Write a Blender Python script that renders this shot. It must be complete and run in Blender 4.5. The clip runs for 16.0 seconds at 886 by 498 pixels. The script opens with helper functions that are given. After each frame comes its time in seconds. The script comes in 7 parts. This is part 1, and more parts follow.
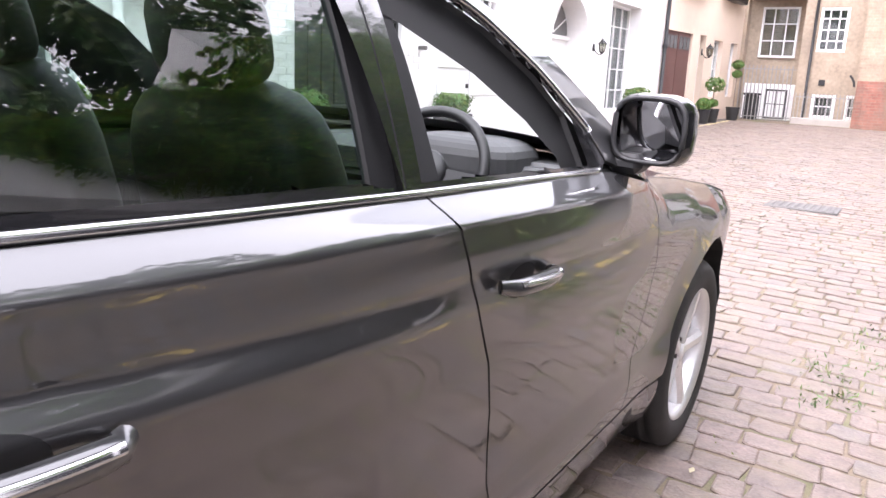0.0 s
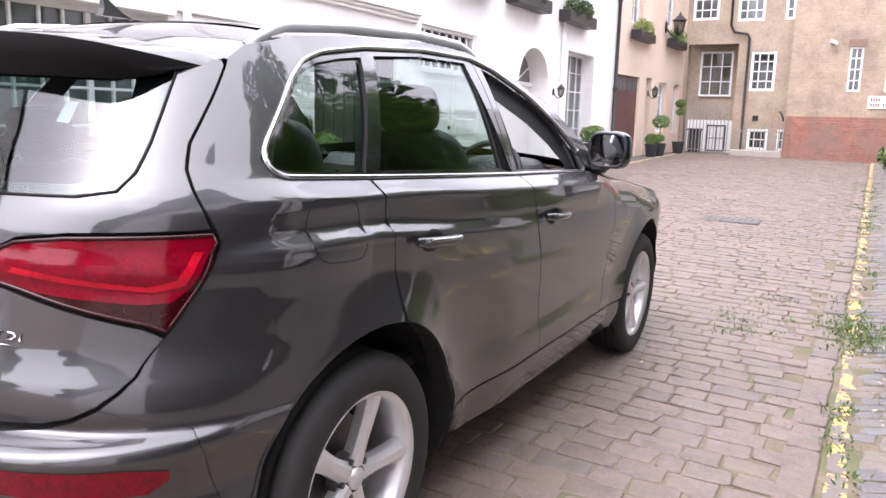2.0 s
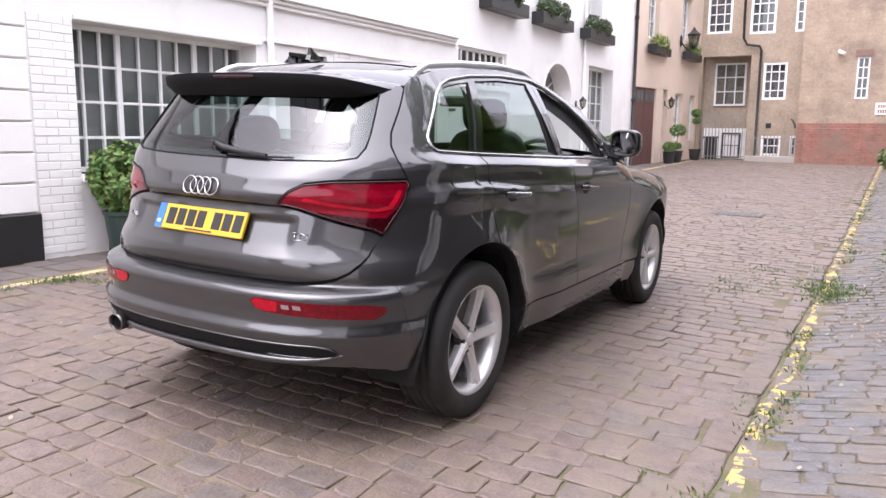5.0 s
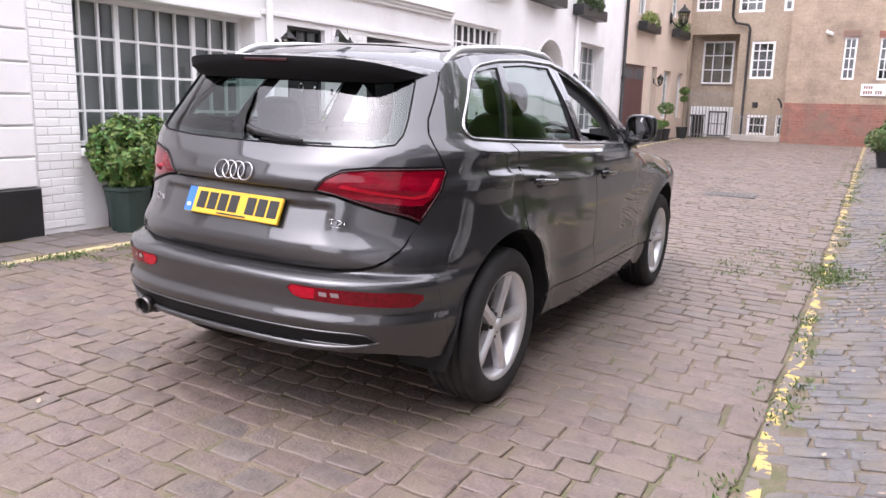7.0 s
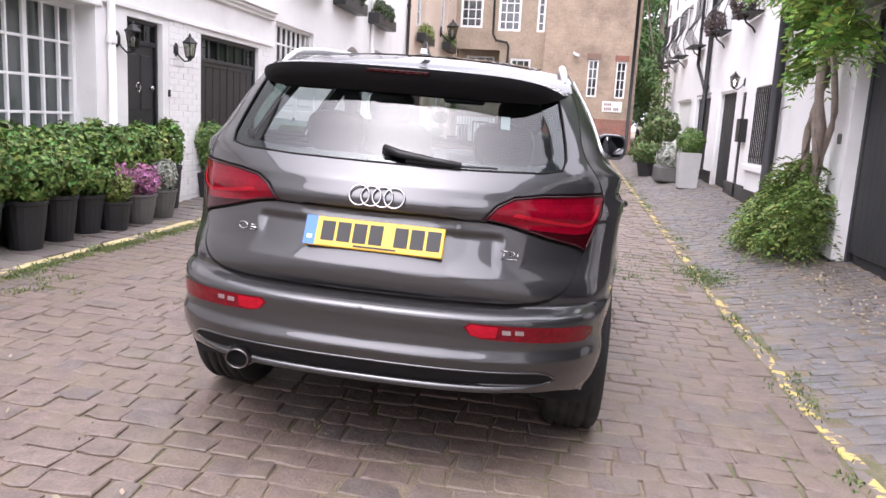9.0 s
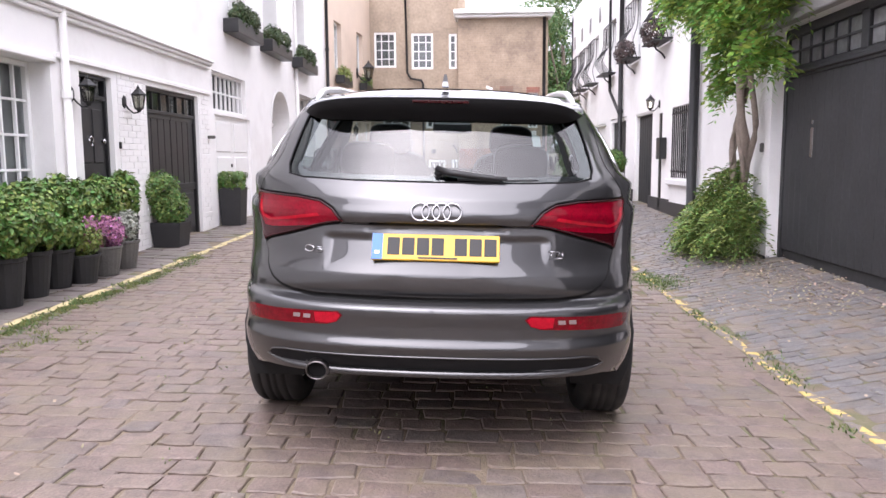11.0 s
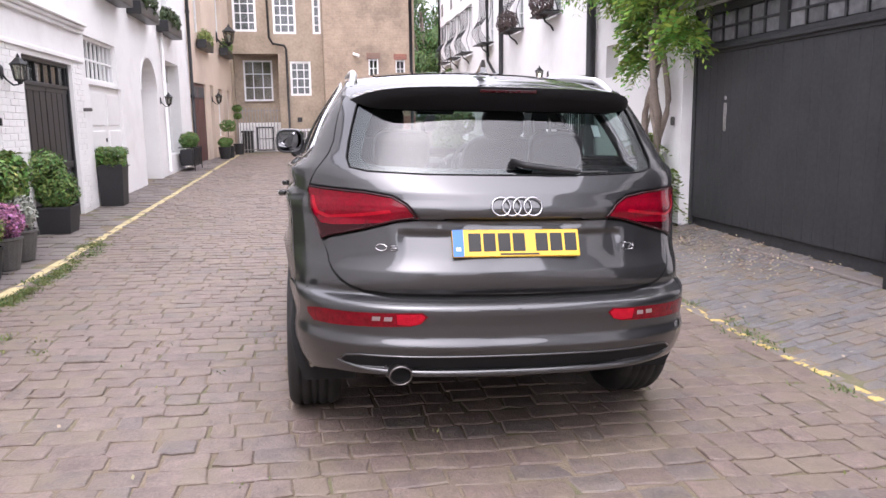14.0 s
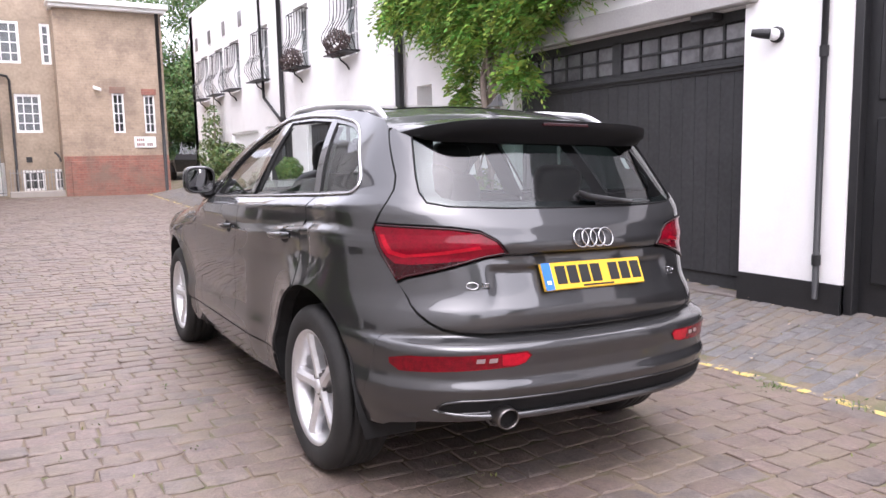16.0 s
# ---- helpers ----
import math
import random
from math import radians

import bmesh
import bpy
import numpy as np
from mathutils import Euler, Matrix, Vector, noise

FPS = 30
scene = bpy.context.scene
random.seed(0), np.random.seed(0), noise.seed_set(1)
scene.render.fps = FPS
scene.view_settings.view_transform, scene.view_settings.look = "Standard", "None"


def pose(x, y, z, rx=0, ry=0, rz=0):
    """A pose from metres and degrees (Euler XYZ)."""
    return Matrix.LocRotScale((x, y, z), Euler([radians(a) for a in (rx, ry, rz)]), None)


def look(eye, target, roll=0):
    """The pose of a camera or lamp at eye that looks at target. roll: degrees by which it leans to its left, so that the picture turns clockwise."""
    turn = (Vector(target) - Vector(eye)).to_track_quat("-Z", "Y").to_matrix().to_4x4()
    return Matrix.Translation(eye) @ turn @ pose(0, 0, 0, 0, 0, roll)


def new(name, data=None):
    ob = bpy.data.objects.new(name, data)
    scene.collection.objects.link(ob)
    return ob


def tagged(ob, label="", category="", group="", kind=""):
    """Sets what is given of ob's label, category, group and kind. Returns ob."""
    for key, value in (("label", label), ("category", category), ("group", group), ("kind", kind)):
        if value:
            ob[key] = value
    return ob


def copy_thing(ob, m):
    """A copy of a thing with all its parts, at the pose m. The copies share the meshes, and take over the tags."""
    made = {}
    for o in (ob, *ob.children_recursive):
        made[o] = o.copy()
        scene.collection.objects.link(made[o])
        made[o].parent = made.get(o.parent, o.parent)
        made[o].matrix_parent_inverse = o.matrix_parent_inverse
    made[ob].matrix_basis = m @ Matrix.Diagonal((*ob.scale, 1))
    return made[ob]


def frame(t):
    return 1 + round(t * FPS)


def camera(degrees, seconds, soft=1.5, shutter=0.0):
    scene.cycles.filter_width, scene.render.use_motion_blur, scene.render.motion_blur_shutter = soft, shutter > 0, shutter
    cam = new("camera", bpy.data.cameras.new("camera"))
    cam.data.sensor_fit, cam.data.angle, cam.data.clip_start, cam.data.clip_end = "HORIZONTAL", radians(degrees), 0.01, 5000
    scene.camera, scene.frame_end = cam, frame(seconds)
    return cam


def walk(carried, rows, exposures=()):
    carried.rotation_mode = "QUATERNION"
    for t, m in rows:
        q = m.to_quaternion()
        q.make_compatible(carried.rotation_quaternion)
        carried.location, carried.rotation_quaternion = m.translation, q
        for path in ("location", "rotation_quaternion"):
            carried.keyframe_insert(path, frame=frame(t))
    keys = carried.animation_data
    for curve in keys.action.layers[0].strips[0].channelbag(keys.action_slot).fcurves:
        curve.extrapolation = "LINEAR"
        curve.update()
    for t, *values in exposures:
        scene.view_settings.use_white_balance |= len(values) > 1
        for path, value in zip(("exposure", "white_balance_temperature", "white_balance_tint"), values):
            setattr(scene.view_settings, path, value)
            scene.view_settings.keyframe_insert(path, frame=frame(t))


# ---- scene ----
cam = camera(61.0, 16.0)
LEAN = 1.6  # the road tilts across: the car leans to its right by this much
PATH = [
    (0, (1.52, 0.018, 1.368), (0.492, 1.665, 0.889), 4.0),
    (0.5, (1.685, -0.406, 1.362), (0.643, 1.249, 0.945), 3.5),
    (1, (1.811, -0.862, 1.4), (0.785, 0.809, 1.005), 3.7),
    (1.5, (1.883, -1.263, 1.399), (0.888, 0.431, 1.024), 2.7),
    (2, (2.021, -1.611, 1.401), (1.064, 0.106, 1.031), 2.9),
    (2.5, (2.106, -1.967, 1.421), (1.175, -0.225, 1.11), 2.6),
    (3, (2.211, -2.256, 1.4), (1.308, -0.507, 1.047), 2.2),
    (3.5, (2.375, -2.493, 1.388), (1.419, -0.779, 1.004), 1.8),
    (4, (2.432, -2.661, 1.396), (1.473, -0.939, 1.061), 1.7),
    (4.5, (2.466, -2.864, 1.348), (1.462, -1.17, 1.001), 1.7),
    (4.7, (2.474, -2.916, 1.348), (1.461, -1.224, 1.013), 1.9),
    (6.8, (2.351, -3.025, 1.387), (1.407, -1.305, 1.001), 2.7),
    (7, (2.275, -3.062, 1.399), (1.321, -1.351, 0.995), 2.9),
    (7.5, (1.958, -3.114, 1.39), (1.146, -1.314, 1.074), 4.1),
    (8, (1.531, -3.25, 1.349), (0.965, -1.357, 1.034), 4.1),
    (8.5, (1.06, -3.364, 1.327), (0.625, -1.44, 0.993), 5.1),
    (9, (0.65, -3.425, 1.356), (0.36, -1.477, 1.009), 4.9),
    (9.2, (0.501, -3.47, 1.351), (0.277, -1.516, 0.991), 4.0),
    (11.3, (0.133, -3.848, 1.24), (0.062, -1.863, 1.01), 1.2),
    (11.5, (0.129, -3.851, 1.229), (0.049, -1.866, 0.991), 1.2),
    (12, (0.128, -3.853, 1.231), (0.04, -1.869, 0.993), 1.1),
    (12.5, (0.12, -3.851, 1.248), (0.041, -1.873, 0.96), 1.0),
    (13, (-0.02, -3.824, 1.329), (0.012, -1.849, 1.016), 3.1),
    (13.5, (-0.408, -3.814, 1.348), (-0.255, -1.849, 1.009), 2.0),
    (14, (-0.793, -3.665, 1.357), (-0.457, -1.719, 1.037), 0.8),
    (14.5, (-1.193, -3.534, 1.362), (-0.636, -1.628, 1.129), 1.2),
    (15, (-1.555, -3.359, 1.334), (-0.848, -1.509, 1.053), 0.3),
    (15.5, (-1.801, -3.158, 1.317), (-0.981, -1.35, 1.076), 0.5),
    (16, (-2.047, -3.08, 1.323), (-1.041, -1.365, 1.11), 0.2),
]
walk(cam, [(t, pose(0, 0, 0, 0, LEAN, 0) @ look(eye, target, roll)) for t, eye, target, roll in PATH],
     exposures=[(0.0, 3.09, 6220, 22), (0.8, 2.86, 6220, 22), (1.5, 2.66, 6220, 22), (3.5, 2.38, 6220, 22), (7.0, 2.16, 6220, 22), (9.0, 2.15, 6220, 22), (12.0, 2.17, 6220, 22), (13.3, 2.09, 6220, 22), (16.0, 2.21, 6220, 22)])

# ---- world and light: bright overcast day ----
world = bpy.data.worlds.new("overcast_sky")
scene.world = world
world.use_nodes = True
wn, wl = world.node_tree.nodes, world.node_tree.links
sky = wn.new("ShaderNodeTexSky")
sky.sky_type, sky.sun_disc = "NISHITA", False
sky.sun_elevation, sky.sun_rotation = radians(58), radians(200)
sky.dust_density, sky.ozone_density, sky.air_density = 6.0, 0.4, 1.0
pale = wn.new("ShaderNodeHueSaturation")
pale.inputs["Saturation"].default_value = 0.22
wl.new(sky.outputs["Color"], pale.inputs["Color"])
cloud = wn.new("ShaderNodeMix")  # an even layer of cloud over the sky
cloud.data_type = "RGBA"
cloud.inputs[0].default_value = 0.65
cloud_colours = [s for s in cloud.inputs if s.type == "RGBA"]
cloud_colours[1].default_value = (4.6, 4.7, 4.9, 1)
wl.new(pale.outputs["Color"], cloud_colours[0])
wl.new([s for s in cloud.outputs if s.type == "RGBA"][0], wn["Background"].inputs["Color"])
wn["Background"].inputs["Strength"].default_value = 0.15
sun = new("sun", bpy.data.lights.new("sun", "SUN"))
sun.data.energy, sun.data.angle, sun.data.color = 0.6, radians(110), (1.0, 0.97, 0.93)
sun.matrix_world = look((16, 6, 24), (0.0, 4, 0))

# ---- materials ----
def material(name, color, rough=0.6, metal=0.0, vary=0.12, scale=6.0, bump=0.0, fine=60.0, coat=0.0, dirt=None, dirt_amount=0.3, random_tint=0.0, hue_tint=0.05, island=False, spec=0.5, dirt_from=(0.52, 0.72), dirt_scale=0.35, alt=None, alt_from=(0.7, 1.05)):
    """A surface with grain at two scales, optional stains, and a tint that differs from piece to piece."""
    m = bpy.data.materials.new(name)
    m.use_nodes = True
    n, l = m.node_tree.nodes, m.node_tree.links
    b = n["Principled BSDF"]
    b.inputs["Roughness"].default_value, b.inputs["Metallic"].default_value = rough, metal
    b.inputs["Coat Weight"].default_value, b.inputs["Coat Roughness"].default_value = coat, 0.03
    b.inputs["Specular IOR Level"].default_value = spec
    if vary == 0 and bump == 0 and not dirt and not random_tint:
        b.inputs["Base Color"].default_value = (*color, 1)
        return m
    co = n.new("ShaderNodeTexCoord")
    big, small = n.new("ShaderNodeTexNoise"), n.new("ShaderNodeTexNoise")
    big.inputs["Scale"].default_value, small.inputs["Scale"].default_value = scale, fine
    big.inputs["Detail"].default_value, small.inputs["Detail"].default_value = 4, 3
    geo = n.new("ShaderNodeNewGeometry")
    for t in (big, small):
        l.new(geo.outputs["Position"], t.inputs["Vector"])
    both = n.new("ShaderNodeMath")
    both.operation = "ADD"
    l.new(big.outputs["Fac"], both.inputs[0]), l.new(small.outputs["Fac"], both.inputs[1])
    rng = n.new("ShaderNodeMapRange")
    rng.inputs["From Min"].default_value, rng.inputs["From Max"].default_value = 0.6, 1.4
    rng.inputs["To Min"].default_value, rng.inputs["To Max"].default_value = 1 - vary, 1 + vary
    l.new(both.outputs[0], rng.inputs["Value"])
    hsv = n.new("ShaderNodeHueSaturation")
    hsv.inputs["Color"].default_value = (*color, 1)
    value = rng.outputs[0]
    if random_tint:
        pick = geo.outputs["Random Per Island"] if island else n.new("ShaderNodeObjectInfo").outputs["Random"]
        r2 = n.new("ShaderNodeMapRange")
        r2.inputs["To Min"].default_value, r2.inputs["To Max"].default_value = 1 - random_tint, 1 + random_tint
        l.new(pick, r2.inputs["Value"])
        mul = n.new("ShaderNodeMath")
        mul.operation = "MULTIPLY"
        l.new(value, mul.inputs[0]), l.new(r2.outputs[0], mul.inputs[1])
        value = mul.outputs[0]
        hue = n.new("ShaderNodeMapRange")
        hue.inputs["To Min"].default_value, hue.inputs["To Max"].default_value = 0.5 - hue_tint * min(1, random_tint * 4), 0.5 + hue_tint * min(1, random_tint * 4)
        frac = n.new("ShaderNodeMath")
        frac.operation = "FRACT"
        m7 = n.new("ShaderNodeMath")
        m7.operation, m7.inputs[1].default_value = "MULTIPLY", 7.31
        l.new(pick, m7.inputs[0]), l.new(m7.outputs[0], frac.inputs[0]), l.new(frac.outputs[0], hue.inputs["Value"])
        l.new(hue.outputs[0], hsv.inputs["Hue"])
        if alt:  # some of the pieces are of a second stone
            m13, f13, r13, mixc = n.new("ShaderNodeMath"), n.new("ShaderNodeMath"), n.new("ShaderNodeMapRange"), n.new("ShaderNodeMix")
            m13.operation, m13.inputs[1].default_value, f13.operation = "MULTIPLY", 13.7, "FRACT"
            r13.inputs["From Min"].default_value, r13.inputs["From Max"].default_value = alt_from
            mixc.data_type = "RGBA"
            colours = [s for s in mixc.inputs if s.type == "RGBA"]
            colours[0].default_value, colours[1].default_value = (*color, 1), (*alt, 1)
            l.new(pick, m13.inputs[0]), l.new(m13.outputs[0], f13.inputs[0]), l.new(f13.outputs[0], r13.inputs["Value"]), l.new(r13.outputs[0], mixc.inputs[0])
            l.new([s for s in mixc.outputs if s.type == "RGBA"][0], hsv.inputs["Color"])
    l.new(value, hsv.inputs["Value"])
    out = hsv.outputs["Color"]
    if dirt:
        st = n.new("ShaderNodeTexNoise")
        st.inputs["Scale"].default_value, st.inputs["Detail"].default_value, st.inputs["Roughness"].default_value = scale * dirt_scale, 6, 0.65
        l.new(geo.outputs["Position"], st.inputs["Vector"])
        cut = n.new("ShaderNodeMapRange")
        cut.inputs["From Min"].default_value, cut.inputs["From Max"].default_value = dirt_from
        cut.inputs["To Max"].default_value = dirt_amount
        l.new(st.outputs["Fac"], cut.inputs["Value"])
        mix = n.new("ShaderNodeMix")
        mix.data_type = "RGBA"
        for s in mix.inputs:
            if s.type == "RGBA" and s.name == "B":
                s.default_value = (*dirt, 1)
        l.new(cut.outputs[0], mix.inputs[0])
        l.new(out, [s for s in mix.inputs if s.type == "RGBA" and s.name == "A"][0])
        out = [s for s in mix.outputs if s.type == "RGBA"][0]
    l.new(out, b.inputs["Base Color"])
    if bump:
        bp = n.new("ShaderNodeBump")
        bp.inputs["Strength"].default_value, bp.inputs["Distance"].default_value = 1.0, bump
        l.new(both.outputs[0], bp.inputs["Height"])
        l.new(bp.outputs["Normal"], b.inputs["Normal"])
    return m


def glass(name, tint, base=0.07):
    """Thin pane: tinted see-through with mirror gloss by Fresnel."""
    m = bpy.data.materials.new(name)
    m.use_nodes = True
    n, l = m.node_tree.nodes, m.node_tree.links
    n.remove(n["Principled BSDF"])
    tr, gl, fr, mix, pw, ma = (n.new(k) for k in ("ShaderNodeBsdfTransparent", "ShaderNodeBsdfGlossy", "ShaderNodeLayerWeight", "ShaderNodeMixShader", "ShaderNodeMath", "ShaderNodeMath"))
    tr.inputs["Color"].default_value = (*tint, 1)
    gl.inputs["Roughness"].default_value = 0.0
    pw.operation, pw.inputs[1].default_value = "POWER", 5.0
    ma.operation, ma.inputs[1].default_value, ma.inputs[2].default_value = "MULTIPLY_ADD", 1 - base, base
    l.new(fr.outputs["Facing"], pw.inputs[0]), l.new(pw.outputs[0], ma.inputs[0])
    l.new(ma.outputs[0], mix.inputs[0]), l.new(tr.outputs[0], mix.inputs[1]), l.new(gl.outputs[0], mix.inputs[2])
    l.new(mix.outputs[0], n["Material Output"].inputs["Surface"])
    return m


PAINT = material("car_paint_grey_metallic", (0.052, 0.0525, 0.0545), 0.5, 0.95, 0.06, 3.0, coat=1.0, fine=900)
PAINT.node_tree.nodes["Principled BSDF"].inputs["Coat IOR"].default_value = 1.68
GLOSSBLACK = material("gloss_black_trim", (0.008, 0.008, 0.009), 0.12, vary=0.0, coat=0.6)
PLASTIC = material("black_textured_plastic", (0.014, 0.014, 0.015), 0.5, vary=0.15, fine=400, bump=0.00006)
LINER = material("black_liner_and_gap_shade", (0.008, 0.008, 0.008), 0.9, vary=0.2)
RUBBER = material("tyre_rubber", (0.014, 0.0135, 0.013), 0.75, vary=0.25, scale=9, fine=120, bump=0.0008, dirt=(0.1, 0.09, 0.08), dirt_amount=0.25)
ALLOY = material("silver_alloy", (0.74, 0.74, 0.75), 0.38, 0.7, 0.06, 9, coat=0.4)
ALLOYDARK = material("brake_metal", (0.12, 0.115, 0.11), 0.5, 0.8, 0.2)
CHROME = material("chrome", (0.47, 0.47, 0.48), 0.18, 1.0, vary=0.03)
SOFTBLACK = material("soft_black_plastic", (0.007, 0.007, 0.0075), 0.75, vary=0.15, fine=300, spec=0.25)
REDLENS = material("red_tail_lens", (0.16, 0.001, 0.009), 0.08, vary=0.35, scale=22, fine=120, spec=0.3)
REFLECTOR = material("red_reflector", (0.13, 0.001, 0.006), 0.18, vary=0.5, scale=45, fine=260, spec=0.35)
REDDARK = material("dark_red_tail_lens", (0.022, 0.0006, 0.002), 0.10, vary=0.1, spec=0.3)
REDLIGHT = material("bright_red_light_guide", (0.38, 0.004, 0.016), 0.2, vary=0.3, scale=40, fine=200, spec=0.3)
CLEARLENS = material("clear_reverse_lens", (0.26, 0.19, 0.19), 0.15, vary=0.2, fine=200, coat=1.0)
YELLOWPLATE = material("yellow_reflective_plate", (0.74, 0.44, 0.025), 0.4, vary=0.04, fine=300, coat=0.3)
BLUEBAND = material("blue_plate_band", (0.03, 0.16, 0.5), 0.35, vary=0.0, coat=0.3)
INK = material("black_ink", (0.012, 0.012, 0.012), 0.5, vary=0.0)
WHITEINK = material("white_print", (0.8, 0.8, 0.8), 0.5, vary=0.0)
SEAT = material("black_leather", (0.010, 0.010, 0.011), 0.55, vary=0.2, fine=150, bump=0.0001)
DASH = material("grey_dashboard", (0.05, 0.05, 0.052), 0.6, vary=0.1, fine=300, bump=0.00005)
TRIMLIGHT = material("pale_grey_cabin_trim", (0.35, 0.35, 0.34), 0.6, vary=0.08)
SIDEGLASS = glass("dark_tinted_glass", (0.46, 0.58, 0.54), 0.075)
REARGLASS = glass("tinted_rear_glass", (0.43, 0.51, 0.50), 0.077)
CLEARGLASS = glass("clear_window_glass", (0.86, 0.90, 0.89))
PIPEMETAL = material("sooty_tailpipe_metal", (0.16, 0.15, 0.145), 0.35, 1.0, vary=0.2, scale=20)
MIRROR = material("mirror", (0.85, 0.85, 0.86), 0.02, 1.0, vary=0.0)


# ---- mesh helpers ----
def mesh(name, verts, faces, smooth=False, normals=None):
    me = bpy.data.meshes.new(name)
    me.from_pydata([tuple(v) for v in verts], [], faces)
    if smooth:
        me.polygons.foreach_set("use_smooth", [True] * len(me.polygons))
    me.update()
    if normals:
        me.normals_split_custom_set_from_vertices(normals)
    return me


RIMS = {}  # turned-in edges of body panels, coloured black for the shade in the gaps


def link(name, me, mat, parent=None, label=""):
    ob = new(name, me)
    if mat:
        me.materials.append(mat) if not me.materials else None
        if me.name in RIMS:
            me.materials.append(LINER)
            for i in RIMS[me.name]:
                me.polygons[i].material_index = 1
    if parent:
        ob.parent = parent
    if label:
        ob["label"] = label
    return ob


class Shape:
    """Gathers simple solids into one mesh."""

    def __init__(self):
        self.v, self.f = [], []

    def add(self, verts, faces, m=None):
        k = len(self.v)
        self.v += [m @ Vector(v) for v in verts] if m else [Vector(v) for v in verts]
        self.f += [[i + k for i in f] for f in faces]
        return self

    def box(self, x0, y0, z0, x1, y1, z1, b=0.0, m=None):
        """A box with edges chamfered by b."""
        x0, x1, y0, y1, z0, z1 = min(x0, x1), max(x0, x1), min(y0, y1), max(y0, y1), min(z0, z1), max(z0, z1)
        b = min(b, (x1 - x0) * 0.45, (y1 - y0) * 0.45, (z1 - z0) * 0.45)
        if b <= 0:
            v = [(x, y, z) for z in (z0, z1) for y in (y0, y1) for x in (x0, x1)]
            return self.add(v, [(0, 2, 3, 1), (4, 5, 7, 6), (0, 1, 5, 4), (2, 6, 7, 3), (0, 4, 6, 2), (1, 3, 7, 5)], m)
        c, h = Vector(((x0 + x1) / 2, (y0 + y1) / 2, (z0 + z1) / 2)), Vector(((x1 - x0) / 2, (y1 - y0) / 2, (z1 - z0) / 2))
        v, ids = [], {}
        for sx in (-1, 1):
            for sy in (-1, 1):
                for sz in (-1, 1):
                    for ax in range(3):
                        p = [h[0] - b, h[1] - b, h[2] - b]
                        p[ax] = h[ax]
                        ids[sx, sy, sz, ax] = len(v)
                        v.append((c[0] + sx * p[0], c[1] + sy * p[1], c[2] + sz * p[2]))
        f = []
        for ax in range(3):
            o1, o2 = (ax + 1) % 3, (ax + 2) % 3
            for s in (-1, 1):
                q = []
                for a, d in ((-1, -1), (1, -1), (1, 1), (-1, 1)):
                    k = [0, 0, 0]
                    k[ax], k[o1], k[o2] = s, a, d
                    q.append(ids[(*k, ax)])
                f.append(q if s > 0 else q[::-1])
        for ax in range(3):
            o1, o2 = (ax + 1) % 3, (ax + 2) % 3
            for s1 in (-1, 1):
                for s2 in (-1, 1):
                    k0, k1 = [0, 0, 0], [0, 0, 0]
                    k0[ax], k0[o1], k0[o2] = -1, s1, s2
                    k1[ax], k1[o1], k1[o2] = 1, s1, s2
                    q = [ids[(*k0, o1)], ids[(*k1, o1)], ids[(*k1, o2)], ids[(*k0, o2)]]
                    f.append(q[::-1] if s1 * s2 > 0 else q)
        for sx in (-1, 1):
            for sy in (-1, 1):
                for sz in (-1, 1):
                    q = [ids[sx, sy, sz, 0], ids[sx, sy, sz, 1], ids[sx, sy, sz, 2]]
                    f.append(q if sx * sy * sz > 0 else q[::-1])
        return self.add(v, f, m)

    def tube(self, path, r, n=8, cap=True, scale=None):
        """A round bar along a path; r may be a list."""
        path = [Vector(p) for p in path]
        rr = r if isinstance(r, (list, tuple)) else [r] * len(path)
        v, f = [], []
        up = Vector((0, 0, 1))
        for i, p in enumerate(path):
            d = (path[min(i + 1, len(path) - 1)] - path[max(i - 1, 0)]).normalized()
            a = d.cross(up if abs(d.z) < 0.95 else Vector((1, 0, 0))).normalized()
            c = d.cross(a)
            for k in range(n):
                t = 2 * math.pi * k / n
                v.append(p + rr[i] * (math.cos(t) * a + math.sin(t) * c))
        for i in range(len(path) - 1):
            for k in range(n):
                q = (i * n + k, i * n + (k + 1) % n, (i + 1) * n + (k + 1) % n, (i + 1) * n + k)
                f.append(q)
        if cap:
            f.append(list(range(n)))
            f.append(list(range((len(path) - 1) * n, len(path) * n))[::-1])
        return self.add(v, f)

    def lathe(self, profile, n=24, m=None, close=False):
        """Turns (radius, height) points round z."""
        v, f = [], []
        for r, h in profile:
            v += [(r * math.cos(2 * math.pi * k / n), r * math.sin(2 * math.pi * k / n), h) for k in range(n)]
        k = len(profile)
        for i in range(k if close else k - 1):
            j = (i + 1) % k
            for a in range(n):
                f.append((i * n + a, i * n + (a + 1) % n, j * n + (a + 1) % n, j * n + a))
        if not close:
            if profile[0][0] > 0.001:
                f.append(list(range(n))[::-1])
            if profile[-1][0] > 0.001:
                f.append(list(range((k - 1) * n, k * n)))
        return self.add(v, f, m)

    def prism(self, poly, lo, hi, m=None):
        """An outline in x, y drawn out from z lo to hi."""
        n = len(poly)
        v = [(x, y, lo) for x, y in poly] + [(x, y, hi) for x, y in poly]
        f = [list(range(n))[::-1], list(range(n, 2 * n))] + [(i, (i + 1) % n, n + (i + 1) % n, n + i) for i in range(n)]
        return self.add(v, f, m)

    def make(self, name, mat, parent=None, label="", smooth=False):
        return link(name, mesh(name, self.v, self.f, smooth), mat, parent, label)


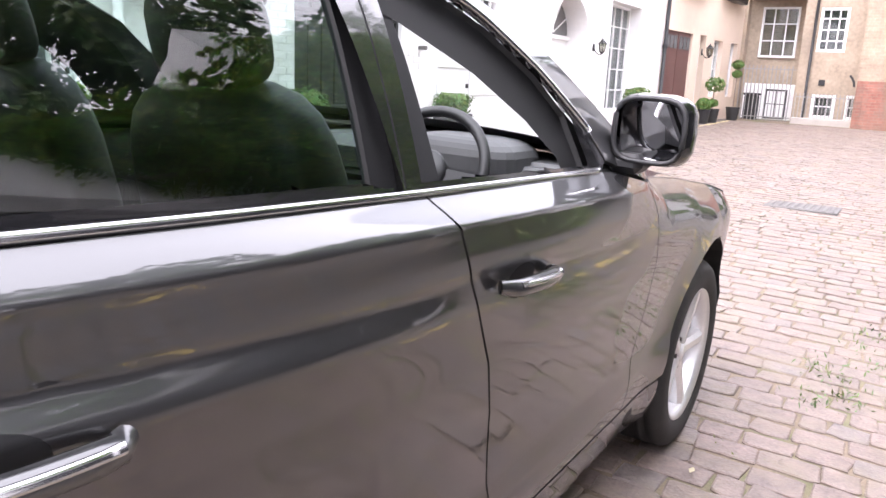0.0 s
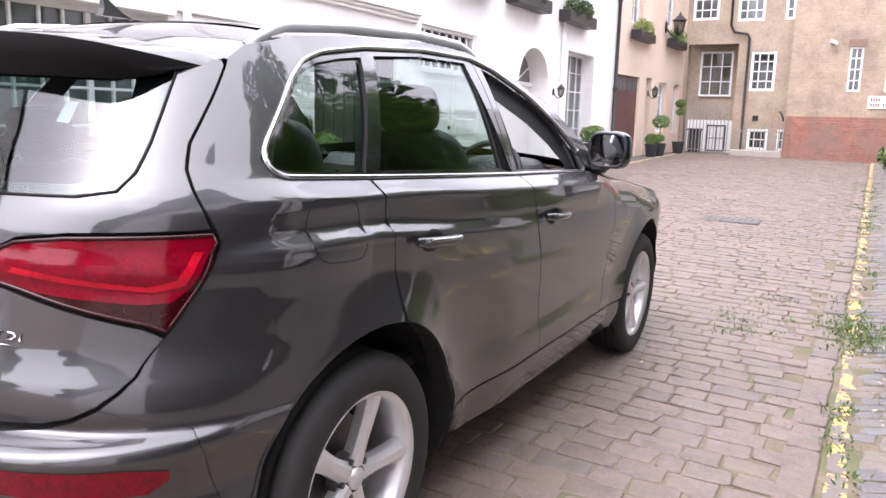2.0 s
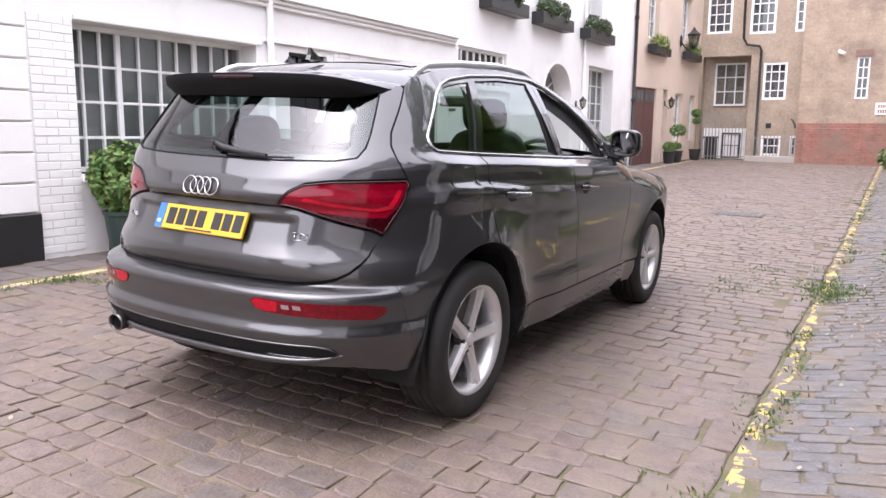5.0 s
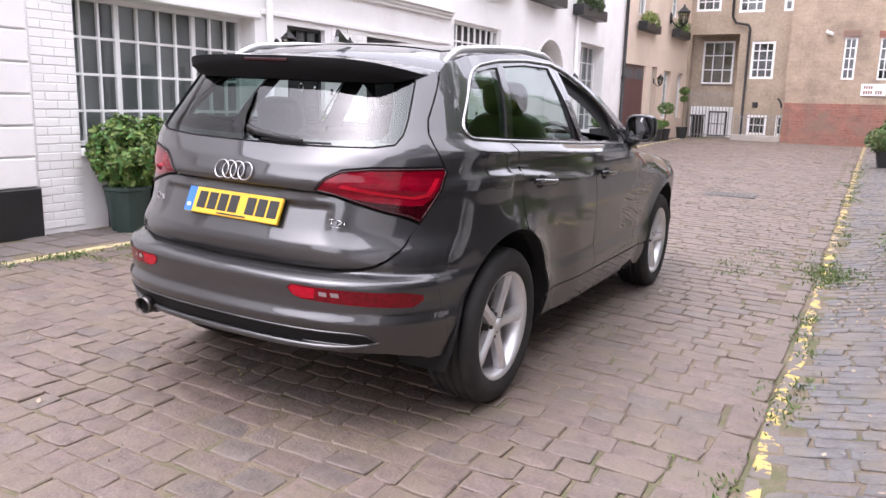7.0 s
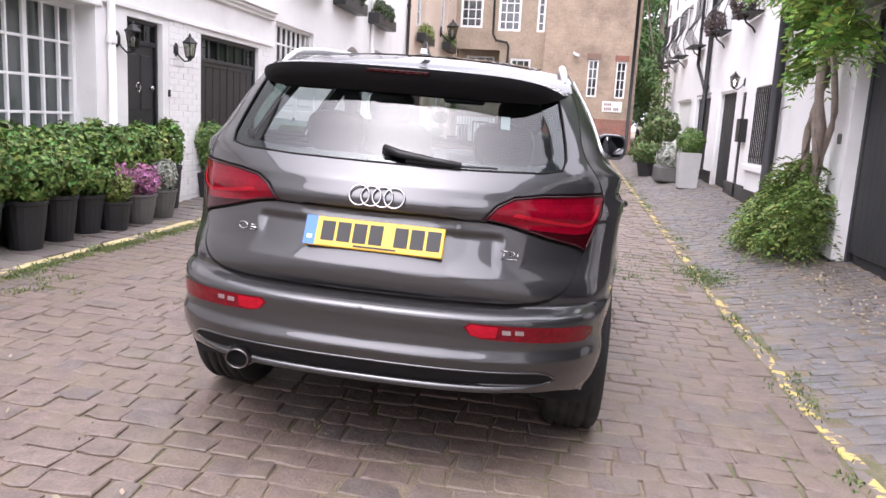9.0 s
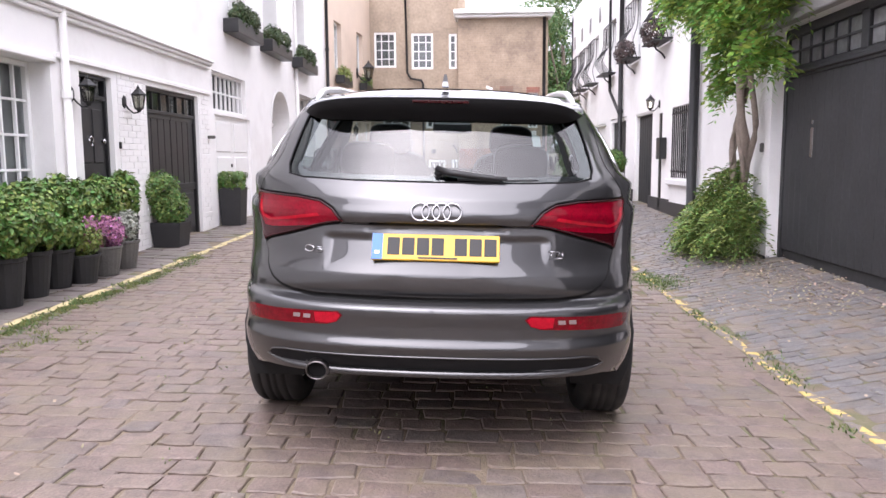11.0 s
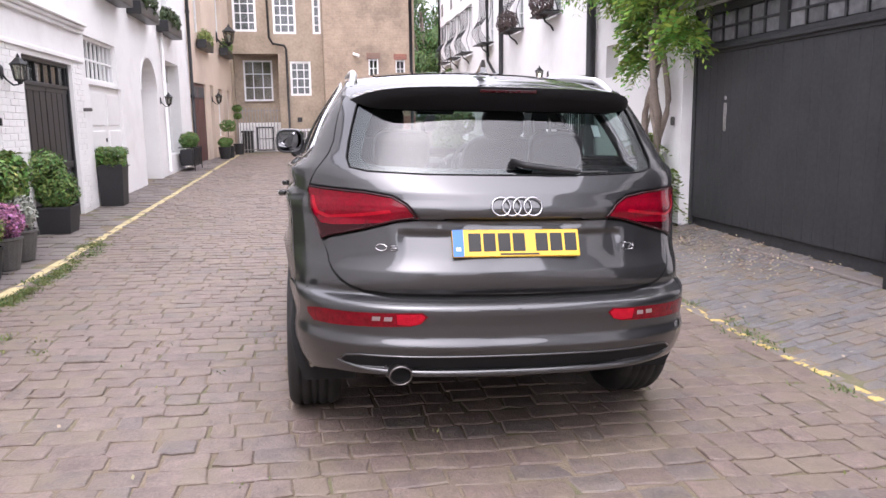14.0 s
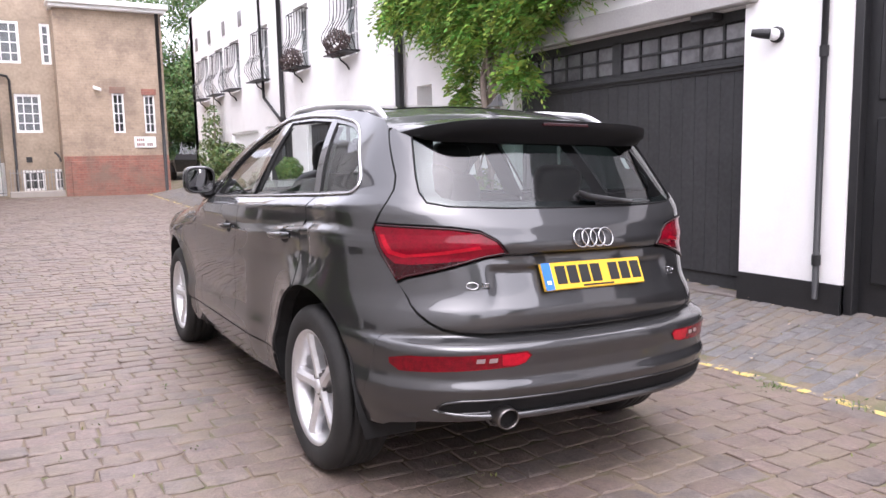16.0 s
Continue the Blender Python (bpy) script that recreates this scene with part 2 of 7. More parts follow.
def thing(name, label, category, m=None, group=""):
    """A top-level Empty that carries the parts of one thing."""
    e = new(name)
    e.empty_display_size = 0.1
    if m is not None:
        e.matrix_basis = m
    return tagged(e, label, category, group)


def part(name, shape, mat, parent, label="", smooth=False):
    return shape.make(name, mat, parent, label, smooth)

# ---- the car: origin on the ground under the middle of the rear axle, y to its front ----
def table(tab, v):
    return float(np.interp(v, [a for a, _ in tab], [b for _, b in tab]))


def eased(tab, v, h=0.018):
    return sum(table(tab, v + k * h) * w for k, w in ((-2, 0.1), (-1, 0.2), (0, 0.4), (1, 0.2), (2, 0.1)))


REAR = [(0.22, -0.74), (0.34, -0.80), (0.40, -0.862), (0.46, -0.892), (0.512, -0.908), (0.545, -0.890), (0.59, -0.890), (0.64, -0.897), (0.665, -0.895), (0.675, -0.888), (0.684, -0.862), (0.692, -0.820), (0.706, -0.818), (0.73, -0.829), (0.76, -0.834), (0.788, -0.832), (0.83, -0.819), (0.90, -0.800),
        (0.985, -0.777), (1.00, -0.780), (1.02, -0.787), (1.04, -0.786), (1.10, -0.757), (1.17, -0.705), (1.30, -0.615), (1.44, -0.525), (1.54, -0.445), (1.6, -0.39)]
WIDTH = [(0.20, 0.84), (0.30, 0.885), (0.38, 0.905), (0.46, 0.920), (0.51, 0.919), (0.56, 0.909), (0.66, 0.917), (0.85, 0.937), (0.98, 0.940), (1.04, 0.938), (1.07, 0.928), (1.12, 0.905), (1.15, 0.896),
         (1.20, 0.875), (1.24, 0.855), (1.30, 0.825), (1.40, 0.77), (1.50, 0.705), (1.56, 0.66), (1.64, 0.6)]
FRONT = [(0.2, 3.55), (0.3, 3.66), (0.5, 3.71), (0.65, 3.70), (0.8, 3.62), (0.95, 3.45), (1.1, 3.2), (1.6, 2.8)]
TAPER = [(-0.9, 0.965), (-0.4, 0.975), (0.1, 0.99), (0.6, 1), (2.0, 1), (2.6, 0.995), (3.1, 0.975), (3.7, 0.95)]
NARROW = [(-0.7, 0.955), (-0.3, 0.975), (0.3, 1.0), (1.0, 1.0), (2.0, 0.985)]
Y0, Y1, BOW = -0.10, 2.95, 0.10
ROUND = [(0.66, 4.0), (0.84, 2.85), (1.07, 2.85), (1.18, 4.0)]  # how square the tail's corners are in plan
EDGE = [(-0.34, 1.465), (-0.262, 1.493), (-0.2, 1.528), (0.0, 1.57), (0.3, 1.598), (0.7, 1.618), (1.0, 1.612), (1.2, 1.575), (1.58, 1.43), (1.8, 1.29), (2.06, 1.10), (2.5, 1.055), (3.0, 0.985), (3.4, 0.89), (3.7, 0.78)]


def side_x(y, z):
    k = min(1, max(0, (z - 1.15) / 0.1))
    w = eased(WIDTH, z) * table(TAPER, y) * (1 + (table(NARROW, y) - 1) * k)
    if y > 1.9:  # the wings roll over to the bonnet
        top = table(EDGE, y)
        d = max(0.0, (z - (top - 0.16)) / 0.16) * min(1, (y - 1.9) / 0.3)
        w -= 0.085 * d * d
    return w


WAIST = [(-0.30, 1.222), (0.07, 1.205), (0.96, 1.172), (1.70, 1.15), (2.0, 1.13)]


CREASE = [(0.93, 0.0), (1.02, 0.014), (1.034, 0.014), (1.064, -0.017), (1.14, -0.010), (1.185, 0.0)]
RISE = [(-0.6, 0.01), (-0.45, 0.018), (-0.25, 0.034), (0.06, 0.024), (0.43, -0.012), (0.9, -0.036)]  # how the ledge climbs from the lamp and falls along the doors


def shoulder(y, z):
    """The ledge that runs under the side windows."""
    crease = sum(table(CREASE, z - table(RISE, y) + k * 0.005) for k in (-1, 0, 1)) / 3 * min(1.0, max(0.0, (1.3 - y) / 0.85))
    d = table(WAIST, y) - z
    if d <= 0 or d > 0.17 or y > 2.0:
        return crease
    up = min(1.0, d / 0.046)
    up = up * up * (3 - 2 * up) * 0.4 + up * 0.6
    return crease + 0.041 * up * (1.0 if d < 0.05 else (0.17 - d) / 0.12) * min(1.0, max(0.0, (2.0 - y) / 0.25))


def flare(y, z):
    """The arches stand proud of the doors; the rear haunch leans out towards its arch."""
    w = 0.0
    t = (max(0.455, math.hypot(y - 0.02, z - 0.36)) - 0.455) / 0.545
    if t < 1:
        w += 0.022 * (1 - t) ** 2 * (1 - 9 * t)
    t = (max(0.455, math.hypot(y - 2.83, z - 0.36)) - 0.455) / 0.2
    if t < 1:
        w += 0.020 * (1 - t) ** 2
    return w


def flank_x(y, z):
    return side_x(y, z) + shoulder(y, z) + flare(y, z)


def niche(s, z):
    """The field round the number plate leans in above a crease; its ends fade out under the lamps."""
    if not 0.79 < z < 1.0:
        return 0.0
    t = min(1.0, max(0.0, (0.335 - s) / 0.035))
    u = min(1.0, max(0.0, (0.22 - s) / 0.05)) if z > 0.93 else 1.0
    u = u + (1 - u) * max(0.0, 1 - (z - 0.93) / 0.03)
    return 0.17 * max(0.0, min(z, 0.988) - 0.795) * t * t * (3 - 2 * t) * u * min(1.0, (1.0 - z) / 0.012)


def shell(s, z):
    """The skin: s from 0 (middle of the tail) to 1 (end of the corner), then along the flank in metres, then round the nose."""
    if s <= 1:
        th = math.pi / 2 * (3 * s * s - 2 * s**3)
        yr = eased(REAR, z, 0.0045)
        square = eased(ROUND, z)
        k = max(math.sin(th), 0) ** (2 / square)
        y = Y0 - (Y0 - yr) * max(math.cos(th), 0) ** (2 / square) + BOW * k * k
        x = side_x(Y0, z) * k
        return Vector((x + shoulder(y, z) * min(1.0, max(0.0, (s - 0.60) / 0.18)) + flare(y, z) * max(0.0, (s - 0.70) / 0.30), y + niche(s, z), z))
    y = Y0 + BOW + (s - 1)
    if y <= Y1:
        a, b = side_x(Y0, z), side_x(0.2, z)
        base = side_x(y, z) if y > 0.2 else a + (b - a) * (y - Y0 - BOW) / (0.2 - Y0 - BOW)
        return Vector((base + shoulder(y, z) + flare(y, z), y, z))
    u = min(1, (y - Y1) / 0.9)
    th = math.pi / 2 * (3 * u * u - 2 * u**3)
    return Vector((side_x(Y1, z) * max(math.cos(th), 0) ** (2 / 3.2), Y1 + (table(FRONT, z) - Y1) * max(math.sin(th), 0) ** (2 / 3.2), z))


def skin_normal(s, z):
    a = shell(min(s + 0.004, 4.9), z) - shell(max(s - 0.004, 0.0), z)
    b = shell(s, z + 0.004) - shell(s, z - 0.004)
    n = a.cross(b)
    return n.normalized() if n.length > 1e-9 else Vector((0, -1, 0))


def s_rear(x, z):
    k = min(1, max(0, x / side_x(Y0, z)))
    g = math.asin(k ** (eased(ROUND, z) / 2)) / (math.pi / 2)
    return 0.5 - math.sin(math.asin(1 - 2 * g) / 3)


def s_side(y, z):
    if y >= Y0 + BOW:
        return 1 + y - Y0 - BOW
    lo, hi = 0.0, 1.0
    for _ in range(30):
        mid = (lo + hi) / 2
        lo, hi = (mid, hi) if shell(mid, z).y < y else (lo, mid)
    return lo


def outline(points, step=0.025):
    """Corners ('r', x, z) on the tail or ('s', y, z) on the flank -> a fine outline in (s, z)."""
    out = []
    for i, a in enumerate(points):
        b = points[(i + 1) % len(points)]
        n = max(1, int(math.hypot(a[1] - b[1], a[2] - b[2]) / step)) if a[0] == b[0] else 12
        to = {"r": s_rear, "s": s_side}
        sa, sb = to[a[0]](a[1], a[2]), to[b[0]](b[1], b[2])
        for k in range(n):
            t = k / n
            z = a[2] + (b[2] - a[2]) * t
            out.append((to[a[0]](a[1] + (b[1] - a[1]) * t, z) if a[0] == b[0] else sa + (sb - sa) * t, z))
    return out


def clip(poly, axis, v, keep):
    out = []
    for i, p in enumerate(poly):
        q = poly[(i + 1) % len(poly)]
        ip, iq = (p[axis] - v) * keep >= 0, (q[axis] - v) * keep >= 0
        if ip:
            out.append(p)
        if ip != iq:
            t = (v - p[axis]) / (q[axis] - p[axis])
            out.append((p[0] + (q[0] - p[0]) * t, p[1] + (q[1] - p[1]) * t))
    return out


SLINES = sorted([i / 64 for i in range(64)] + [0.298 + 0.0042 * i for i in range(10)]) + [1 + 0.0225 * i for i in range(44)] + [2 + 0.045 * i for i in range(66)]
ZLINES = sorted([0.2 + 0.0225 * i for i in range(66)] + [0.985 + 0.0075 * i for i in range(34)] + [0.786 + 0.0035 * i for i in range(6)] + [0.505 + 0.006 * i for i in range(9)] + [0.669 + 0.005 * i for i in range(9)])


def skin(points, side=1, lift=0.0, rim=0.014, raw=None):
    """A panel cut from the skin along an outline, with its rim turned in. side -1: the left flank; 0: both halves of the tail as one."""
    poly = raw or outline(points)
    area = sum(p[0] * q[1] - q[0] * p[1] for p, q in zip(poly, poly[1:] + poly[:1]))
    if area < 0:
        poly = poly[::-1]
    verts, faces, normals, ids = [], [], [], {}

    def vid(p):
        key = (round(p[0], 5), round(p[1], 5))
        if key not in ids:
            ids[key] = len(verts)
            n = skin_normal(*p)
            verts.append(shell(*p) + n * lift)
            normals.append(n)
        return ids[key]

    s0, s1 = min(p[0] for p in poly), max(p[0] for p in poly)
    z0, z1 = min(p[1] for p in poly), max(p[1] for p in poly)
    sl = [s for s in SLINES if s0 < s < s1]
    zl = [z for z in ZLINES if z0 < z < z1]
    for a, b in zip([s0] + sl, sl + [s1]):
        strip = clip(clip(poly, 0, a, 1), 0, b, -1)
        if len(strip) < 3:
            continue
        for c, d in zip([z0] + zl, zl + [z1]):
            cell = clip(clip(strip, 1, c, 1), 1, d, -1)
            f = []
            for p in cell:
                i = vid(p)
                if not f or (i != f[-1] and i != f[0]):
                    f.append(i)
            if len(set(f)) == len(f) >= 3:
                faces.append(f)
    rim_from = len(faces)
    if rim:
        ring = [vid(p) for p in poly]
        ring = [i for k, i in enumerate(ring) if i != ring[k - 1]]
        k0 = len(verts)
        for i in ring:
            verts.append(verts[i] - normals[i] * 0.0005)
            normals.append(normals[i])
        k1 = len(verts)
        for i in ring:
            verts.append(verts[i] - normals[i] * rim)
            normals.append(normals[i])
        n = len(ring)
        for k in range(n):
            if side == 0 and abs(verts[ring[k]].x) < 0.002 and abs(verts[ring[(k + 1) % n]].x) < 0.002:
                continue
            faces.append((k0 + k, k1 + k, k1 + (k + 1) % n, k0 + (k + 1) % n))
    flip = Matrix.Diagonal((-1, 1, 1))
    n = len(faces)
    if side == -1:
        me = mesh("skin", [flip @ v for v in verts], [f[::-1] for f in faces], True, [tuple(flip @ v) for v in normals])
    elif side == 0:
        k = len(verts)
        me = mesh("skin", verts + [flip @ v for v in verts], faces + [[i + k for i in f[::-1]] for f in faces], True, [tuple(v) for v in normals] + [tuple(flip @ v) for v in normals])
    else:
        me = mesh("skin", verts, faces, True, [tuple(v) for v in normals])
    if rim:
        RIMS[me.name] = [i + h for h in ((0, n) if side == 0 else (0,)) for i in range(rim_from, n)]
    return me


def inset(poly, d):
    """Shrinks an outline in (s, z) by about d metres."""
    n, out = len(poly), []
    area = sum(p[0] * q[1] - q[0] * p[1] for p, q in zip(poly, poly[1:] + poly[:1]))
    sign = 1 if area > 0 else -1
    for i in range(n):
        a, b, c = poly[i - 1], poly[i], poly[(i + 1) % n]
        g = (shell(min(b[0] + 0.01, 4.9), b[1]) - shell(max(b[0] - 0.01, 0), b[1])).length / 0.02 or 1
        e1 = Vector(((b[0] - a[0]) * g, b[1] - a[1]))
        e2 = Vector(((c[0] - b[0]) * g, c[1] - b[1]))
        if e1.length < 1e-6 or e2.length < 1e-6:
            out.append(b)
            continue
        e1.normalize(), e2.normalize()
        m = Vector((-(e1.y + e2.y), e1.x + e2.x))
        m = m.normalized() * min(1.6, 2 / max(m.length, 0.6)) if m.length > 0.05 else Vector((-e1.y, e1.x))
        out.append((0.0 if b[0] < 1e-6 else max(0.0, b[0] + sign * m.x * d / g), b[1] + sign * m.y * d))
    return out


def arc(yc, zc, r, a0, a1, n=14):
    return [("s", yc + r * math.cos(radians(a0 + (a1 - a0) * i / n)), zc + r * math.sin(radians(a0 + (a1 - a0) * i / n))) for i in range(n + 1)]


def both(name, points, mat, parent, gap=0.003, lift=0.0, rim=0.014, label=""):
    poly = outline(points)
    poly = inset(poly, gap) if gap else poly
    return [link(name, skin(None, s, lift, rim, raw=poly), mat, parent, label) for s in (1, -1)]


def build_car(m):
    car = thing("car", "grey metallic compact SUV parked on the setts, side windows lowered", "car", m)
    R1, F1 = (0.02, 0.36, 0.455), (2.83, 0.36, 0.455)

    # outlines shared by the panels
    dlo = [("s", -0.300, 1.266), ("s", -0.268, 1.30), ("s", -0.21, 1.355), ("s", -0.10, 1.455), ("s", -0.02, 1.505), ("s", 0.08, 1.535), ("s", 0.29, 1.565), ("s", 0.65, 1.588), ("s", 0.99, 1.588),
           ("s", 1.15, 1.555), ("s", 1.38, 1.465), ("s", 1.55, 1.36), ("s", 1.70, 1.24), ("s", 1.735, 1.17), ("s", 1.70, 1.15), ("s", 0.96, 1.172), ("s", 0.07, 1.205), ("s", -0.268, 1.2215), ("s", -0.296, 1.240)]
    tail_edge = [("s", -0.272, 1.475), ("s", -0.303, 1.44), ("s", -0.376, 1.355), ("s", -0.427, 1.295), ("s", -0.458, 1.24), ("s", -0.468, 1.20), ("s", -0.466, 1.16), ("s", -0.443, 1.09), ("s", -0.487, 0.99), ("s", -0.542, 0.90), ("s", -0.605, 0.81), ("r", 0.727, 0.779), ("r", 0.700, 0.747)]
    tail_low = [("r", 0.719, 0.782), ("r", 0.692, 0.753), ("r", 0.652, 0.730), ("r", 0.60, 0.7155), ("r", 0.5, 0.7065), ("r", 0.0, 0.7035)]

    # quarter panel with the D-pillar and the rear of the roof edge
    gap_r = [("s", 0.06, 1.205), ("s", 0.085, 1.10), ("s", 0.105, 0.98), ("s", 0.13, 0.80)]
    quarter = [("s", 0.06, 1.2), *gap_r[1:3], *arc(*R1, 76, 187, 16), ("s", -0.44, 0.335), ("s", -0.52, 0.60), ("s", -0.547, 0.7005), ("s", -0.62, 0.721)]
    quarter += tail_edge[::-1] + [("s", -0.260, 1.492), ("s", -0.2, 1.528), ("s", 0.0, 1.57), ("s", 0.3, 1.598), ("s", 0.7, 1.618), ("s", 1.0, 1.612), ("s", 1.2, 1.575), ("s", 1.58, 1.43), ("s", 1.8, 1.29), ("s", 2.05, 1.11), ("s", 1.98, 1.105), ("s", 1.735, 1.17)]
    quarter += [dlo[i] for i in range(13, -1, -1)] + [dlo[18], dlo[17]]
    both("body_side", quarter, PAINT, car, 0.0004)
    # doors
    gap_b = [("s", 0.965, 1.172), ("s", 1.02, 1.06), ("s", 1.075, 0.96), ("s", 1.13, 0.86), ("s", 1.175, 0.74), ("s", 1.21, 0.60), ("s", 1.235, 0.48), ("s", 1.245, 0.415)]
    gap_f = [("s", 1.985, 1.10), ("s", 2.06, 1.0), ("s", 2.10, 0.88), ("s", 2.10, 0.70), ("s", 2.06, 0.52), ("s", 2.03, 0.415)]
    rear_door = [("s", 0.07, 1.2), *gap_b, ("s", 0.53, 0.415), *arc(*R1, 8, 74, 10), gap_r[2], gap_r[1]]
    front_door = [gap_b[0], ("s", 1.735, 1.148), ("s", 1.985, 1.10), *gap_f[1:], *gap_b[:0:-1]]
    wing = [gap_f[0], ("s", 2.06, 1.098), ("s", 2.5, 1.055), ("s", 3.0, 0.985), ("s", 3.4, 0.89), ("s", 3.6, 0.80), ("s", 3.6, 0.70), ("s", 3.25, 0.62), *arc(F1[0], F1[1], F1[2], 34, 172, 16), ("s", 2.33, 0.415), *gap_f[:0:-1]]
    doors = {}
    for name, pts in (("rear_door", rear_door), ("front_door", front_door)):
        doors[name] = both(name, pts, PAINT, car)
    both("front_wing", wing, PAINT, car)
    sill = [("s", 0.47, 0.41), ("s", 2.36, 0.41), ("s", 2.40, 0.30), ("s", 2.40, 0.255), ("s", 0.50, 0.255), ("s", 0.48, 0.30)]
    both("sill", sill, PAINT, car, 0.002)
    nose = [("s", 3.25, 0.615), ("s", 3.6, 0.695), ("s", 3.849, 0.70), ("s", 3.849, 0.22), ("s", 3.22, 0.22), *arc(F1[0], F1[1], F1[2], -12, 33, 6)]
    link("front_bumper", skin(nose, 0, raw=inset(outline(nose), 0.002)), PAINT, car)
    grille = [("s", 3.62, 0.80), ("s", 3.849, 0.80), ("s", 3.849, 0.705), ("s", 3.62, 0.705)]
    link("front_panel", skin(grille, 0), GLOSSBLACK, car)

    # tail: bumper, tailgate, lamps, reflectors
    bumper = [("r", 0.0, 0.687), ("r", 0.5, 0.690), ("r", 0.60, 0.701), ("r", 0.655, 0.718), ("r", 0.6995, 0.7465), ("s", -0.62, 0.721), ("s", -0.547, 0.7005), ("s", -0.521, 0.60), ("s", -0.441, 0.335), ("s", -0.455, 0.335), ("s", -0.52, 0.335), ("r", 0.80, 0.352), ("r", 0.72, 0.376), ("r", 0.0, 0.375)]
    link("rear_bumper", skin(None, 0, 0, raw=inset(outline(bumper), 0.0003)), PAINT, car)
    lamp = [("r", 0.385, 1.0), ("r", 0.43, 1.052), ("r", 0.49, 1.085), ("r", 0.59, 1.10), ("r", 0.70, 1.106), ("s", -0.458, 1.112), ("s", -0.447, 1.09), ("s", -0.487, 0.99), ("s", -0.547, 0.893), ("r", 0.73, 0.912), ("r", 0.61, 0.945), ("r", 0.47, 0.985)]
    gate_up = [("r", 0.0, 1.0), ("r", 0.38, 1.0), ("r", 0.428, 1.057), ("r", 0.488, 1.091), ("r", 0.59, 1.106), ("r", 0.70, 1.112), ("s", -0.462, 1.118), ("s", -0.472, 1.16), ("s", -0.474, 1.20), ("s", -0.464, 1.24), ("s", -0.433, 1.295), ("s", -0.382, 1.355), ("s", -0.309, 1.44), ("s", -0.280, 1.473), ("s", -0.278, 1.484), ("r", 0.55, 1.49), ("r", 0.0, 1.50),
               ("r", 0.0, 1.43), ("r", 0.50, 1.43), ("r", 0.57, 1.462), ("r", 0.602, 1.462), ("r", 0.612, 1.44), ("r", 0.632, 1.37), ("r", 0.652, 1.29), ("r", 0.662, 1.23), ("r", 0.65, 1.195), ("r", 0.58, 1.18), ("r", 0.35, 1.172), ("r", 0.0, 1.17)]
    gate_low = [("r", 0.0, 0.988), ("r", 0.40, 0.988), ("r", 0.47, 0.978), ("r", 0.61, 0.938), ("r", 0.73, 0.905), ("s", -0.553, 0.886), ("s", -0.611, 0.81), *tail_low]
    gate = link("tailgate", skin(None, 0, raw=outline(gate_up)), PAINT, car)
    link("tailgate_lower_panel", skin(None, 0, raw=outline(gate_low)), PAINT, gate)
    # black strip sunk in the tailgate's groove stands for its shadow
    strip = [("r", 0.0, 1.0), ("r", 0.39, 1.0), ("r", 0.41, 0.988), ("r", 0.0, 0.988)]
    link("shadow_strip", skin(None, 0, -0.012, 0, raw=outline(strip, 0.02)), GLOSSBLACK, gate)
    # black sheet behind the tail panels, standing for the shade in their gaps
    backing = [("s", -0.245, 1.48), ("s", -0.29, 1.42), ("s", -0.37, 1.32), ("s", -0.41, 1.2), ("s", -0.39, 1.09), ("s", -0.54, 0.8), ("r", 0.70, 0.66), ("r", 0.0, 0.66), ("r", 0.0, 1.16), ("r", 0.655, 1.18), ("r", 0.666, 1.23), ("r", 0.655, 1.29), ("r", 0.635, 1.37), ("r", 0.612, 1.46)]
    link("gap_shade_sheet", skin(None, 0, -0.018, 0, raw=outline(backing)), LINER, car)
    rglass = [("r", 0.0, 1.168), ("r", 0.35, 1.170), ("r", 0.58, 1.178), ("r", 0.65, 1.192), ("r", 0.661, 1.23), ("r", 0.651, 1.29), ("r", 0.631, 1.37), ("r", 0.611, 1.44), ("r", 0.601, 1.460), ("r", 0.57, 1.460), ("r", 0.50, 1.435), ("r", 0.0, 1.44)]
    link("rear_window", skin(None, 0, -0.004, 0.004, raw=outline(rglass)), REARGLASS, gate, "tinted rear window")
    edge = [(shell(*p) + skin_normal(*p) * 0.0005) for p in outline(rglass, 0.03)]
    edge = [v for v in edge if v.x > 0.002]
    part("window_seal", Shape().tube([(-v.x, v.y, v.z) for v in edge[::-1]] + edge, 0.0038, 6), SOFTBLACK, gate, "black rubber round the rear window", True)
    frit = [("r", 0.0, 1.169), ("r", 0.35, 1.171), ("r", 0.58, 1.179), ("r", 0.65, 1.193), ("r", 0.660, 1.23), ("r", 0.650, 1.29), ("r", 0.630, 1.37), ("r", 0.610, 1.44), ("r", 0.600, 1.459), ("r", 0.54, 1.44), ("r", 0.555, 1.40), ("r", 0.585, 1.32), ("r", 0.605, 1.24),
            ("r", 0.59, 1.215), ("r", 0.55, 1.204), ("r", 0.35, 1.197), ("r", 0.0, 1.195)]
    link("rear_window_border", skin(None, 0, -0.006, 0, raw=outline(frit, 0.015)), GLOSSBLACK, gate)
    for s in (1, -1):
        lens = link("tail_lamp", skin(None, s, 0.004, raw=inset(outline(lamp), 0.002)), REDLENS, car, "red rear lamp with a dark lower edge")
        low = [("r", 0.47, 0.987), ("r", 0.61, 0.972), ("r", 0.72, 0.962), ("s", -0.535, 0.965), ("s", -0.503, 1.0), ("s", -0.463, 1.085), ("s", -0.447, 1.09), ("s", -0.487, 0.99), ("s", -0.547, 0.895), ("r", 0.73, 0.914), ("r", 0.61, 0.947)]
        link("lamp_base", skin(None, s, 0.0055, 0, raw=inset(outline(low), 0.003)), REDDARK, lens, "dark red lower lens")
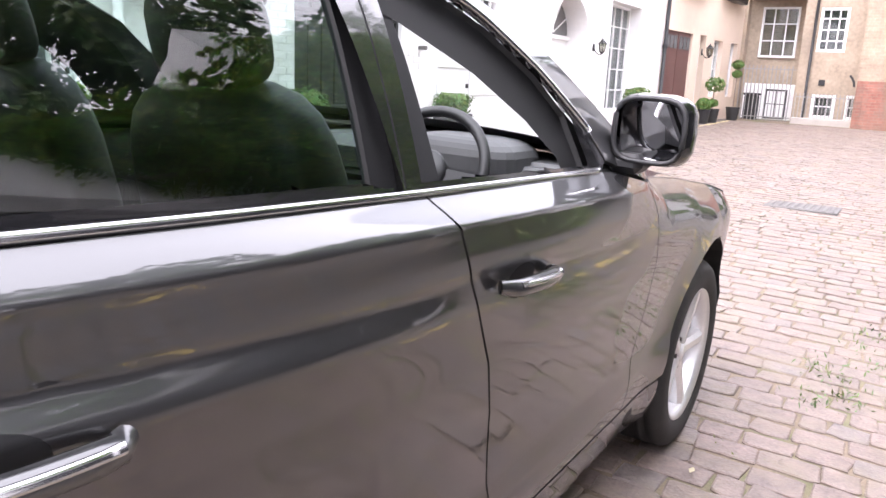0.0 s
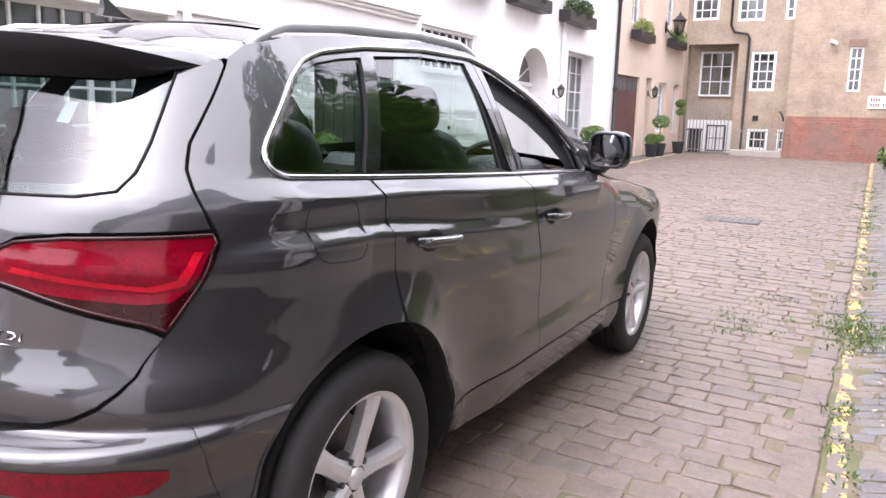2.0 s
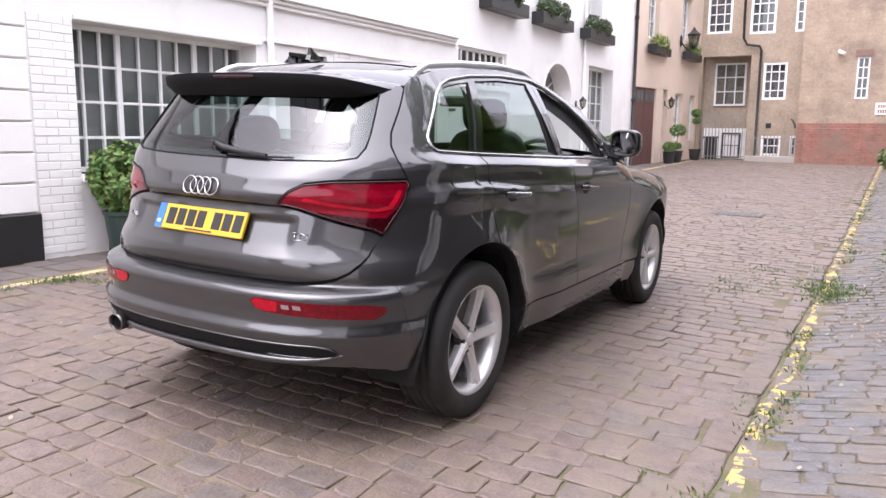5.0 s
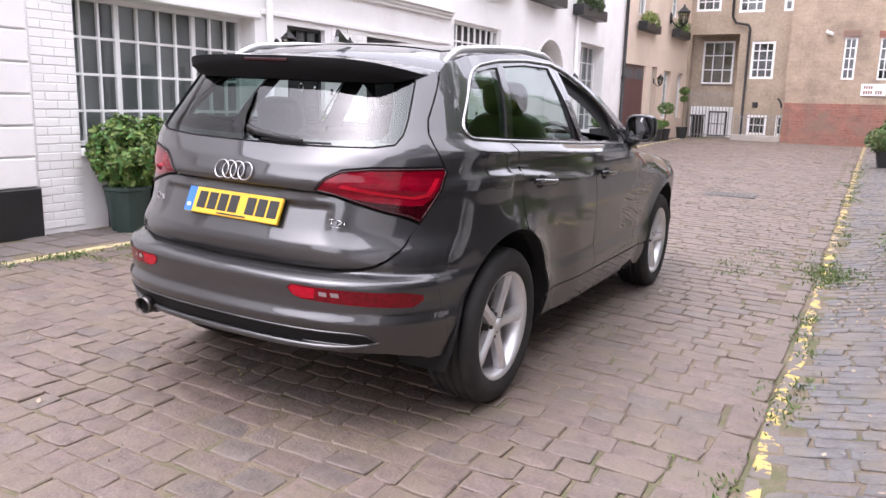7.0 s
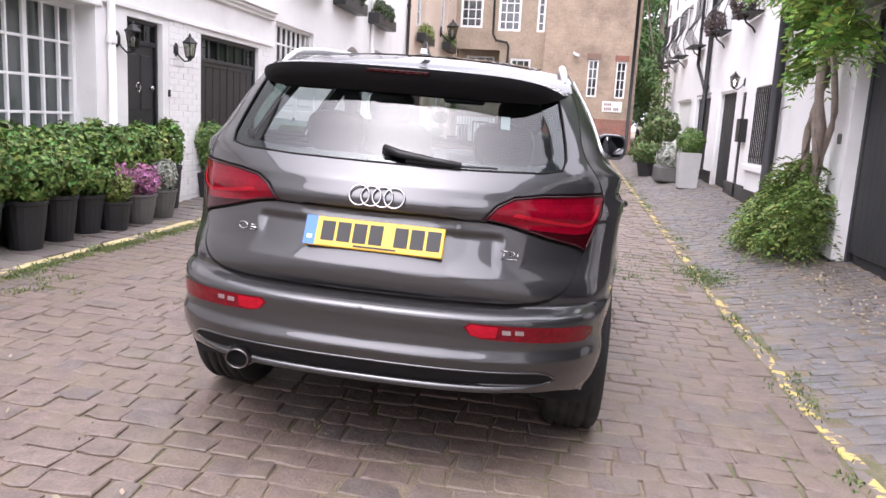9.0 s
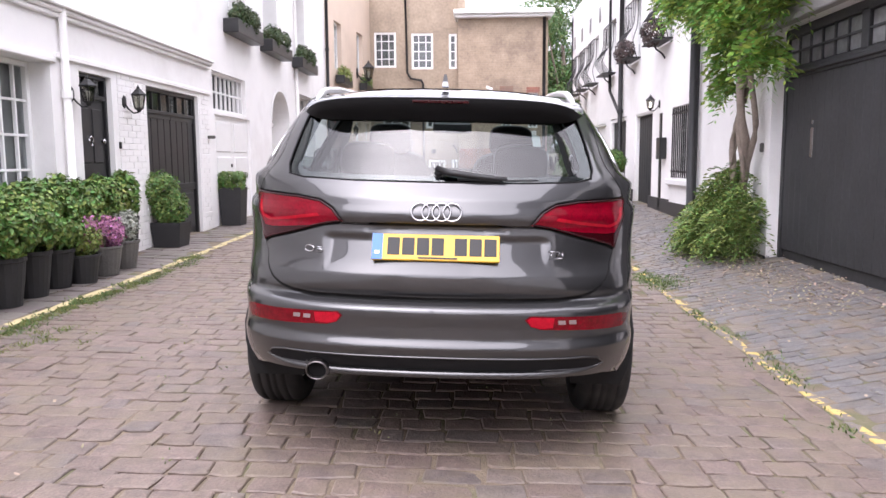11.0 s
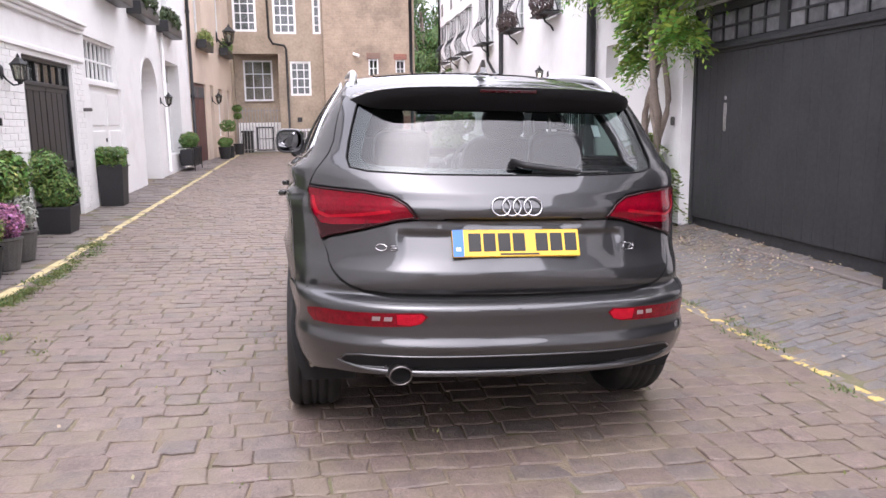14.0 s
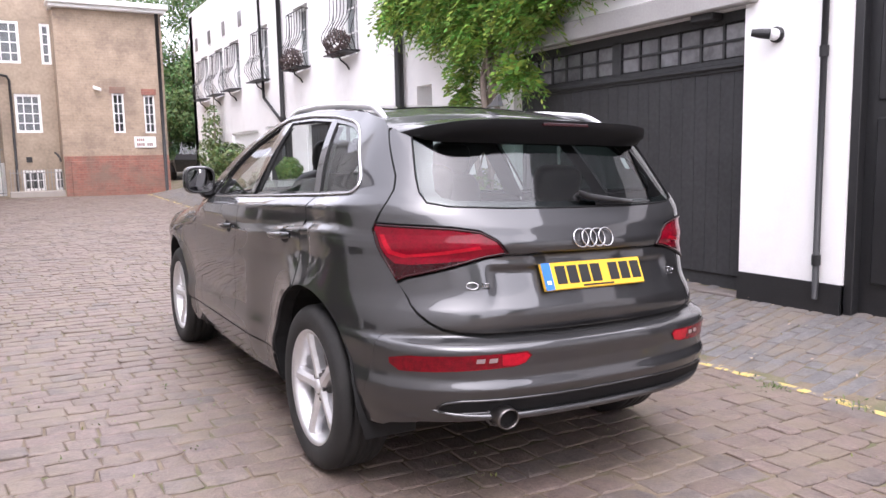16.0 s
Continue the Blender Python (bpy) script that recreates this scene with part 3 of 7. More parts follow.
        rim_pts = [shell(*p) + skin_normal(*p) * 0.0035 for p in inset(outline(lamp, 0.02), 0.006)]
        part("lamp_border", Shape().tube([(v.x * s, v.y, v.z) for v in rim_pts + rim_pts[:1]], 0.0048, 6, False), REDDARK, lens, "dark edge of the lamp", True)
        guide = [("r", 0.49, 1.02), ("r", 0.60, 1.003), ("r", 0.74, 0.985), ("s", -0.513, 1.00), ("s", -0.478, 1.07), ("s", -0.493, 1.07), ("s", -0.526, 1.012), ("r", 0.73, 0.998), ("r", 0.60, 1.016), ("r", 0.50, 1.031)]
        link("light_guide", skin(None, s, 0.0058, 0, raw=outline(guide)), REDLIGHT, lens, "bright red light guide line")
        refl = [("r", 0.365, 0.632), ("r", 0.385, 0.648), ("r", 0.78, 0.637), ("s", -0.60, 0.622), ("s", -0.598, 0.60), ("r", 0.80, 0.575), ("r", 0.43, 0.592), ("r", 0.39, 0.604)]
        rf = link("bumper_reflector", skin(None, s, 0.003, raw=outline(refl)), REFLECTOR, car, "red reflector strip in the bumper")
        cell = [("r", 0.392, 0.606), ("r", 0.375, 0.632), ("r", 0.39, 0.643), ("r", 0.485, 0.640), ("r", 0.48, 0.600), ("r", 0.43, 0.597)]
        link("bright_cell", skin(None, s, 0.0045, 0, raw=outline(cell)), REDLIGHT, rf, "brighter red inner cell")
        for x0 in (0.50, 0.545):
            rev = [("r", x0, 0.630), ("r", x0 + 0.03, 0.629), ("r", x0 + 0.032, 0.612), ("r", x0 + 0.002, 0.613)]
            link("reverse_lens", skin(None, s, 0.005, 0, raw=outline(rev)), CLEARLENS, rf, "clear reversing lens")
    valance = [("r", 0.0, 0.474), ("r", 0.62, 0.472), ("r", 0.675, 0.464), ("r", 0.697, 0.446), ("r", 0.685, 0.428), ("r", 0.63, 0.419), ("r", 0.0, 0.417)]
    link("valance", skin(None, 0, 0.002, raw=outline(valance)), SOFTBLACK, car, "black lower bumper insert")
    lip = Shape()
    pts = []
    for i in range(41):
        x = -0.74 + 1.48 * i / 40
        q = shell(s_rear(abs(x), 0.405), 0.405)
        pts.append((x, q.y - 0.010, 0.400 + 0.045 * (abs(x) / 0.74) ** 8))
    lip.tube(pts, [0.016 - 0.013 * abs(i / 20 - 1) ** 6 for i in range(41)], 8)
    part("bumper_lip", lip, PAINT, car, smooth=True)
    edge = [(shell(*p) + skin_normal(*p) * 0.002) for p in outline(valance, 0.03)][:-14]
    loop = [(-v.x, v.y, v.z) for v in edge[:0:-1]] + [tuple(v) for v in edge]
    part("insert_rim", Shape().tube(loop, 0.0048, 6), PAINT, car, "painted rim round the insert", True)
    ex = Shape()
    q = shell(s_rear(0.47, 0.42), 0.42)
    mx = Matrix.Translation((-0.47, q.y + 0.071, 0.414)) @ Matrix.Rotation(radians(96), 4, "X") @ Matrix.Diagonal((0.98, 0.84, 1, 1))
    ex.lathe([(0.040, 0.12), (0.045, 0.125), (0.048, 0.115), (0.049, 0.0), (0.040, 0.0), (0.041, 0.1)], 28, mx, close=True)
    pipe = part("exhaust_tailpipe", ex, PIPEMETAL, car, "polished oval tailpipe", True)
    # flat black disc near the mouth stands for the pipe's unlit inside
    hole_ = Shape().lathe([(0.041, 0.103), (0.0005, 0.103)], 24, mx)
    part("pipe_bore", hole_, LINER, pipe)
    ring = Shape().lathe([(0.051, 0.02), (0.064, 0.04), (0.061, 0.062), (0.051, 0.06)], 28, mx, close=True)
    part("tailpipe_surround", ring, PAINT, car, smooth=True)

    # glass of the flanks, pillars, bright trim
    glass_q = [("s", -0.275, 1.245), ("s", -0.24, 1.30), ("s", -0.17, 1.375), ("s", -0.06, 1.465), ("s", 0.04, 1.505), ("s", 0.15, 1.525), ("s", 0.235, 1.535), ("s", 0.05, 1.222), ("s", -0.25, 1.235)]
    glass_r = [("s", 0.12, 1.22), ("s", 0.325, 1.545), ("s", 0.60, 1.565), ("s", 0.935, 1.568), ("s", 0.855, 1.196)]
    glass_f = [("s", 0.97, 1.19), ("s", 1.055, 1.555), ("s", 1.13, 1.535), ("s", 1.37, 1.445), ("s", 1.52, 1.355), ("s", 1.60, 1.275), ("s", 1.60, 1.172)]
    # black frames: ring between the trim and each pane
    frame_q = [*dlo[0:7], ("s", 0.30, 1.562), ("s", 0.255, 1.535), *[glass_q[i] for i in (6, 5, 4, 3, 2, 1, 0, 8, 7)], ("s", 0.06, 1.222), ("s", 0.05, 1.208), dlo[17], dlo[18]]
    frame_r = [("s", 0.06, 1.21), ("s", 0.255, 1.535), ("s", 0.30, 1.566), ("s", 0.65, 1.588), ("s", 0.99, 1.588), ("s", 1.0, 1.56), ("s", 0.925, 1.176),
               ("s", 0.85, 1.196), ("s", 0.935, 1.568), ("s", 0.60, 1.565), ("s", 0.325, 1.545), ("s", 0.12, 1.222), ("s", 0.84, 1.199), ("s", 0.915, 1.177)]
    frame_f = [("s", 0.93, 1.176), ("s", 1.005, 1.56), ("s", 0.995, 1.588), ("s", 1.15, 1.555), ("s", 1.38, 1.465), ("s", 1.55, 1.36), ("s", 1.70, 1.24), ("s", 1.735, 1.17), ("s", 1.70, 1.152), ("s", 1.60, 1.155),
               ("s", 1.60, 1.275), ("s", 1.52, 1.355), ("s", 1.37, 1.445), ("s", 1.13, 1.535), ("s", 1.055, 1.555), ("s", 0.972, 1.188), ("s", 1.59, 1.168), ("s", 1.59, 1.156)]
    for i, s in enumerate((1, -1)):
        rd, fd = doors["rear_door"][i], doors["front_door"][i]
        link("window_frame", skin(frame_q, s, -0.004), GLOSSBLACK, car, "gloss black window surround")
        link("window_frame", skin(frame_r, s, -0.003), GLOSSBLACK, rd)
        link("window_frame", skin(frame_f, s, -0.003), GLOSSBLACK, fd)
        link("quarter_window", skin(glass_q, s, -0.012, 0), SIDEGLASS, car, "fixed tinted quarter window")
        if s == 1:
            link("window_pane", skin(glass_r, s, -0.012, 0), SIDEGLASS, rd, "tinted rear door window, closed")
        else:
            link("window_pane", skin([("s", 0.12, 1.22), ("s", 0.16, 1.285), ("s", 0.875, 1.262), ("s", 0.855, 1.196)], s, -0.012, 0.004), SIDEGLASS, rd, "rear door window lowered almost fully")
            link("window_pane", skin(glass_f, s, -0.012, 0), CLEARGLASS, fd, "clear front door window, closed")
        trim = Shape()
        # thin bright moulding round the glass and along the waist
        loop = outline(dlo, 0.016)
        trim_pts = [(shell(*p) + skin_normal(*p) * 0.0005) for p in loop]
        for _ in range(3):
            trim_pts = [(trim_pts[j - 1] + v * 2 + trim_pts[(j + 1) % len(trim_pts)]) / 4 for j, v in enumerate(trim_pts)]
        a = max(range(len(loop)), key=lambda j: loop[j][0])
        seq = trim_pts[a + 4:] + trim_pts[: a - 3]
        trim.tube([(v.x * s, v.y, v.z) for v in seq], 0.0080, 6)
        part("window_trim", trim, CHROME, car, "bright chrome window trim", True)
        for nm, door, y, z in (("rear", rd, 0.30, 1.008), ("front", fd, 1.228, 0.99)):
            # shade of the body-coloured handle bowl, put in as a flat black ellipse
            cup = [("s", y - 0.01 + 0.056 * math.cos(t), z + 0.004 + 0.034 * math.sin(t)) for t in [math.pi * 2 * k / 20 for k in range(20)]]
            link("handle_shade", skin(cup[::-1], s, 0.001, 0), SOFTBLACK, door, "flat black patch for the shade in the recess behind the handle")
            h = Shape()
            path = []
            for k in range(11):
                t = k / 10
                yy, zz = y - 0.108 + 0.216 * t, z + 0.012 - 0.012 * t
                x = flank_x(yy, zz) + 0.010 + 0.026 * math.sin(math.pi * t) ** 0.28
                path.append((x * s, yy, zz))
            h.tube(path, [0.013, 0.016, 0.017, 0.017, 0.017, 0.017, 0.017, 0.017, 0.017, 0.016, 0.013], 10)
            hd = part("door_handle", h, PAINT, door, "body-coloured grip handle with a bright strip", True)
            b = Shape()
            b.tube([(p[0] + 0.0095 * s, p[1], p[2] + 0.006) for p in path[1:-1]], 0.008, 6)
            part("handle_strip", b, CHROME, hd, "bright handle strip", True)
    flap = [("s", -0.137 + 0.105 * math.copysign(abs(math.cos(t)) ** 0.5, math.cos(t)), 1.09 - 0.035 * math.cos(t) * 0.5 + 0.078 * math.copysign(abs(math.sin(t)) ** 0.55, math.sin(t))) for t in [2 * math.pi * k / 36 for k in range(36)]]
    loop = outline(flap, 0.02)
    gr = Shape().tube([shell(*p) - skin_normal(*p) * 0.0012 for p in loop + loop[:1]], 0.0026, 5, False)
    part("fuel_flap_groove", gr, LINER, car, "round-cornered fuel flap outline")
    # door mirrors
    for s in (1, -1):
        mm = Shape()
        rows, n = [], 18
        prof = [(0.0, 0.78), (0.03, 0.96), (0.06, 1.0), (0.10, 0.93), (0.14, 0.74), (0.17, 0.45), (0.182, 0.15)]
        v, f = [], []
        for d, k in prof:
            for j in range(n):
                t = 2 * math.pi * j / n
                cx, cz = math.cos(t), math.sin(t)
                ex_ = 0.102 * k * math.copysign(abs(cx) ** 0.55, cx)
                ez_ = 0.088 * k * math.copysign(abs(cz) ** 0.6, cz)
                v.append((s * (0.957 + ex_ - 0.03 * d), 1.80 + d, 1.245 + ez_))
        for a in range(len(prof) - 1):
            for j in range(n):
                q = (a * n + j, a * n + (j + 1) % n, (a + 1) * n + (j + 1) % n, (a + 1) * n + j)
                f.append(q if s < 0 else q[::-1])
        f.append(list(range((len(prof) - 1) * n, len(prof) * n))[:: -1 if s > 0 else 1])
        mm.add(v, f)
        mir = part("door_mirror", mm, GLOSSBLACK, car, "gloss black door mirror", True)
        g = Shape()
        g.add([(s * (0.957 + 0.091 * math.copysign(abs(math.cos(t)) ** 0.55, math.cos(t))), 1.838 - 0.027 * math.cos(t) - 0.011 * math.sin(t), 1.245 + 0.077 * math.copysign(abs(math.sin(t)) ** 0.6, math.sin(t))) for t in [2 * math.pi * j / 24 for j in range(24)]], [list(range(24))])
        part("mirror_glass", g, MIRROR, mir, "mirror glass")
        rim_ = Shape()
        rim_.tube([(s * (0.957 + 0.085 * math.copysign(abs(math.cos(t)) ** 0.55, math.cos(t))), 1.804, 1.245 + 0.076 * math.copysign(abs(math.sin(t)) ** 0.6, math.sin(t))) for t in [2 * math.pi * j / 24 for j in range(25)]], 0.007, 6, False)
        part("mirror_rim", rim_, PLASTIC, mir, smooth=True)
        arm = Shape()
        arm.box(s * 0.86, 1.80, 1.135, s * 0.95, 1.90, 1.185, 0.018)
        part("mirror_arm", arm, PLASTIC, mir)

    # roof, bonnet, windscreen
    def strip_surface(rows):
        v, f = [], []
        n = len(rows[0])
        for r in rows:
            v += r
        for i in range(len(rows) - 1):
            for j in range(n - 1):
                f.append((i * n + j, i * n + j + 1, (i + 1) * n + j + 1, (i + 1) * n + j))
        return v, f

    def roof_at(u, y):
        z = table(EDGE, y) - 0.004
        xe = side_x(y, z) if y > 0.2 else shell(s_side(y, z), z).x
        return Vector((xe * u, y, z + 0.045 * (1 - abs(u) ** 2.4)))

    rows = [[roof_at(-1 + 2 * j / 24, -0.263 + 1.413 * i / 28) for j in range(25)] for i in range(29)]
    link("roof", mesh("roof", *strip_surface(rows), True), PAINT, car)
    rows = [[roof_at(-0.78 + 1.56 * j / 16, 0.02 + 1.0 * i / 16) + Vector((0, 0, 0.004)) for j in range(17)] for i in range(17)]
    link("sunroof", mesh("sunroof", *strip_surface(rows), True), GLOSSBLACK, car, "dark glass sunroof panel")
    # windscreen between the pillars
    rows = []
    for i in range(15):
        t = i / 14
        y = 1.12 + (2.02 - 1.12) * t
        z = table(EDGE, y)
        xe = side_x(y, z)
        rows.append([Vector((xe * u, y + 0.18 * (1 - u * u) * (0.3 + 0.7 * t), z + 0.028 * (1 - u * u))) for u in [-1 + 2 * j / 16 for j in range(17)]])
    ws = link("windscreen", mesh("windscreen", *strip_surface(rows), True), CLEARGLASS, car, "clear windscreen")
    rows = []
    for i in range(25):
        y = 2.0 + 1.72 * i / 24
        z = table(EDGE, min(y, 3.7))
        xe = shell(s_side(y, z), z).x if y < 3.6 else 0.6
        rows.append([Vector((xe * u, y, z + 0.055 * (1 - abs(u) ** 2.6) * (1 - (i / 24) ** 3))) for u in [-1 + 2 * j / 20 for j in range(21)]])
    link("bonnet", mesh("bonnet", *strip_surface(rows), True), PAINT, car)

    # tail spoiler: its ends run out into the gate's upper corners
    v, f = [], []
    nx = 41
    tip = shell(s_side(-0.325, 1.468), 1.468)
    root = shell(s_side(-0.268, 1.491), 1.491)
    for i in range(nx):
        u = -1 + 2 * i / (nx - 1)
        a = abs(u)
        c = 1 - a**16
        zt = root.z + 0.047 * (1 - a**2.4)
        te_y, te_z = -0.60 + 0.05 * a**2 + (tip.y + 0.55) * a**9, 1.522 - 0.010 * a**2 - 0.024 * a**5 + (tip.z - 1.488) * a**10
        qy = shell(s_rear(min(a * tip.x, 0.6), 1.424), 1.424).y
        iy = te_y * (1 - c) + c * (max(qy, te_y + 0.03) - 0.008)
        v.append([(root.x * u, root.y, zt), ((root.x + tip.x) / 2 * u, (root.y + te_y) / 2, (zt + te_z) / 2 + 0.010 * c), (tip.x * u, te_y, te_z + 0.001)])
        f.append([(tip.x * u, y, z) for y, z in ((te_y, te_z), (te_y + 0.006 * c, te_z - 0.036 * c), (te_y + 0.034 * c, te_z - 0.052 * c), (iy, te_z * (1 - c) + 1.428 * c), (iy + 0.05, te_z * (1 - c) + 1.426 * c))])
    sp = link("tail_spoiler", mesh("tail_spoiler", *strip_surface(v), True), PAINT, car, "grey roof spoiler with a black underside")
    link("spoiler_underside", mesh("spoiler_underside", *strip_surface(f), True), SOFTBLACK, sp, "black spoiler underside")
    st = Shape().box(-0.12, -0.604, 1.498, 0.12, -0.597, 1.511, 0.002)
    part("stop_lamp", st, REDDARK, sp, "dark red high stop lamp")
    # roof rails
    for s in (1, -1):
        r = Shape()
        pts = []
        for i in range(25):
            t = i / 24
            y = -0.17 + 1.33 * t
            z = table(EDGE, y)
            lift = 0.028 * min(1, math.sin(math.pi * t) * 3.2)
            pts.append((s * (side_x(y, z) - 0.035), y, z - 0.004 + lift * 1.05))
        r.tube(pts, [0.008 + 0.009 * min(1, math.sin(math.pi * i / 24) * 6) for i in range(25)], 8)
        rail = part("roof_rail", r, ALLOY, car, "silver roof rail", True)
    aerial = Shape()
    fin = [(0.0, 0.0), (-0.035, 0.015), (-0.062, 0.035), (-0.084, 0.055), (-0.094, 0.056), (-0.094, 0.022), (-0.104, 0.0)]
    n = len(fin)
    aerial.add([(sx * (0.016 - 0.15 * h if h < 0.05 else 0.006), y - 0.02, 1.616 + h) for sx in (-1, 1) for y, h in fin], [list(range(n)), list(range(n, 2 * n))[::-1]] + [(i, n + i, n + (i + 1) % n, (i + 1) % n) for i in range(n)])
    part("roof_aerial", aerial, PAINT, car, "shark-fin aerial")

    # tail fittings
    def tail(x, z, out=0.0):
        q = shell(s_rear(abs(x), z), z)
        n = skin_normal(s_rear(abs(x), z), z)
        return Vector((x, q.y, z)) + Vector((math.copysign(n.x, x), n.y, n.z)) * out

    tilt = math.atan2(tail(0, 0.945).y - tail(0, 0.87).y, 0.075)
    mp = Matrix.Translation((0.0, tail(0, 0.905).y - 0.014, 0.905)) @ Matrix.Rotation(-tilt, 4, "X")
    pl = Shape().box(-0.26, -0.004, -0.0555, 0.26, 0.012, 0.0555, 0.003, mp)
    plate = part("number_plate", pl, YELLOWPLATE, car, "yellow rear plate with dark bars")
    bb = Shape().box(-0.259, -0.006, -0.0545, -0.216, -0.0042, 0.0545, 0, mp)
    part("plate_band", bb, BLUEBAND, plate, "blue band")
    part("band_mark", Shape().box(-0.247, -0.0075, -0.032, -0.228, -0.0062, -0.018, 0, mp), WHITEINK, plate)
    for x0, x1 in ((-0.196, -0.146), (-0.136, -0.086), (-0.076, -0.026), (-0.016, 0.034), (0.078, 0.128), (0.138, 0.188), (0.198, 0.248)):
        part("plate_bar", Shape().box(x0, -0.006, -0.034, x1, -0.0042, 0.04, 0.001, mp), INK, plate)
    part("plate_bar", Shape().box(-0.07, -0.006, -0.049, 0.09, -0.0042, -0.0425, 0, mp), INK, plate)
    # emblem: a row of plain chrome rings
    em = Shape()
    for c in (-0.0705, -0.0235, 0.0235, 0.0705):
        mr = Matrix.Translation((c * 0.92, tail(0, 1.05).y - 0.006, 1.05)) @ Matrix.Rotation(radians(90) + math.atan2(tail(0, 1.02).y - tail(0, 1.08).y, 0.06), 4, "X")
        em.lathe([(0.0372 + 0.0036 * math.cos(t), 0.0036 * math.sin(t)) for t in [2 * math.pi * k / 8 for k in range(8)]], 32, mr, close=True)
    part("emblem", em, CHROME, car, "row of chrome rings", True)
    # badges as plain thin chrome shapes: a flat ring and hooked strokes, three upright strokes over a line
    def stroke(pts, r=0.0026):
        part("badge_stroke", Shape().tube([tail(x, z, 0.002) for x, z in pts], r, 5), CHROME, car, "thin plain chrome badge stroke", True)

    stroke([(-0.532 + 0.021 * math.cos(t), 0.882 + 0.0125 * math.sin(t)) for t in [2 * math.pi * k / 16 for k in range(17)]])
    stroke([(-0.497, 0.889), (-0.472, 0.889)]), stroke([(-0.497, 0.881), (-0.474, 0.881), (-0.470, 0.876), (-0.474, 0.871), (-0.497, 0.871)])
    stroke([(0.462, 0.893), (0.488, 0.893)]), stroke([(0.475, 0.892), (0.475, 0.875)])
    stroke([(0.496, 0.876), (0.496, 0.892), (0.508, 0.890), (0.512, 0.884), (0.508, 0.878), (0.496, 0.876)]), stroke([(0.523, 0.892), (0.523, 0.875)])
    stroke([(0.464, 0.865), (0.522, 0.865)], 0.0014)
    w = Shape()
    w.tube([tail(0.0, 1.205, -0.005), tail(0.0, 1.205, 0.024)], [0.017, 0.014], 12)
    w.tube([tail(-0.008, 1.212, 0.022), tail(0.05, 1.196, 0.021), tail(0.16, 1.184, 0.02), tail(0.285, 1.177, 0.014)], [0.014, 0.0145, 0.013, 0.009], 8)
    w.tube([tail(0.08, 1.176, 0.01), tail(0.24, 1.174, 0.01), tail(0.415, 1.178, 0.01)], [0.006, 0.006, 0.004], 6)
    part("rear_wiper", w, PLASTIC, car, "black rear wiper", True)
    sk = Shape().add([tail(0.40, 1.385, -0.02), tail(0.435, 1.383, -0.02), tail(0.44, 1.335, -0.02), tail(0.405, 1.337, -0.02)], [(0, 1, 2, 3)])
    part("window_sticker", sk, WHITEINK, car, "small white sticker inside the rear window")

    # underside, arches
    un = Shape()
    un.box(-0.74, -0.36, 0.26, 0.74, 3.45, 0.34, 0.02)
    un.box(-0.62, -0.70, 0.385, 0.62, -0.30, 0.5, 0.02)
    un.box(-0.66, -0.55, 0.34, 0.66, 3.3, 0.62, 0.02)
    part("underbody", un, LINER, car, "black underside")
    for yc in (0.0, 2.83):
        for s in (1, -1):
            li = Shape()
            v, f = [], []
            for i in range(21):
                t = radians(-14 + 208 * i / 20)
                yy, zz = yc + 0.02 * (yc < 1) + 0.462 * math.cos(t), 0.36 + 0.462 * math.sin(t)
                xo = flank_x(yy, max(zz, 0.25)) - 0.014
                v += [(s * xo, yy, zz), (s * 0.62, yy, zz)]
            for i in range(20):
                f.append((2 * i, 2 * i + 1, 2 * i + 3, 2 * i + 2))
            f.append([2 * i + 1 for i in range(21)])
            li.add(v, f)
            part("wheel_arch_liner", li, LINER, car)
    # cabin
    for s in (1, -1):
        card = [("s", 0.10, 1.195), ("s", 0.96, 1.165), ("s", 1.70, 1.14), ("s", 1.85, 1.05), ("s", 1.80, 0.5), ("s", 0.5, 0.5), ("s", 0.15, 0.9)]
        link("door_card", skin(card, s, -0.07, 0.0), SOFTBLACK, car, "black inner door trim")
        link("pillar_trim", skin([("s", 0.86, 1.17), ("s", 0.945, 1.56), ("s", 1.11, 1.545), ("s", 1.06, 1.17)], s, -0.03, 0.0), SOFTBLACK, car)
        link("pillar_trim", skin([("s", 1.0, 1.585), ("s", 1.16, 1.56), ("s", 1.38, 1.472), ("s", 1.56, 1.37), ("s", 1.72, 1.24), ("s", 1.76, 1.17), ("s", 1.70, 1.145), ("s", 1.54, 1.155), ("s", 1.535, 1.20), ("s", 1.45, 1.275), ("s", 1.30, 1.365), ("s", 1.10, 1.45), ("s", 1.03, 1.465)], s, -0.028, 0.0), SOFTBLACK, car)
        link("pillar_trim", skin([("s", 0.03, 1.19), ("s", 0.22, 1.53), ("s", 0.34, 1.54), ("s", 0.14, 1.19)], s, -0.03, 0.0), SEAT, car)
    def cushion(shape, r, m, na=12, nb=24):
        """A soft squarish pad with radii r."""
        v, f = [], []
        for a in range(na + 1):
            ph = math.pi * a / na
            for b in range(nb):
                t = 2 * math.pi * b / nb
                ring = max(math.sin(ph), 0.0) ** 0.5
                v.append((r[0] * ring * math.copysign(abs(math.cos(t)) ** 0.55, math.cos(t)), r[1] * ring * math.copysign(abs(math.sin(t)) ** 0.55, math.sin(t)), r[2] * math.copysign(abs(math.cos(ph)) ** 0.6, math.cos(ph))))
        for a in range(na):
            for b in range(nb):
                f.append((a * nb + b, (a + 1) * nb + b, (a + 1) * nb + (b + 1) % nb, a * nb + (b + 1) % nb))
        shape.add(v, f, m)

    cab = Shape()
    cab.box(-0.80, -0.30, 0.55, 0.80, 1.9, 0.62, 0.02)
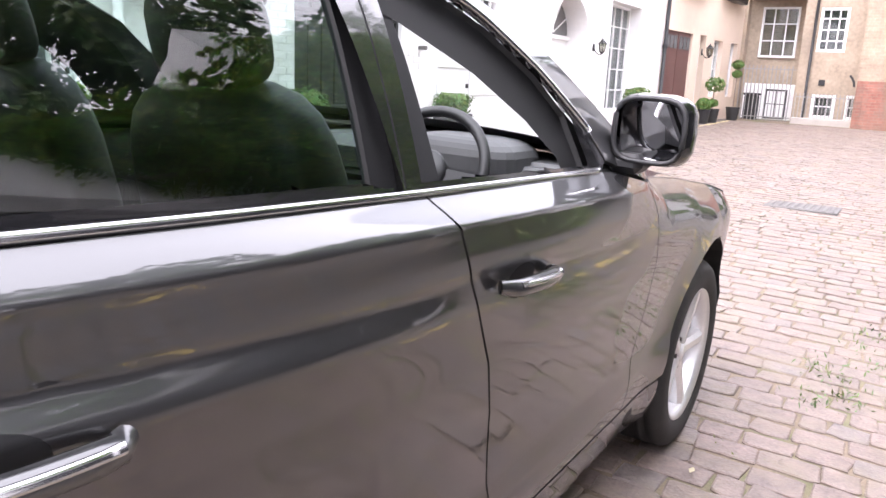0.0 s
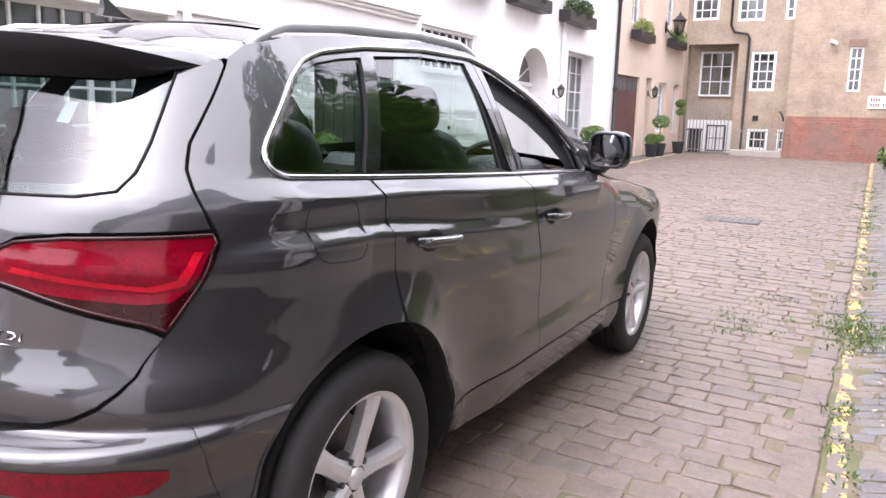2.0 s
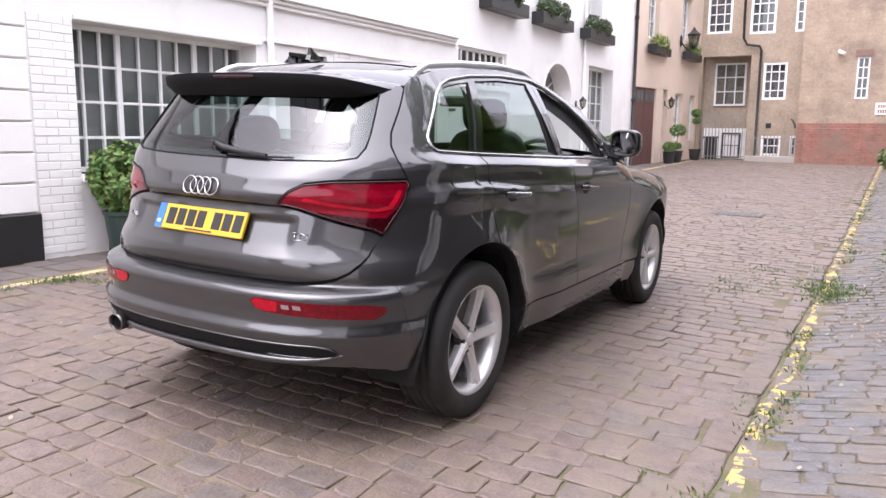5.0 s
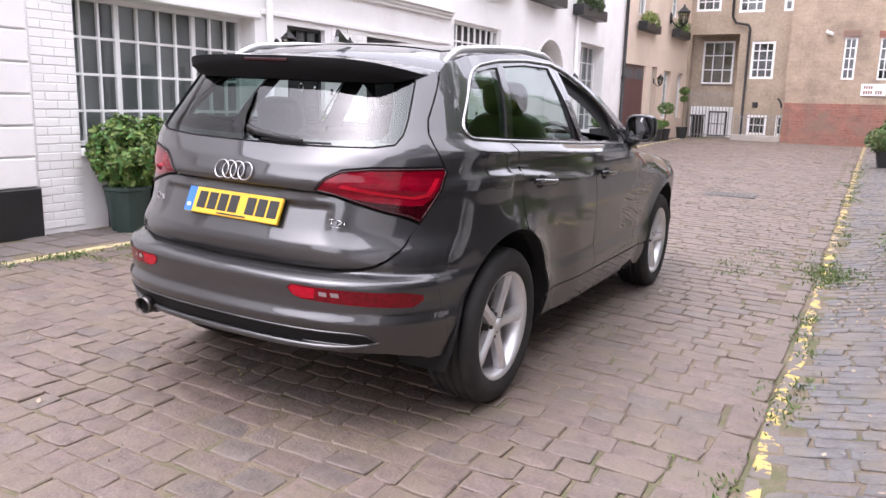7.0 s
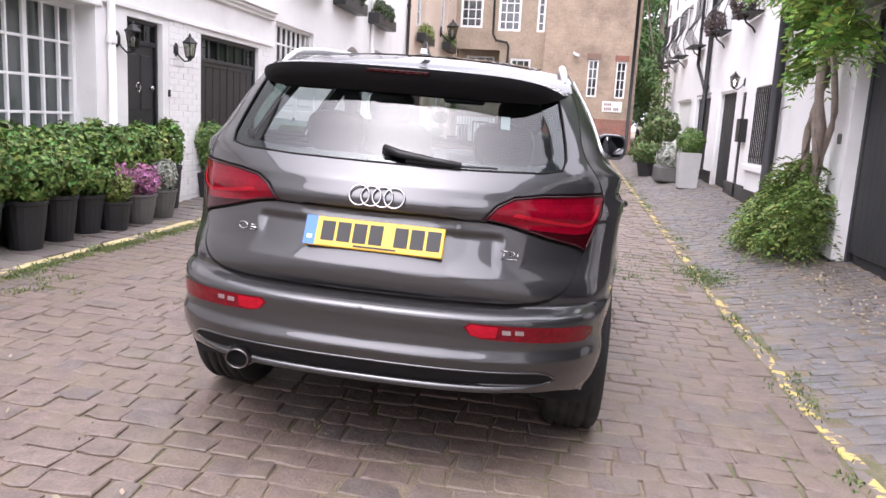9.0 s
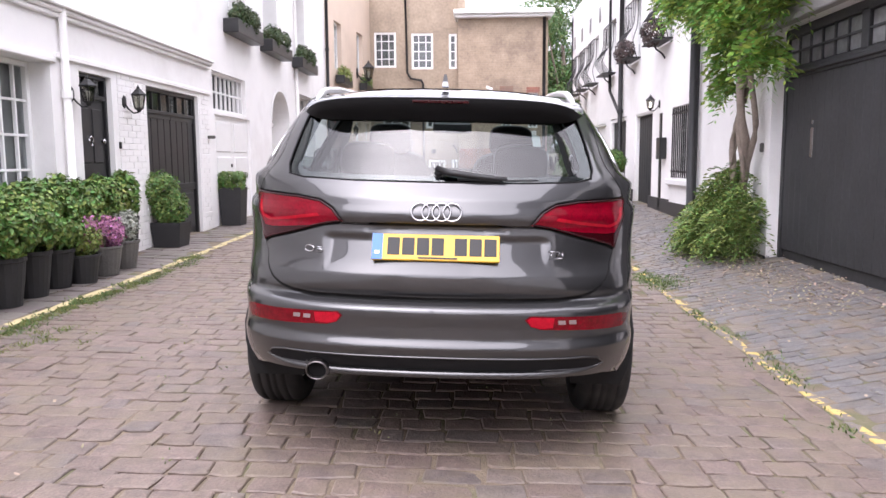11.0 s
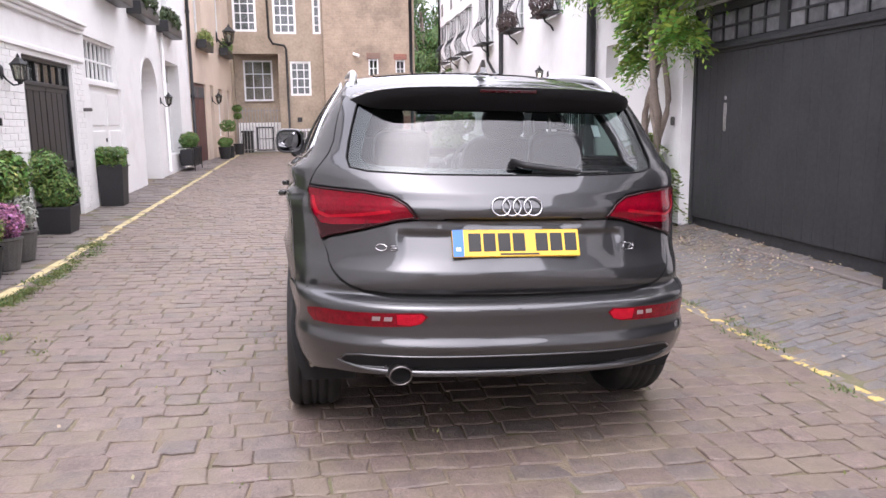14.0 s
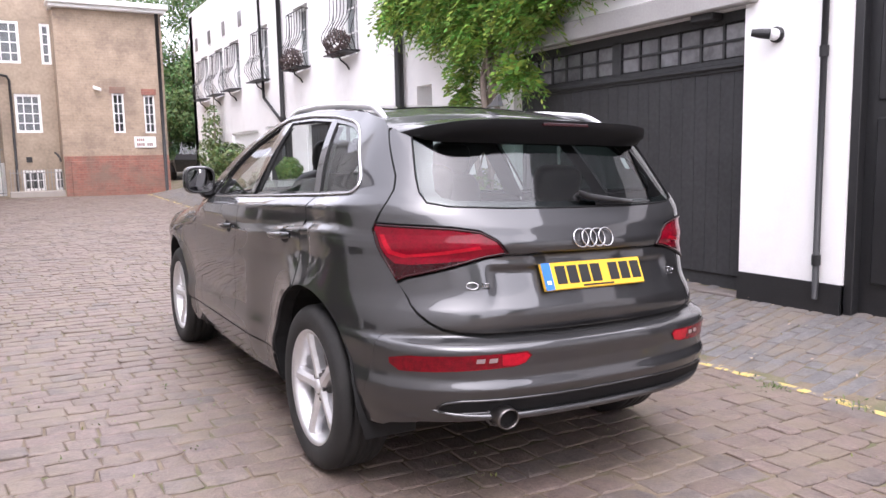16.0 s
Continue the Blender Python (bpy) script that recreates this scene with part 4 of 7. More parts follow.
    cab.box(-0.66, -0.50, 0.62, 0.66, -0.12, 1.04, 0.04)
    part("cabin_floor", cab, LINER, car)
    dash = Shape()
    dash.box(-0.80, 1.88, 0.75, 0.80, 2.10, 1.10, 0.05)
    dash.box(-0.80, 1.95, 1.05, 0.80, 2.30, 1.11, 0.03)
    cushion(dash, (0.20, 0.15, 0.085), Matrix.Translation((0.38, 1.95, 1.085)))
    dash.box(-0.17, 1.86, 0.98, 0.17, 2.05, 1.13, 0.03)
    ds = part("dashboard", dash, DASH, car, "grey dashboard")
    for x0, x1, y in ((0.60, 0.76, 1.868), (-0.14, 0.14, 1.848)):
        ve = Shape().box(x0, y, 1.03, x1, y + 0.015, 1.1, 0.004)
        part("air_vent", ve, PLASTIC, ds, "black air vent")
    wheel = Shape()
    mw = Matrix.Translation((0.38, 1.72, 1.075)) @ Matrix.Rotation(radians(64), 4, "X")
    wheel.lathe([(0.182 + 0.0155 * math.cos(t), 0.0155 * math.sin(t)) for t in [2 * math.pi * k / 10 for k in range(10)]], 40, mw, close=True)
    wheel.lathe([(0.001, 0.02), (0.06, 0.018), (0.068, 0.0), (0.06, -0.03), (0.001, -0.03)], 20, mw)
    for a in (0, 180, 270):
        wheel.add([mw @ (Matrix.Rotation(radians(a), 4, "Z") @ Vector(c)) for c in ((0.05, -0.02, 0.0), (0.18, -0.014, 0.0), (0.18, 0.014, 0.0), (0.05, 0.02, 0.0))], [(0, 1, 2, 3)])
    part("steering_wheel", wheel, SEAT, car, "black steering wheel", True)
    for sx in (-0.38, 0.38):
        for (yy, zz, row) in ((1.28, 0.62, 0), (0.22, 0.48, 1)):
            seat = Shape()
            mb = Matrix.Translation((sx, yy - 0.12, zz + 0.10)) @ Matrix.Rotation(radians(14), 4, "X")
            cushion(seat, (0.27, 0.29, 0.10), Matrix.Translation((sx, yy + 0.16, zz + 0.08)))
            cushion(seat, (0.26, 0.095, 0.33), mb @ Matrix.Translation((0, -0.01, 0.28)))
            for bx in (-0.05, 0.05):
                seat.tube([mb @ Vector((bx, 0, 0.5)), mb @ Vector((bx, 0, 0.64))], 0.006, 6)
            so = part("seat", seat, SEAT, car, "black leather seat", True)
            hr = Shape()
            cushion(hr, (0.135, 0.055, 0.095), mb @ Matrix.Translation((0, -0.01, 0.69)))
            part("headrest", hr, SEAT, so, smooth=True)
    rv = Shape().box(-0.13, 1.30, 1.44, 0.13, 1.33, 1.51, 0.02)
    part("rear_view_mirror", rv, PLASTIC, car)
    ceil = Shape()
    rows = [[roof_at(-0.93 + 1.86 * j / 8, -0.30 + 1.4 * i / 8) - Vector((0, 0, 0.035)) for j in range(9)] for i in range(9)]
    v, f = strip_surface(rows)
    ceil.add(v, f)
    part("headlining", ceil, TRIMLIGHT, car)

    # wheels
    def wheel_at(s, yc):
        mw = Matrix.Translation((0.80 * s, yc, 0.362)) @ Matrix.Rotation(radians(90 * s), 4, "Y")
        e = link("wheel", mesh("hub", *(lambda sh: (sh.v, sh.f))(Shape().lathe([(0.035, 0.06), (0.032, 0.085), (0.001, 0.088)], 16)), True), ALLOY, car)
        e.matrix_basis = mw
        ty = Shape()
        prof = [(0.250, 0.106), (0.264, 0.116), (0.292, 0.123), (0.325, 0.121), (0.345, 0.112), (0.356, 0.098)]
        prof += [(0.362, 0.085), (0.363, 0.068), (0.355, 0.064), (0.355, 0.056), (0.3635, 0.052), (0.364, 0.024), (0.356, 0.020), (0.356, 0.012), (0.364, 0.008)]
        full = prof + [(r, -h) for r, h in prof[::-1]]
        ty.lathe(full, 56, close=True)
        part("tyre", ty, RUBBER, e, smooth=True)
        rim = Shape()
        rim.lathe([(0.240, 0.098), (0.254, 0.113), (0.258, 0.106), (0.244, 0.09), (0.236, 0.02), (0.236, -0.09), (0.228, -0.09), (0.228, 0.02), (0.232, 0.09)], 48, close=True)
        ri = part("rim", rim, ALLOY, e, smooth=True)
        sp_ = Shape()
        for k in range(5):
            mk = Matrix.Rotation(radians(72 * k + 18), 4, "Z")
            out = []
            stations = [(0.035, 0.034, 0.082), (0.075, 0.029, 0.084), (0.12, 0.0265, 0.088), (0.175, 0.0285, 0.094), (0.215, 0.033, 0.097), (0.240, 0.039, 0.096)]
            for r, wd, h in stations:
                out += [(r, -wd, h - 0.045), (r, -wd, h - 0.014), (r, -wd * 0.42, h), (r, wd * 0.42, h), (r, wd, h - 0.014), (r, wd, h - 0.045)]
            ff = []
            for a in range(len(stations) - 1):
                for b in range(5):
                    ff.append((a * 6 + b, (a + 1) * 6 + b, (a + 1) * 6 + b + 1, a * 6 + b + 1))
            sp_.add(out, [g[::-1] for g in ff], mk)
        part("spokes", sp_, ALLOY, ri, "five silver spokes")
        bd = Shape().lathe([(0.001, 0.0), (0.165, 0.0), (0.168, -0.02), (0.001, -0.02)], 32)
        part("brake_disc", bd, ALLOYDARK, e, smooth=False)
        nuts = Shape()
        for k in range(5):
            t = radians(72 * k + 54)
            nuts.lathe([(0.010, 0.05), (0.010, 0.078), (0.001, 0.079)], 6, Matrix.Translation((0.056 * math.cos(t), 0.056 * math.sin(t), 0)))
        nuts.lathe([(0.078, 0.03), (0.074, 0.064), (0.001, 0.066)], 20)
        part("wheel_bolts", nuts, ALLOYDARK, e)
        return e

    for yc in (0.0, 2.807):
        for s in (1, -1):
            wheel_at(s, yc)
    return car


car = build_car(pose(0, 0, 0, 0, LEAN, 0))

# ---- materials of the street ----
WHITEPAINT = material("white_masonry_paint", (0.80, 0.79, 0.78), 0.7, vary=0.04, scale=2.5, fine=90, bump=0.0007, dirt=(0.55, 0.53, 0.5), dirt_amount=0.35)
WHITEWOOD = material("white_gloss_paint", (0.80, 0.80, 0.79), 0.4, vary=0.04, scale=5, fine=80)
BLACKPAINT = material("black_gloss_paint", (0.016, 0.016, 0.017), 0.38, vary=0.3, scale=5, fine=60, bump=0.0006)
DARKDOOR = material("dark_grey_door_paint", (0.024, 0.0245, 0.026), 0.65, vary=0.4, scale=2.2, fine=26, bump=0.0012, dirt=(0.042, 0.040, 0.038), dirt_amount=0.6)
CREAM = material("cream_render", (0.64, 0.52, 0.42), 0.8, vary=0.07, scale=1.6, fine=70, bump=0.0008, dirt=(0.42, 0.33, 0.26), dirt_amount=0.4)
BUFF = material("buff_render_stained", (0.34, 0.272, 0.205), 0.85, vary=0.28, scale=2.0, fine=12, bump=0.001, dirt=(0.24, 0.19, 0.155), dirt_amount=0.7)
BUFFBRICK = material("buff_brick", (0.43, 0.28, 0.185), 0.85, vary=0.16, scale=5, fine=60, bump=0.003, random_tint=0.16, island=True)


def brickwork(name, c1, c2, mortar):
    """Courses of brick with thin mortar, for a wall that stays far off; facing along y."""
    m = material(name, c1, 0.85, vary=0.24, scale=2.6, fine=14, bump=0.001, dirt=(0.19, 0.145, 0.115), dirt_amount=0.7, dirt_from=(0.48, 0.66))
    n, l = m.node_tree.nodes, m.node_tree.links
    geo, sep, com, br = (n.new(k) for k in ("ShaderNodeNewGeometry", "ShaderNodeSeparateXYZ", "ShaderNodeCombineXYZ", "ShaderNodeTexBrick"))
    l.new(geo.outputs["Position"], sep.inputs[0]), l.new(sep.outputs["X"], com.inputs["X"]), l.new(sep.outputs["Z"], com.inputs["Y"])
    l.new(com.outputs[0], br.inputs["Vector"])
    br.inputs["Scale"].default_value, br.inputs["Brick Width"].default_value, br.inputs["Row Height"].default_value, br.inputs["Mortar Size"].default_value = 1.0, 0.225, 0.075, 0.006
    br.inputs["Color1"].default_value, br.inputs["Color2"].default_value, br.inputs["Mortar"].default_value = (*c1, 1), (*c2, 1), (*mortar, 1)
    hsv = [k for k in n if k.type == "HUE_SAT"][0]
    l.new(br.outputs["Color"], hsv.inputs["Color"])
    return m


REDBRICK = brickwork("red_brickwork", (0.30, 0.125, 0.092), (0.235, 0.10, 0.074), (0.26, 0.16, 0.125))
FARBRICK = brickwork("buff_stock_brickwork", (0.375, 0.287, 0.208), (0.33, 0.252, 0.186), (0.37, 0.30, 0.235))
STONE = material("grey_stone", (0.36, 0.33, 0.30), 0.85, vary=0.15, scale=4, fine=60, bump=0.003)
CONCRETE = material("grey_concrete_beam", (0.33, 0.32, 0.31), 0.85, vary=0.12, scale=3, fine=50, bump=0.002)
IRON = material("black_ironwork", (0.009, 0.009, 0.010), 0.55, vary=0.2, fine=90)
BROWNDOOR = material("brown_painted_door", (0.10, 0.045, 0.04), 0.5, vary=0.12, scale=4)
CURTAIN = material("grey_net_curtain", (0.42, 0.41, 0.40), 0.9, vary=0.2, scale=3, fine=25)
LACE = material("dim_lace_curtain", (0.25, 0.245, 0.24), 0.9, vary=0.45, scale=7, fine=30)
# unlit rooms: their dimness is put into the colour of flat sheets and panes
ROOMDARK = material("dim_room", (0.10, 0.10, 0.10), 0.9, vary=0.3, scale=1.5, fine=9)
STONEKW = dict(vary=0.4, scale=15, fine=75, bump=0.004, random_tint=0.10, hue_tint=0.018, dirt=(0.165, 0.132, 0.095), dirt_amount=0.75, dirt_from=(0.46, 0.64), dirt_scale=0.22)
SETT = material("brown_granite_sett", (0.151, 0.115, 0.098), 0.55, alt=(0.122, 0.104, 0.096), **STONEKW)
SETTS = material("brown_granite_setts", (0.151, 0.115, 0.098), 0.55, alt=(0.122, 0.104, 0.096), island=True, **STONEKW)
SLATE = material("blue_grey_sett", (0.122, 0.116, 0.115), 0.55, alt=(0.150, 0.122, 0.108), **STONEKW)
SLATES = material("blue_grey_setts", (0.122, 0.116, 0.115), 0.55, alt=(0.150, 0.122, 0.108), island=True, **STONEKW)
JOINT = material("gritty_joint", (0.165, 0.130, 0.092), 0.95, vary=0.4, scale=5, fine=90, bump=0.004, dirt=(0.085, 0.10, 0.04), dirt_amount=0.7, dirt_from=(0.5, 0.6))
PAVING = material("grey_brown_paving", (0.15, 0.13, 0.118), 0.7, vary=0.2, scale=5, fine=60, bump=0.002, random_tint=0.16, dirt=(0.12, 0.1, 0.08), dirt_amount=0.5)
YELLOWLINE = material("worn_yellow_line", (0.52, 0.39, 0.13), 0.7, vary=0.14, scale=9, fine=60, bump=0.001, dirt=(0.155, 0.132, 0.118), dirt_amount=1.0, dirt_from=(0.465, 0.495), dirt_scale=1.1)
YELLOWPALE = material("faded_yellow_line", (0.50, 0.42, 0.22), 0.7, vary=0.14, scale=9, fine=60, bump=0.001, dirt=(0.155, 0.132, 0.118), dirt_amount=1.0, dirt_from=(0.54, 0.62), dirt_scale=0.6)
TERRA = material("dark_pot", (0.018, 0.018, 0.019), 0.6, vary=0.2, fine=60, bump=0.001)
GREENPOT = material("dark_green_pot", (0.02, 0.04, 0.033), 0.55, vary=0.2, fine=60)
LEADPOT = material("weathered_grey_pot", (0.10, 0.095, 0.09), 0.7, vary=0.25, fine=60, bump=0.002)
SILVERPOT = material("pale_grey_planter", (0.42, 0.42, 0.41), 0.6, vary=0.1, fine=60)
SOIL = material("soil", (0.03, 0.022, 0.015), 0.95, vary=0.3)
BARK = material("wisteria_bark", (0.21, 0.17, 0.14), 0.9, vary=0.3, scale=14, fine=80, bump=0.01)


def leafmat(name, color, tint=0.35):
    m = material(name, color, 0.55, vary=0.2, scale=4, fine=30, random_tint=tint, island=True)
    b = m.node_tree.nodes["Principled BSDF"]
    b.inputs["Subsurface Weight"].default_value = 0.0
    return m


BOXLEAF = leafmat("box_leaves", (0.095, 0.17, 0.034))
LAURELLEAF = leafmat("dark_hedge_leaves", (0.105, 0.185, 0.034), 0.5)
WISTLEAF = leafmat("wisteria_leaves", (0.17, 0.29, 0.05), 0.5)
TREELEAF = leafmat("tree_leaves", (0.08, 0.15, 0.04))
HEATHER = leafmat("purple_heather", (0.34, 0.13, 0.24))
SILVERLEAF = leafmat("silver_foliage", (0.30, 0.32, 0.27))
YELLOWLEAF = leafmat("yellow_green_leaves", (0.17, 0.22, 0.05))
WEED = leafmat("weeds", (0.085, 0.13, 0.035))
LITTER = leafmat("dry_fallen_leaves", (0.30, 0.245, 0.175), 0.5)
SKIRTLEAF = leafmat("low_climber_leaves", (0.14, 0.21, 0.05), 0.45)
MOSS = leafmat("moss", (0.12, 0.15, 0.04))
LAMPGLASS = glass("lantern_glass", (0.55, 0.55, 0.5))
WINDOWGLASS = glass("house_window_glass", (0.75, 0.78, 0.78), 0.06)
BULB = bpy.data.materials.new("lit_bulb")
BULB.use_nodes = True
BULB.node_tree.nodes["Principled BSDF"].inputs["Emission Color"].default_value = (1, 0.9, 0.75, 1)
BULB.node_tree.nodes["Principled BSDF"].inputs["Emission Strength"].default_value = 4.0


# ---- ground ----
def ground_z(x, y):
    """Height of the paved ground: it leans across under the car, rises ahead, and ramps up to the garages."""
    up = 0.022 * math.log1p(math.exp(min(60, (y - 3.0) * 2))) / 2
    lean = -0.028 * max(-4.2, min(2.08, x)) * max(0, min(1, 1 - (y - 2) / 30))
    ramp = 0.172 * max(0.0, min(x, 3.6) - 2.08)
    return up + lean + ramp


def sheet(xs, ys, drop):
    v = [(x, y, ground_z(x, y) - drop) for y in ys for x in xs]
    n = len(xs)
    return mesh("sheet", v, [(j * n + i, j * n + i + 1, (j + 1) * n + i + 1, (j + 1) * n + i) for j in range(len(ys) - 1) for i in range(n - 1)], True)


ground = tagged(link("ground", sheet([-400, -60, -20, -8] + [-4.6 + 0.2 * i for i in range(43)] + [5, 9, 20, 60, 400], [-400, -60, -18] + [-12 + 0.5 * i for i in range(96)] + [45, 80, 400], 0.0095), JOINT),
                "earth and moss in the joints under the paving", "ground", kind="structure")


# ---- walls with openings ----
def wall(name, axis, at, thick, u0, u1, z0, z1, openings, mat, label="", slope=0.0):
    """A wall whose face lies at x = at (axis 'x') or y = at (axis 'y') and which is thick towards the sign of thick. Openings: (u0, u1, z0, z1)."""
    us = sorted({u0, u1, *[u for o in openings for u in o[:2] if u0 <= u <= u1]})
    zs = sorted({z0, z1, *[z for o in openings for z in o[2:] if z0 <= z <= z1]})

    def p(u, z, d):
        w = at + slope * (u - u0) + (thick if d else 0)
        return (w, u, z) if axis == "x" else (u, w, z)

    v, f, ids = [], [], {}

    def vid(u, z, d):
        if (u, z, d) not in ids:
            ids[u, z, d] = len(v)
            v.append(p(u, z, d))
        return ids[u, z, d]

    solid = {}
    for i in range(len(us) - 1):
        for j in range(len(zs) - 1):
            cu, cz = (us[i] + us[i + 1]) / 2, (zs[j] + zs[j + 1]) / 2
            solid[i, j] = not any(o[0] < cu < o[1] and o[2] < cz < o[3] for o in openings)
    for (i, j), s in solid.items():
        if not s:
            continue
        a, b, c, d = us[i], us[i + 1], zs[j], zs[j + 1]
        for k in (0, 1):
            f.append([vid(a, c, k), vid(b, c, k), vid(b, d, k), vid(a, d, k)])
        for (ni, nj), e in (((i - 1, j), ((a, c), (a, d))), ((i + 1, j), ((b, c), (b, d))), ((i, j - 1), ((a, c), (b, c))), ((i, j + 1), ((a, d), (b, d)))):
            if not solid.get((ni, nj), False):
                (ua, za), (ub, zb) = e
                f.append([vid(ua, za, 0), vid(ub, zb, 0), vid(ub, zb, 1), vid(ua, za, 1)])
    me = mesh(name, v, f)
    bm = bmesh.new()
    bm.from_mesh(me)
    bmesh.ops.recalc_face_normals(bm, faces=bm.faces)
    bm.to_mesh(me)
    bm.free()
    return tagged(link(name, me, mat), label, "wall", kind="structure")


LX, RX = -4.0, 3.5

# left side: white painted house A, white house B, cream house C
A_OPEN = [(1.33, 3.62, 0.86, 2.25), (4.17, 4.89, 0.0, 2.23), (5.82, 7.66, 0.0, 2.24)]
wall_a = wall("wall_west_a", "x", LX, -0.45, -14.0, 8.15, -0.3, 5.1, A_OPEN, WHITEPAINT, "white painted brick and render house front")
ARCH = (11.9, 13.4)
B_OPEN = [(8.32, 10.14, 2.08, 2.73), (8.42, 10.33, 0.0, 2.03), (ARCH[0], ARCH[1], 0.0, 2.76), (14.55, 16.3, 0.75, 2.88), (9.3, 10.3, 3.7, 5.4), (11.5, 12.6, 3.7, 5.4), (14.2, 15.3, 3.7, 5.4)]
wall_b = wall("wall_west_b", "x", LX, -0.5, 8.15, 17.95, -0.2, 8.0, B_OPEN, WHITEPAINT, "white rendered house front with an arched doorway")
C_SLOPE = 0.099
C_OPEN = [(18.15, 19.75, 0.3, 2.6), (20.25, 20.7, 0.3, 2.62), (21.3, 22.0, 1.08, 2.55), (22.65, 23.2, 1.08, 2.55), (18.9, 19.7, 4.0, 5.4), (21.6, 22.4, 4.2, 5.5)]
wall_c = wall("wall_west_c", "x", LX, -0.5, 17.95, 23.5, -0.2, 7.4, C_OPEN, CREAM, "cream rendered house front", C_SLOPE)


def cx(u):
    return LX + C_SLOPE * (u - 17.95)


# end of the mews: rendered block with an alcove, brick block
FAR_OPEN = [(-3.36, -1.86, 0.0, 3.82), (-1.47, -0.76, 2.40, 3.57), (-3.30, -2.52, 4.55, 5.78), (-1.97, -1.2, 4.48, 5.73), (-0.64, -0.36, 4.48, 5.7), (-1.40, -0.80, 0.62, 1.26), (-0.54, -0.24, 0.62, 1.27), (-3.3, -2.5, 7.0, 8.2), (-1.97, -1.2, 7.0, 8.2)]
wall_far = wall("wall_north_a", "y", 23.5, 0.4, -3.6, -0.05, -0.2, 9.0, FAR_OPEN, BUFF, "stained buff rendered end house")
FARB_OPEN = [(1.2, 1.54, 2.37, 3.59), (2.13, 2.46, 2.36, 3.56)]
wall_far_b = wall("wall_north_b", "y", 22.85, 0.4, -0.3, 2.80, -0.2, 6.1, FARB_OPEN, FARBRICK, "buff brick end house over a red brick base")
s = Shape()
s.box(-0.3, 22.9, -0.2, -0.05, 23.9, 9.0, 0.0)
s.box(2.4, 23.25, -0.2, 2.80, 32, 6.1)
tagged(s.make("wall_north_c", BUFF), "side of the buff end house", "wall", kind="structure")
s = Shape().box(-4.6, 24.3, -0.2, -1.0, 24.5, 4.6)
tagged(s.make("wall_north_alcove", BUFF), "back of the shaded alcove", "wall", kind="structure")
s = Shape().box(-3.355, 23.53, 3.83, -1.865, 24.29, 4.0)
tagged(s.make("wall_north_alcove_head", BUFF), "flat head of the alcove", "wall", kind="structure")
# curved corner where the two end houses meet
v, f = [], []
for i in range(9):
    t = radians(90 * i / 8)
    x, y = -0.3 - 0.03 * (1 - math.sin(t)) + 0.0, 23.5 - 0.65 * math.sin(t) * 0 - 0.65 * (1 - math.cos(t))
    v += [(x, y, -0.2), (x, y, 9.0 if i < 9 else 6.1)]
f = [(2 * i, 2 * i + 2, 2 * i + 3, 2 * i + 1) for i in range(8)]
tagged(link("wall_north_corner", mesh("corner", v, f, True), BUFF), "rounded corner of the end house", "wall", kind="structure")
s = Shape()
s.box(-0.40, 22.62, 6.1, 2.92, 23.4, 6.2, 0.02)
s.box(-0.45, 22.5, 6.2, 3.0, 23.4, 6.36, 0.03)
tagged(s.make("trim_parapet", WHITEWOOD), "white projecting cornice", "trim", kind="structure")

# right side: garages and the white house
R_OPEN = [(7.72, 8.95, 0.93, 2.1), (10.35, 11.85, 0.0, 2.14), (12.75, 14.6, 0.0, 2.18), (15.2, 17.6, 0.0, 2.15), (6.6, 7.05, 2.0, 2.45)]
R_BALC = [9.55, 11.95, 14.55, 16.95, 18.6, 20.3]
R_OPEN += [(y - 0.42, y + 0.42, 3.2, 4.5) for y in R_BALC]
wall_r = wall("wall_east_b", "x", RX, 0.5, 4.75, 22.0, -0.2, 5.9, R_OPEN, WHITEPAINT, "white painted house front with balconies")
s = Shape()
s.box(RX, 21.6, -0.2, 9.0, 22.0, 5.9)
s.box(RX, 4.75, 5.9, 9.0, 22.0, 6.0)
s.box(4.0, 4.75, -0.2, 9.0, 5.0, 5.9)
tagged(s.make("wall_east_end", WHITEPAINT), "white end wall and roof of the house", "wall", kind="structure")
G_OPEN = [(1.1, 4.32, 0.0, 2.56), (-3.2, 0.19, 0.0, 2.7)]
wall_g = wall("wall_east_a", "x", 3.32, 0.5, -14.0, 4.75, -0.3, 3.3, G_OPEN, WHITEPAINT, "white painted garage front")
# unseen wall, added to limit the sky that the car's tail reflects
s = Shape().box(-9, -14.4, -0.5, 9, -14.0, 3.0)
tagged(s.make("wall_south", CREAM), "unseen plain wall added behind the viewpoint for reflections", "wall", kind="structure")
SLATEROOF = material("grey_slate_tiles", (0.075, 0.077, 0.082), 0.6, vary=0.2, scale=3, fine=40, bump=0.002, random_tint=0.18, island=True)
v, f = [], []
for i in range(20):  # overlapping courses of slates on an unseen dark block added for the car's reflections
    z0, x0 = 3.3 + 0.19 * i, 3.42 + 0.036 * i
    for k in range(60):
        y0 = -13.9 + 0.31 * k + (0.155 if i % 2 else 0)
        if y0 > -1.1:
            break
        n = len(v)
        v += [(x0 - 0.015, y0, z0), (x0 - 0.015, y0 + 0.302, z0), (x0 + 0.036, y0 + 0.302, z0 + 0.24), (x0 + 0.036, y0, z0 + 0.24), (x0 + 0.005, y0, z0 - 0.002), (x0 + 0.005, y0 + 0.302, z0 - 0.002)]
        f += [(n, n + 3, n + 2, n + 1), (n, n + 1, n + 5, n + 4)]
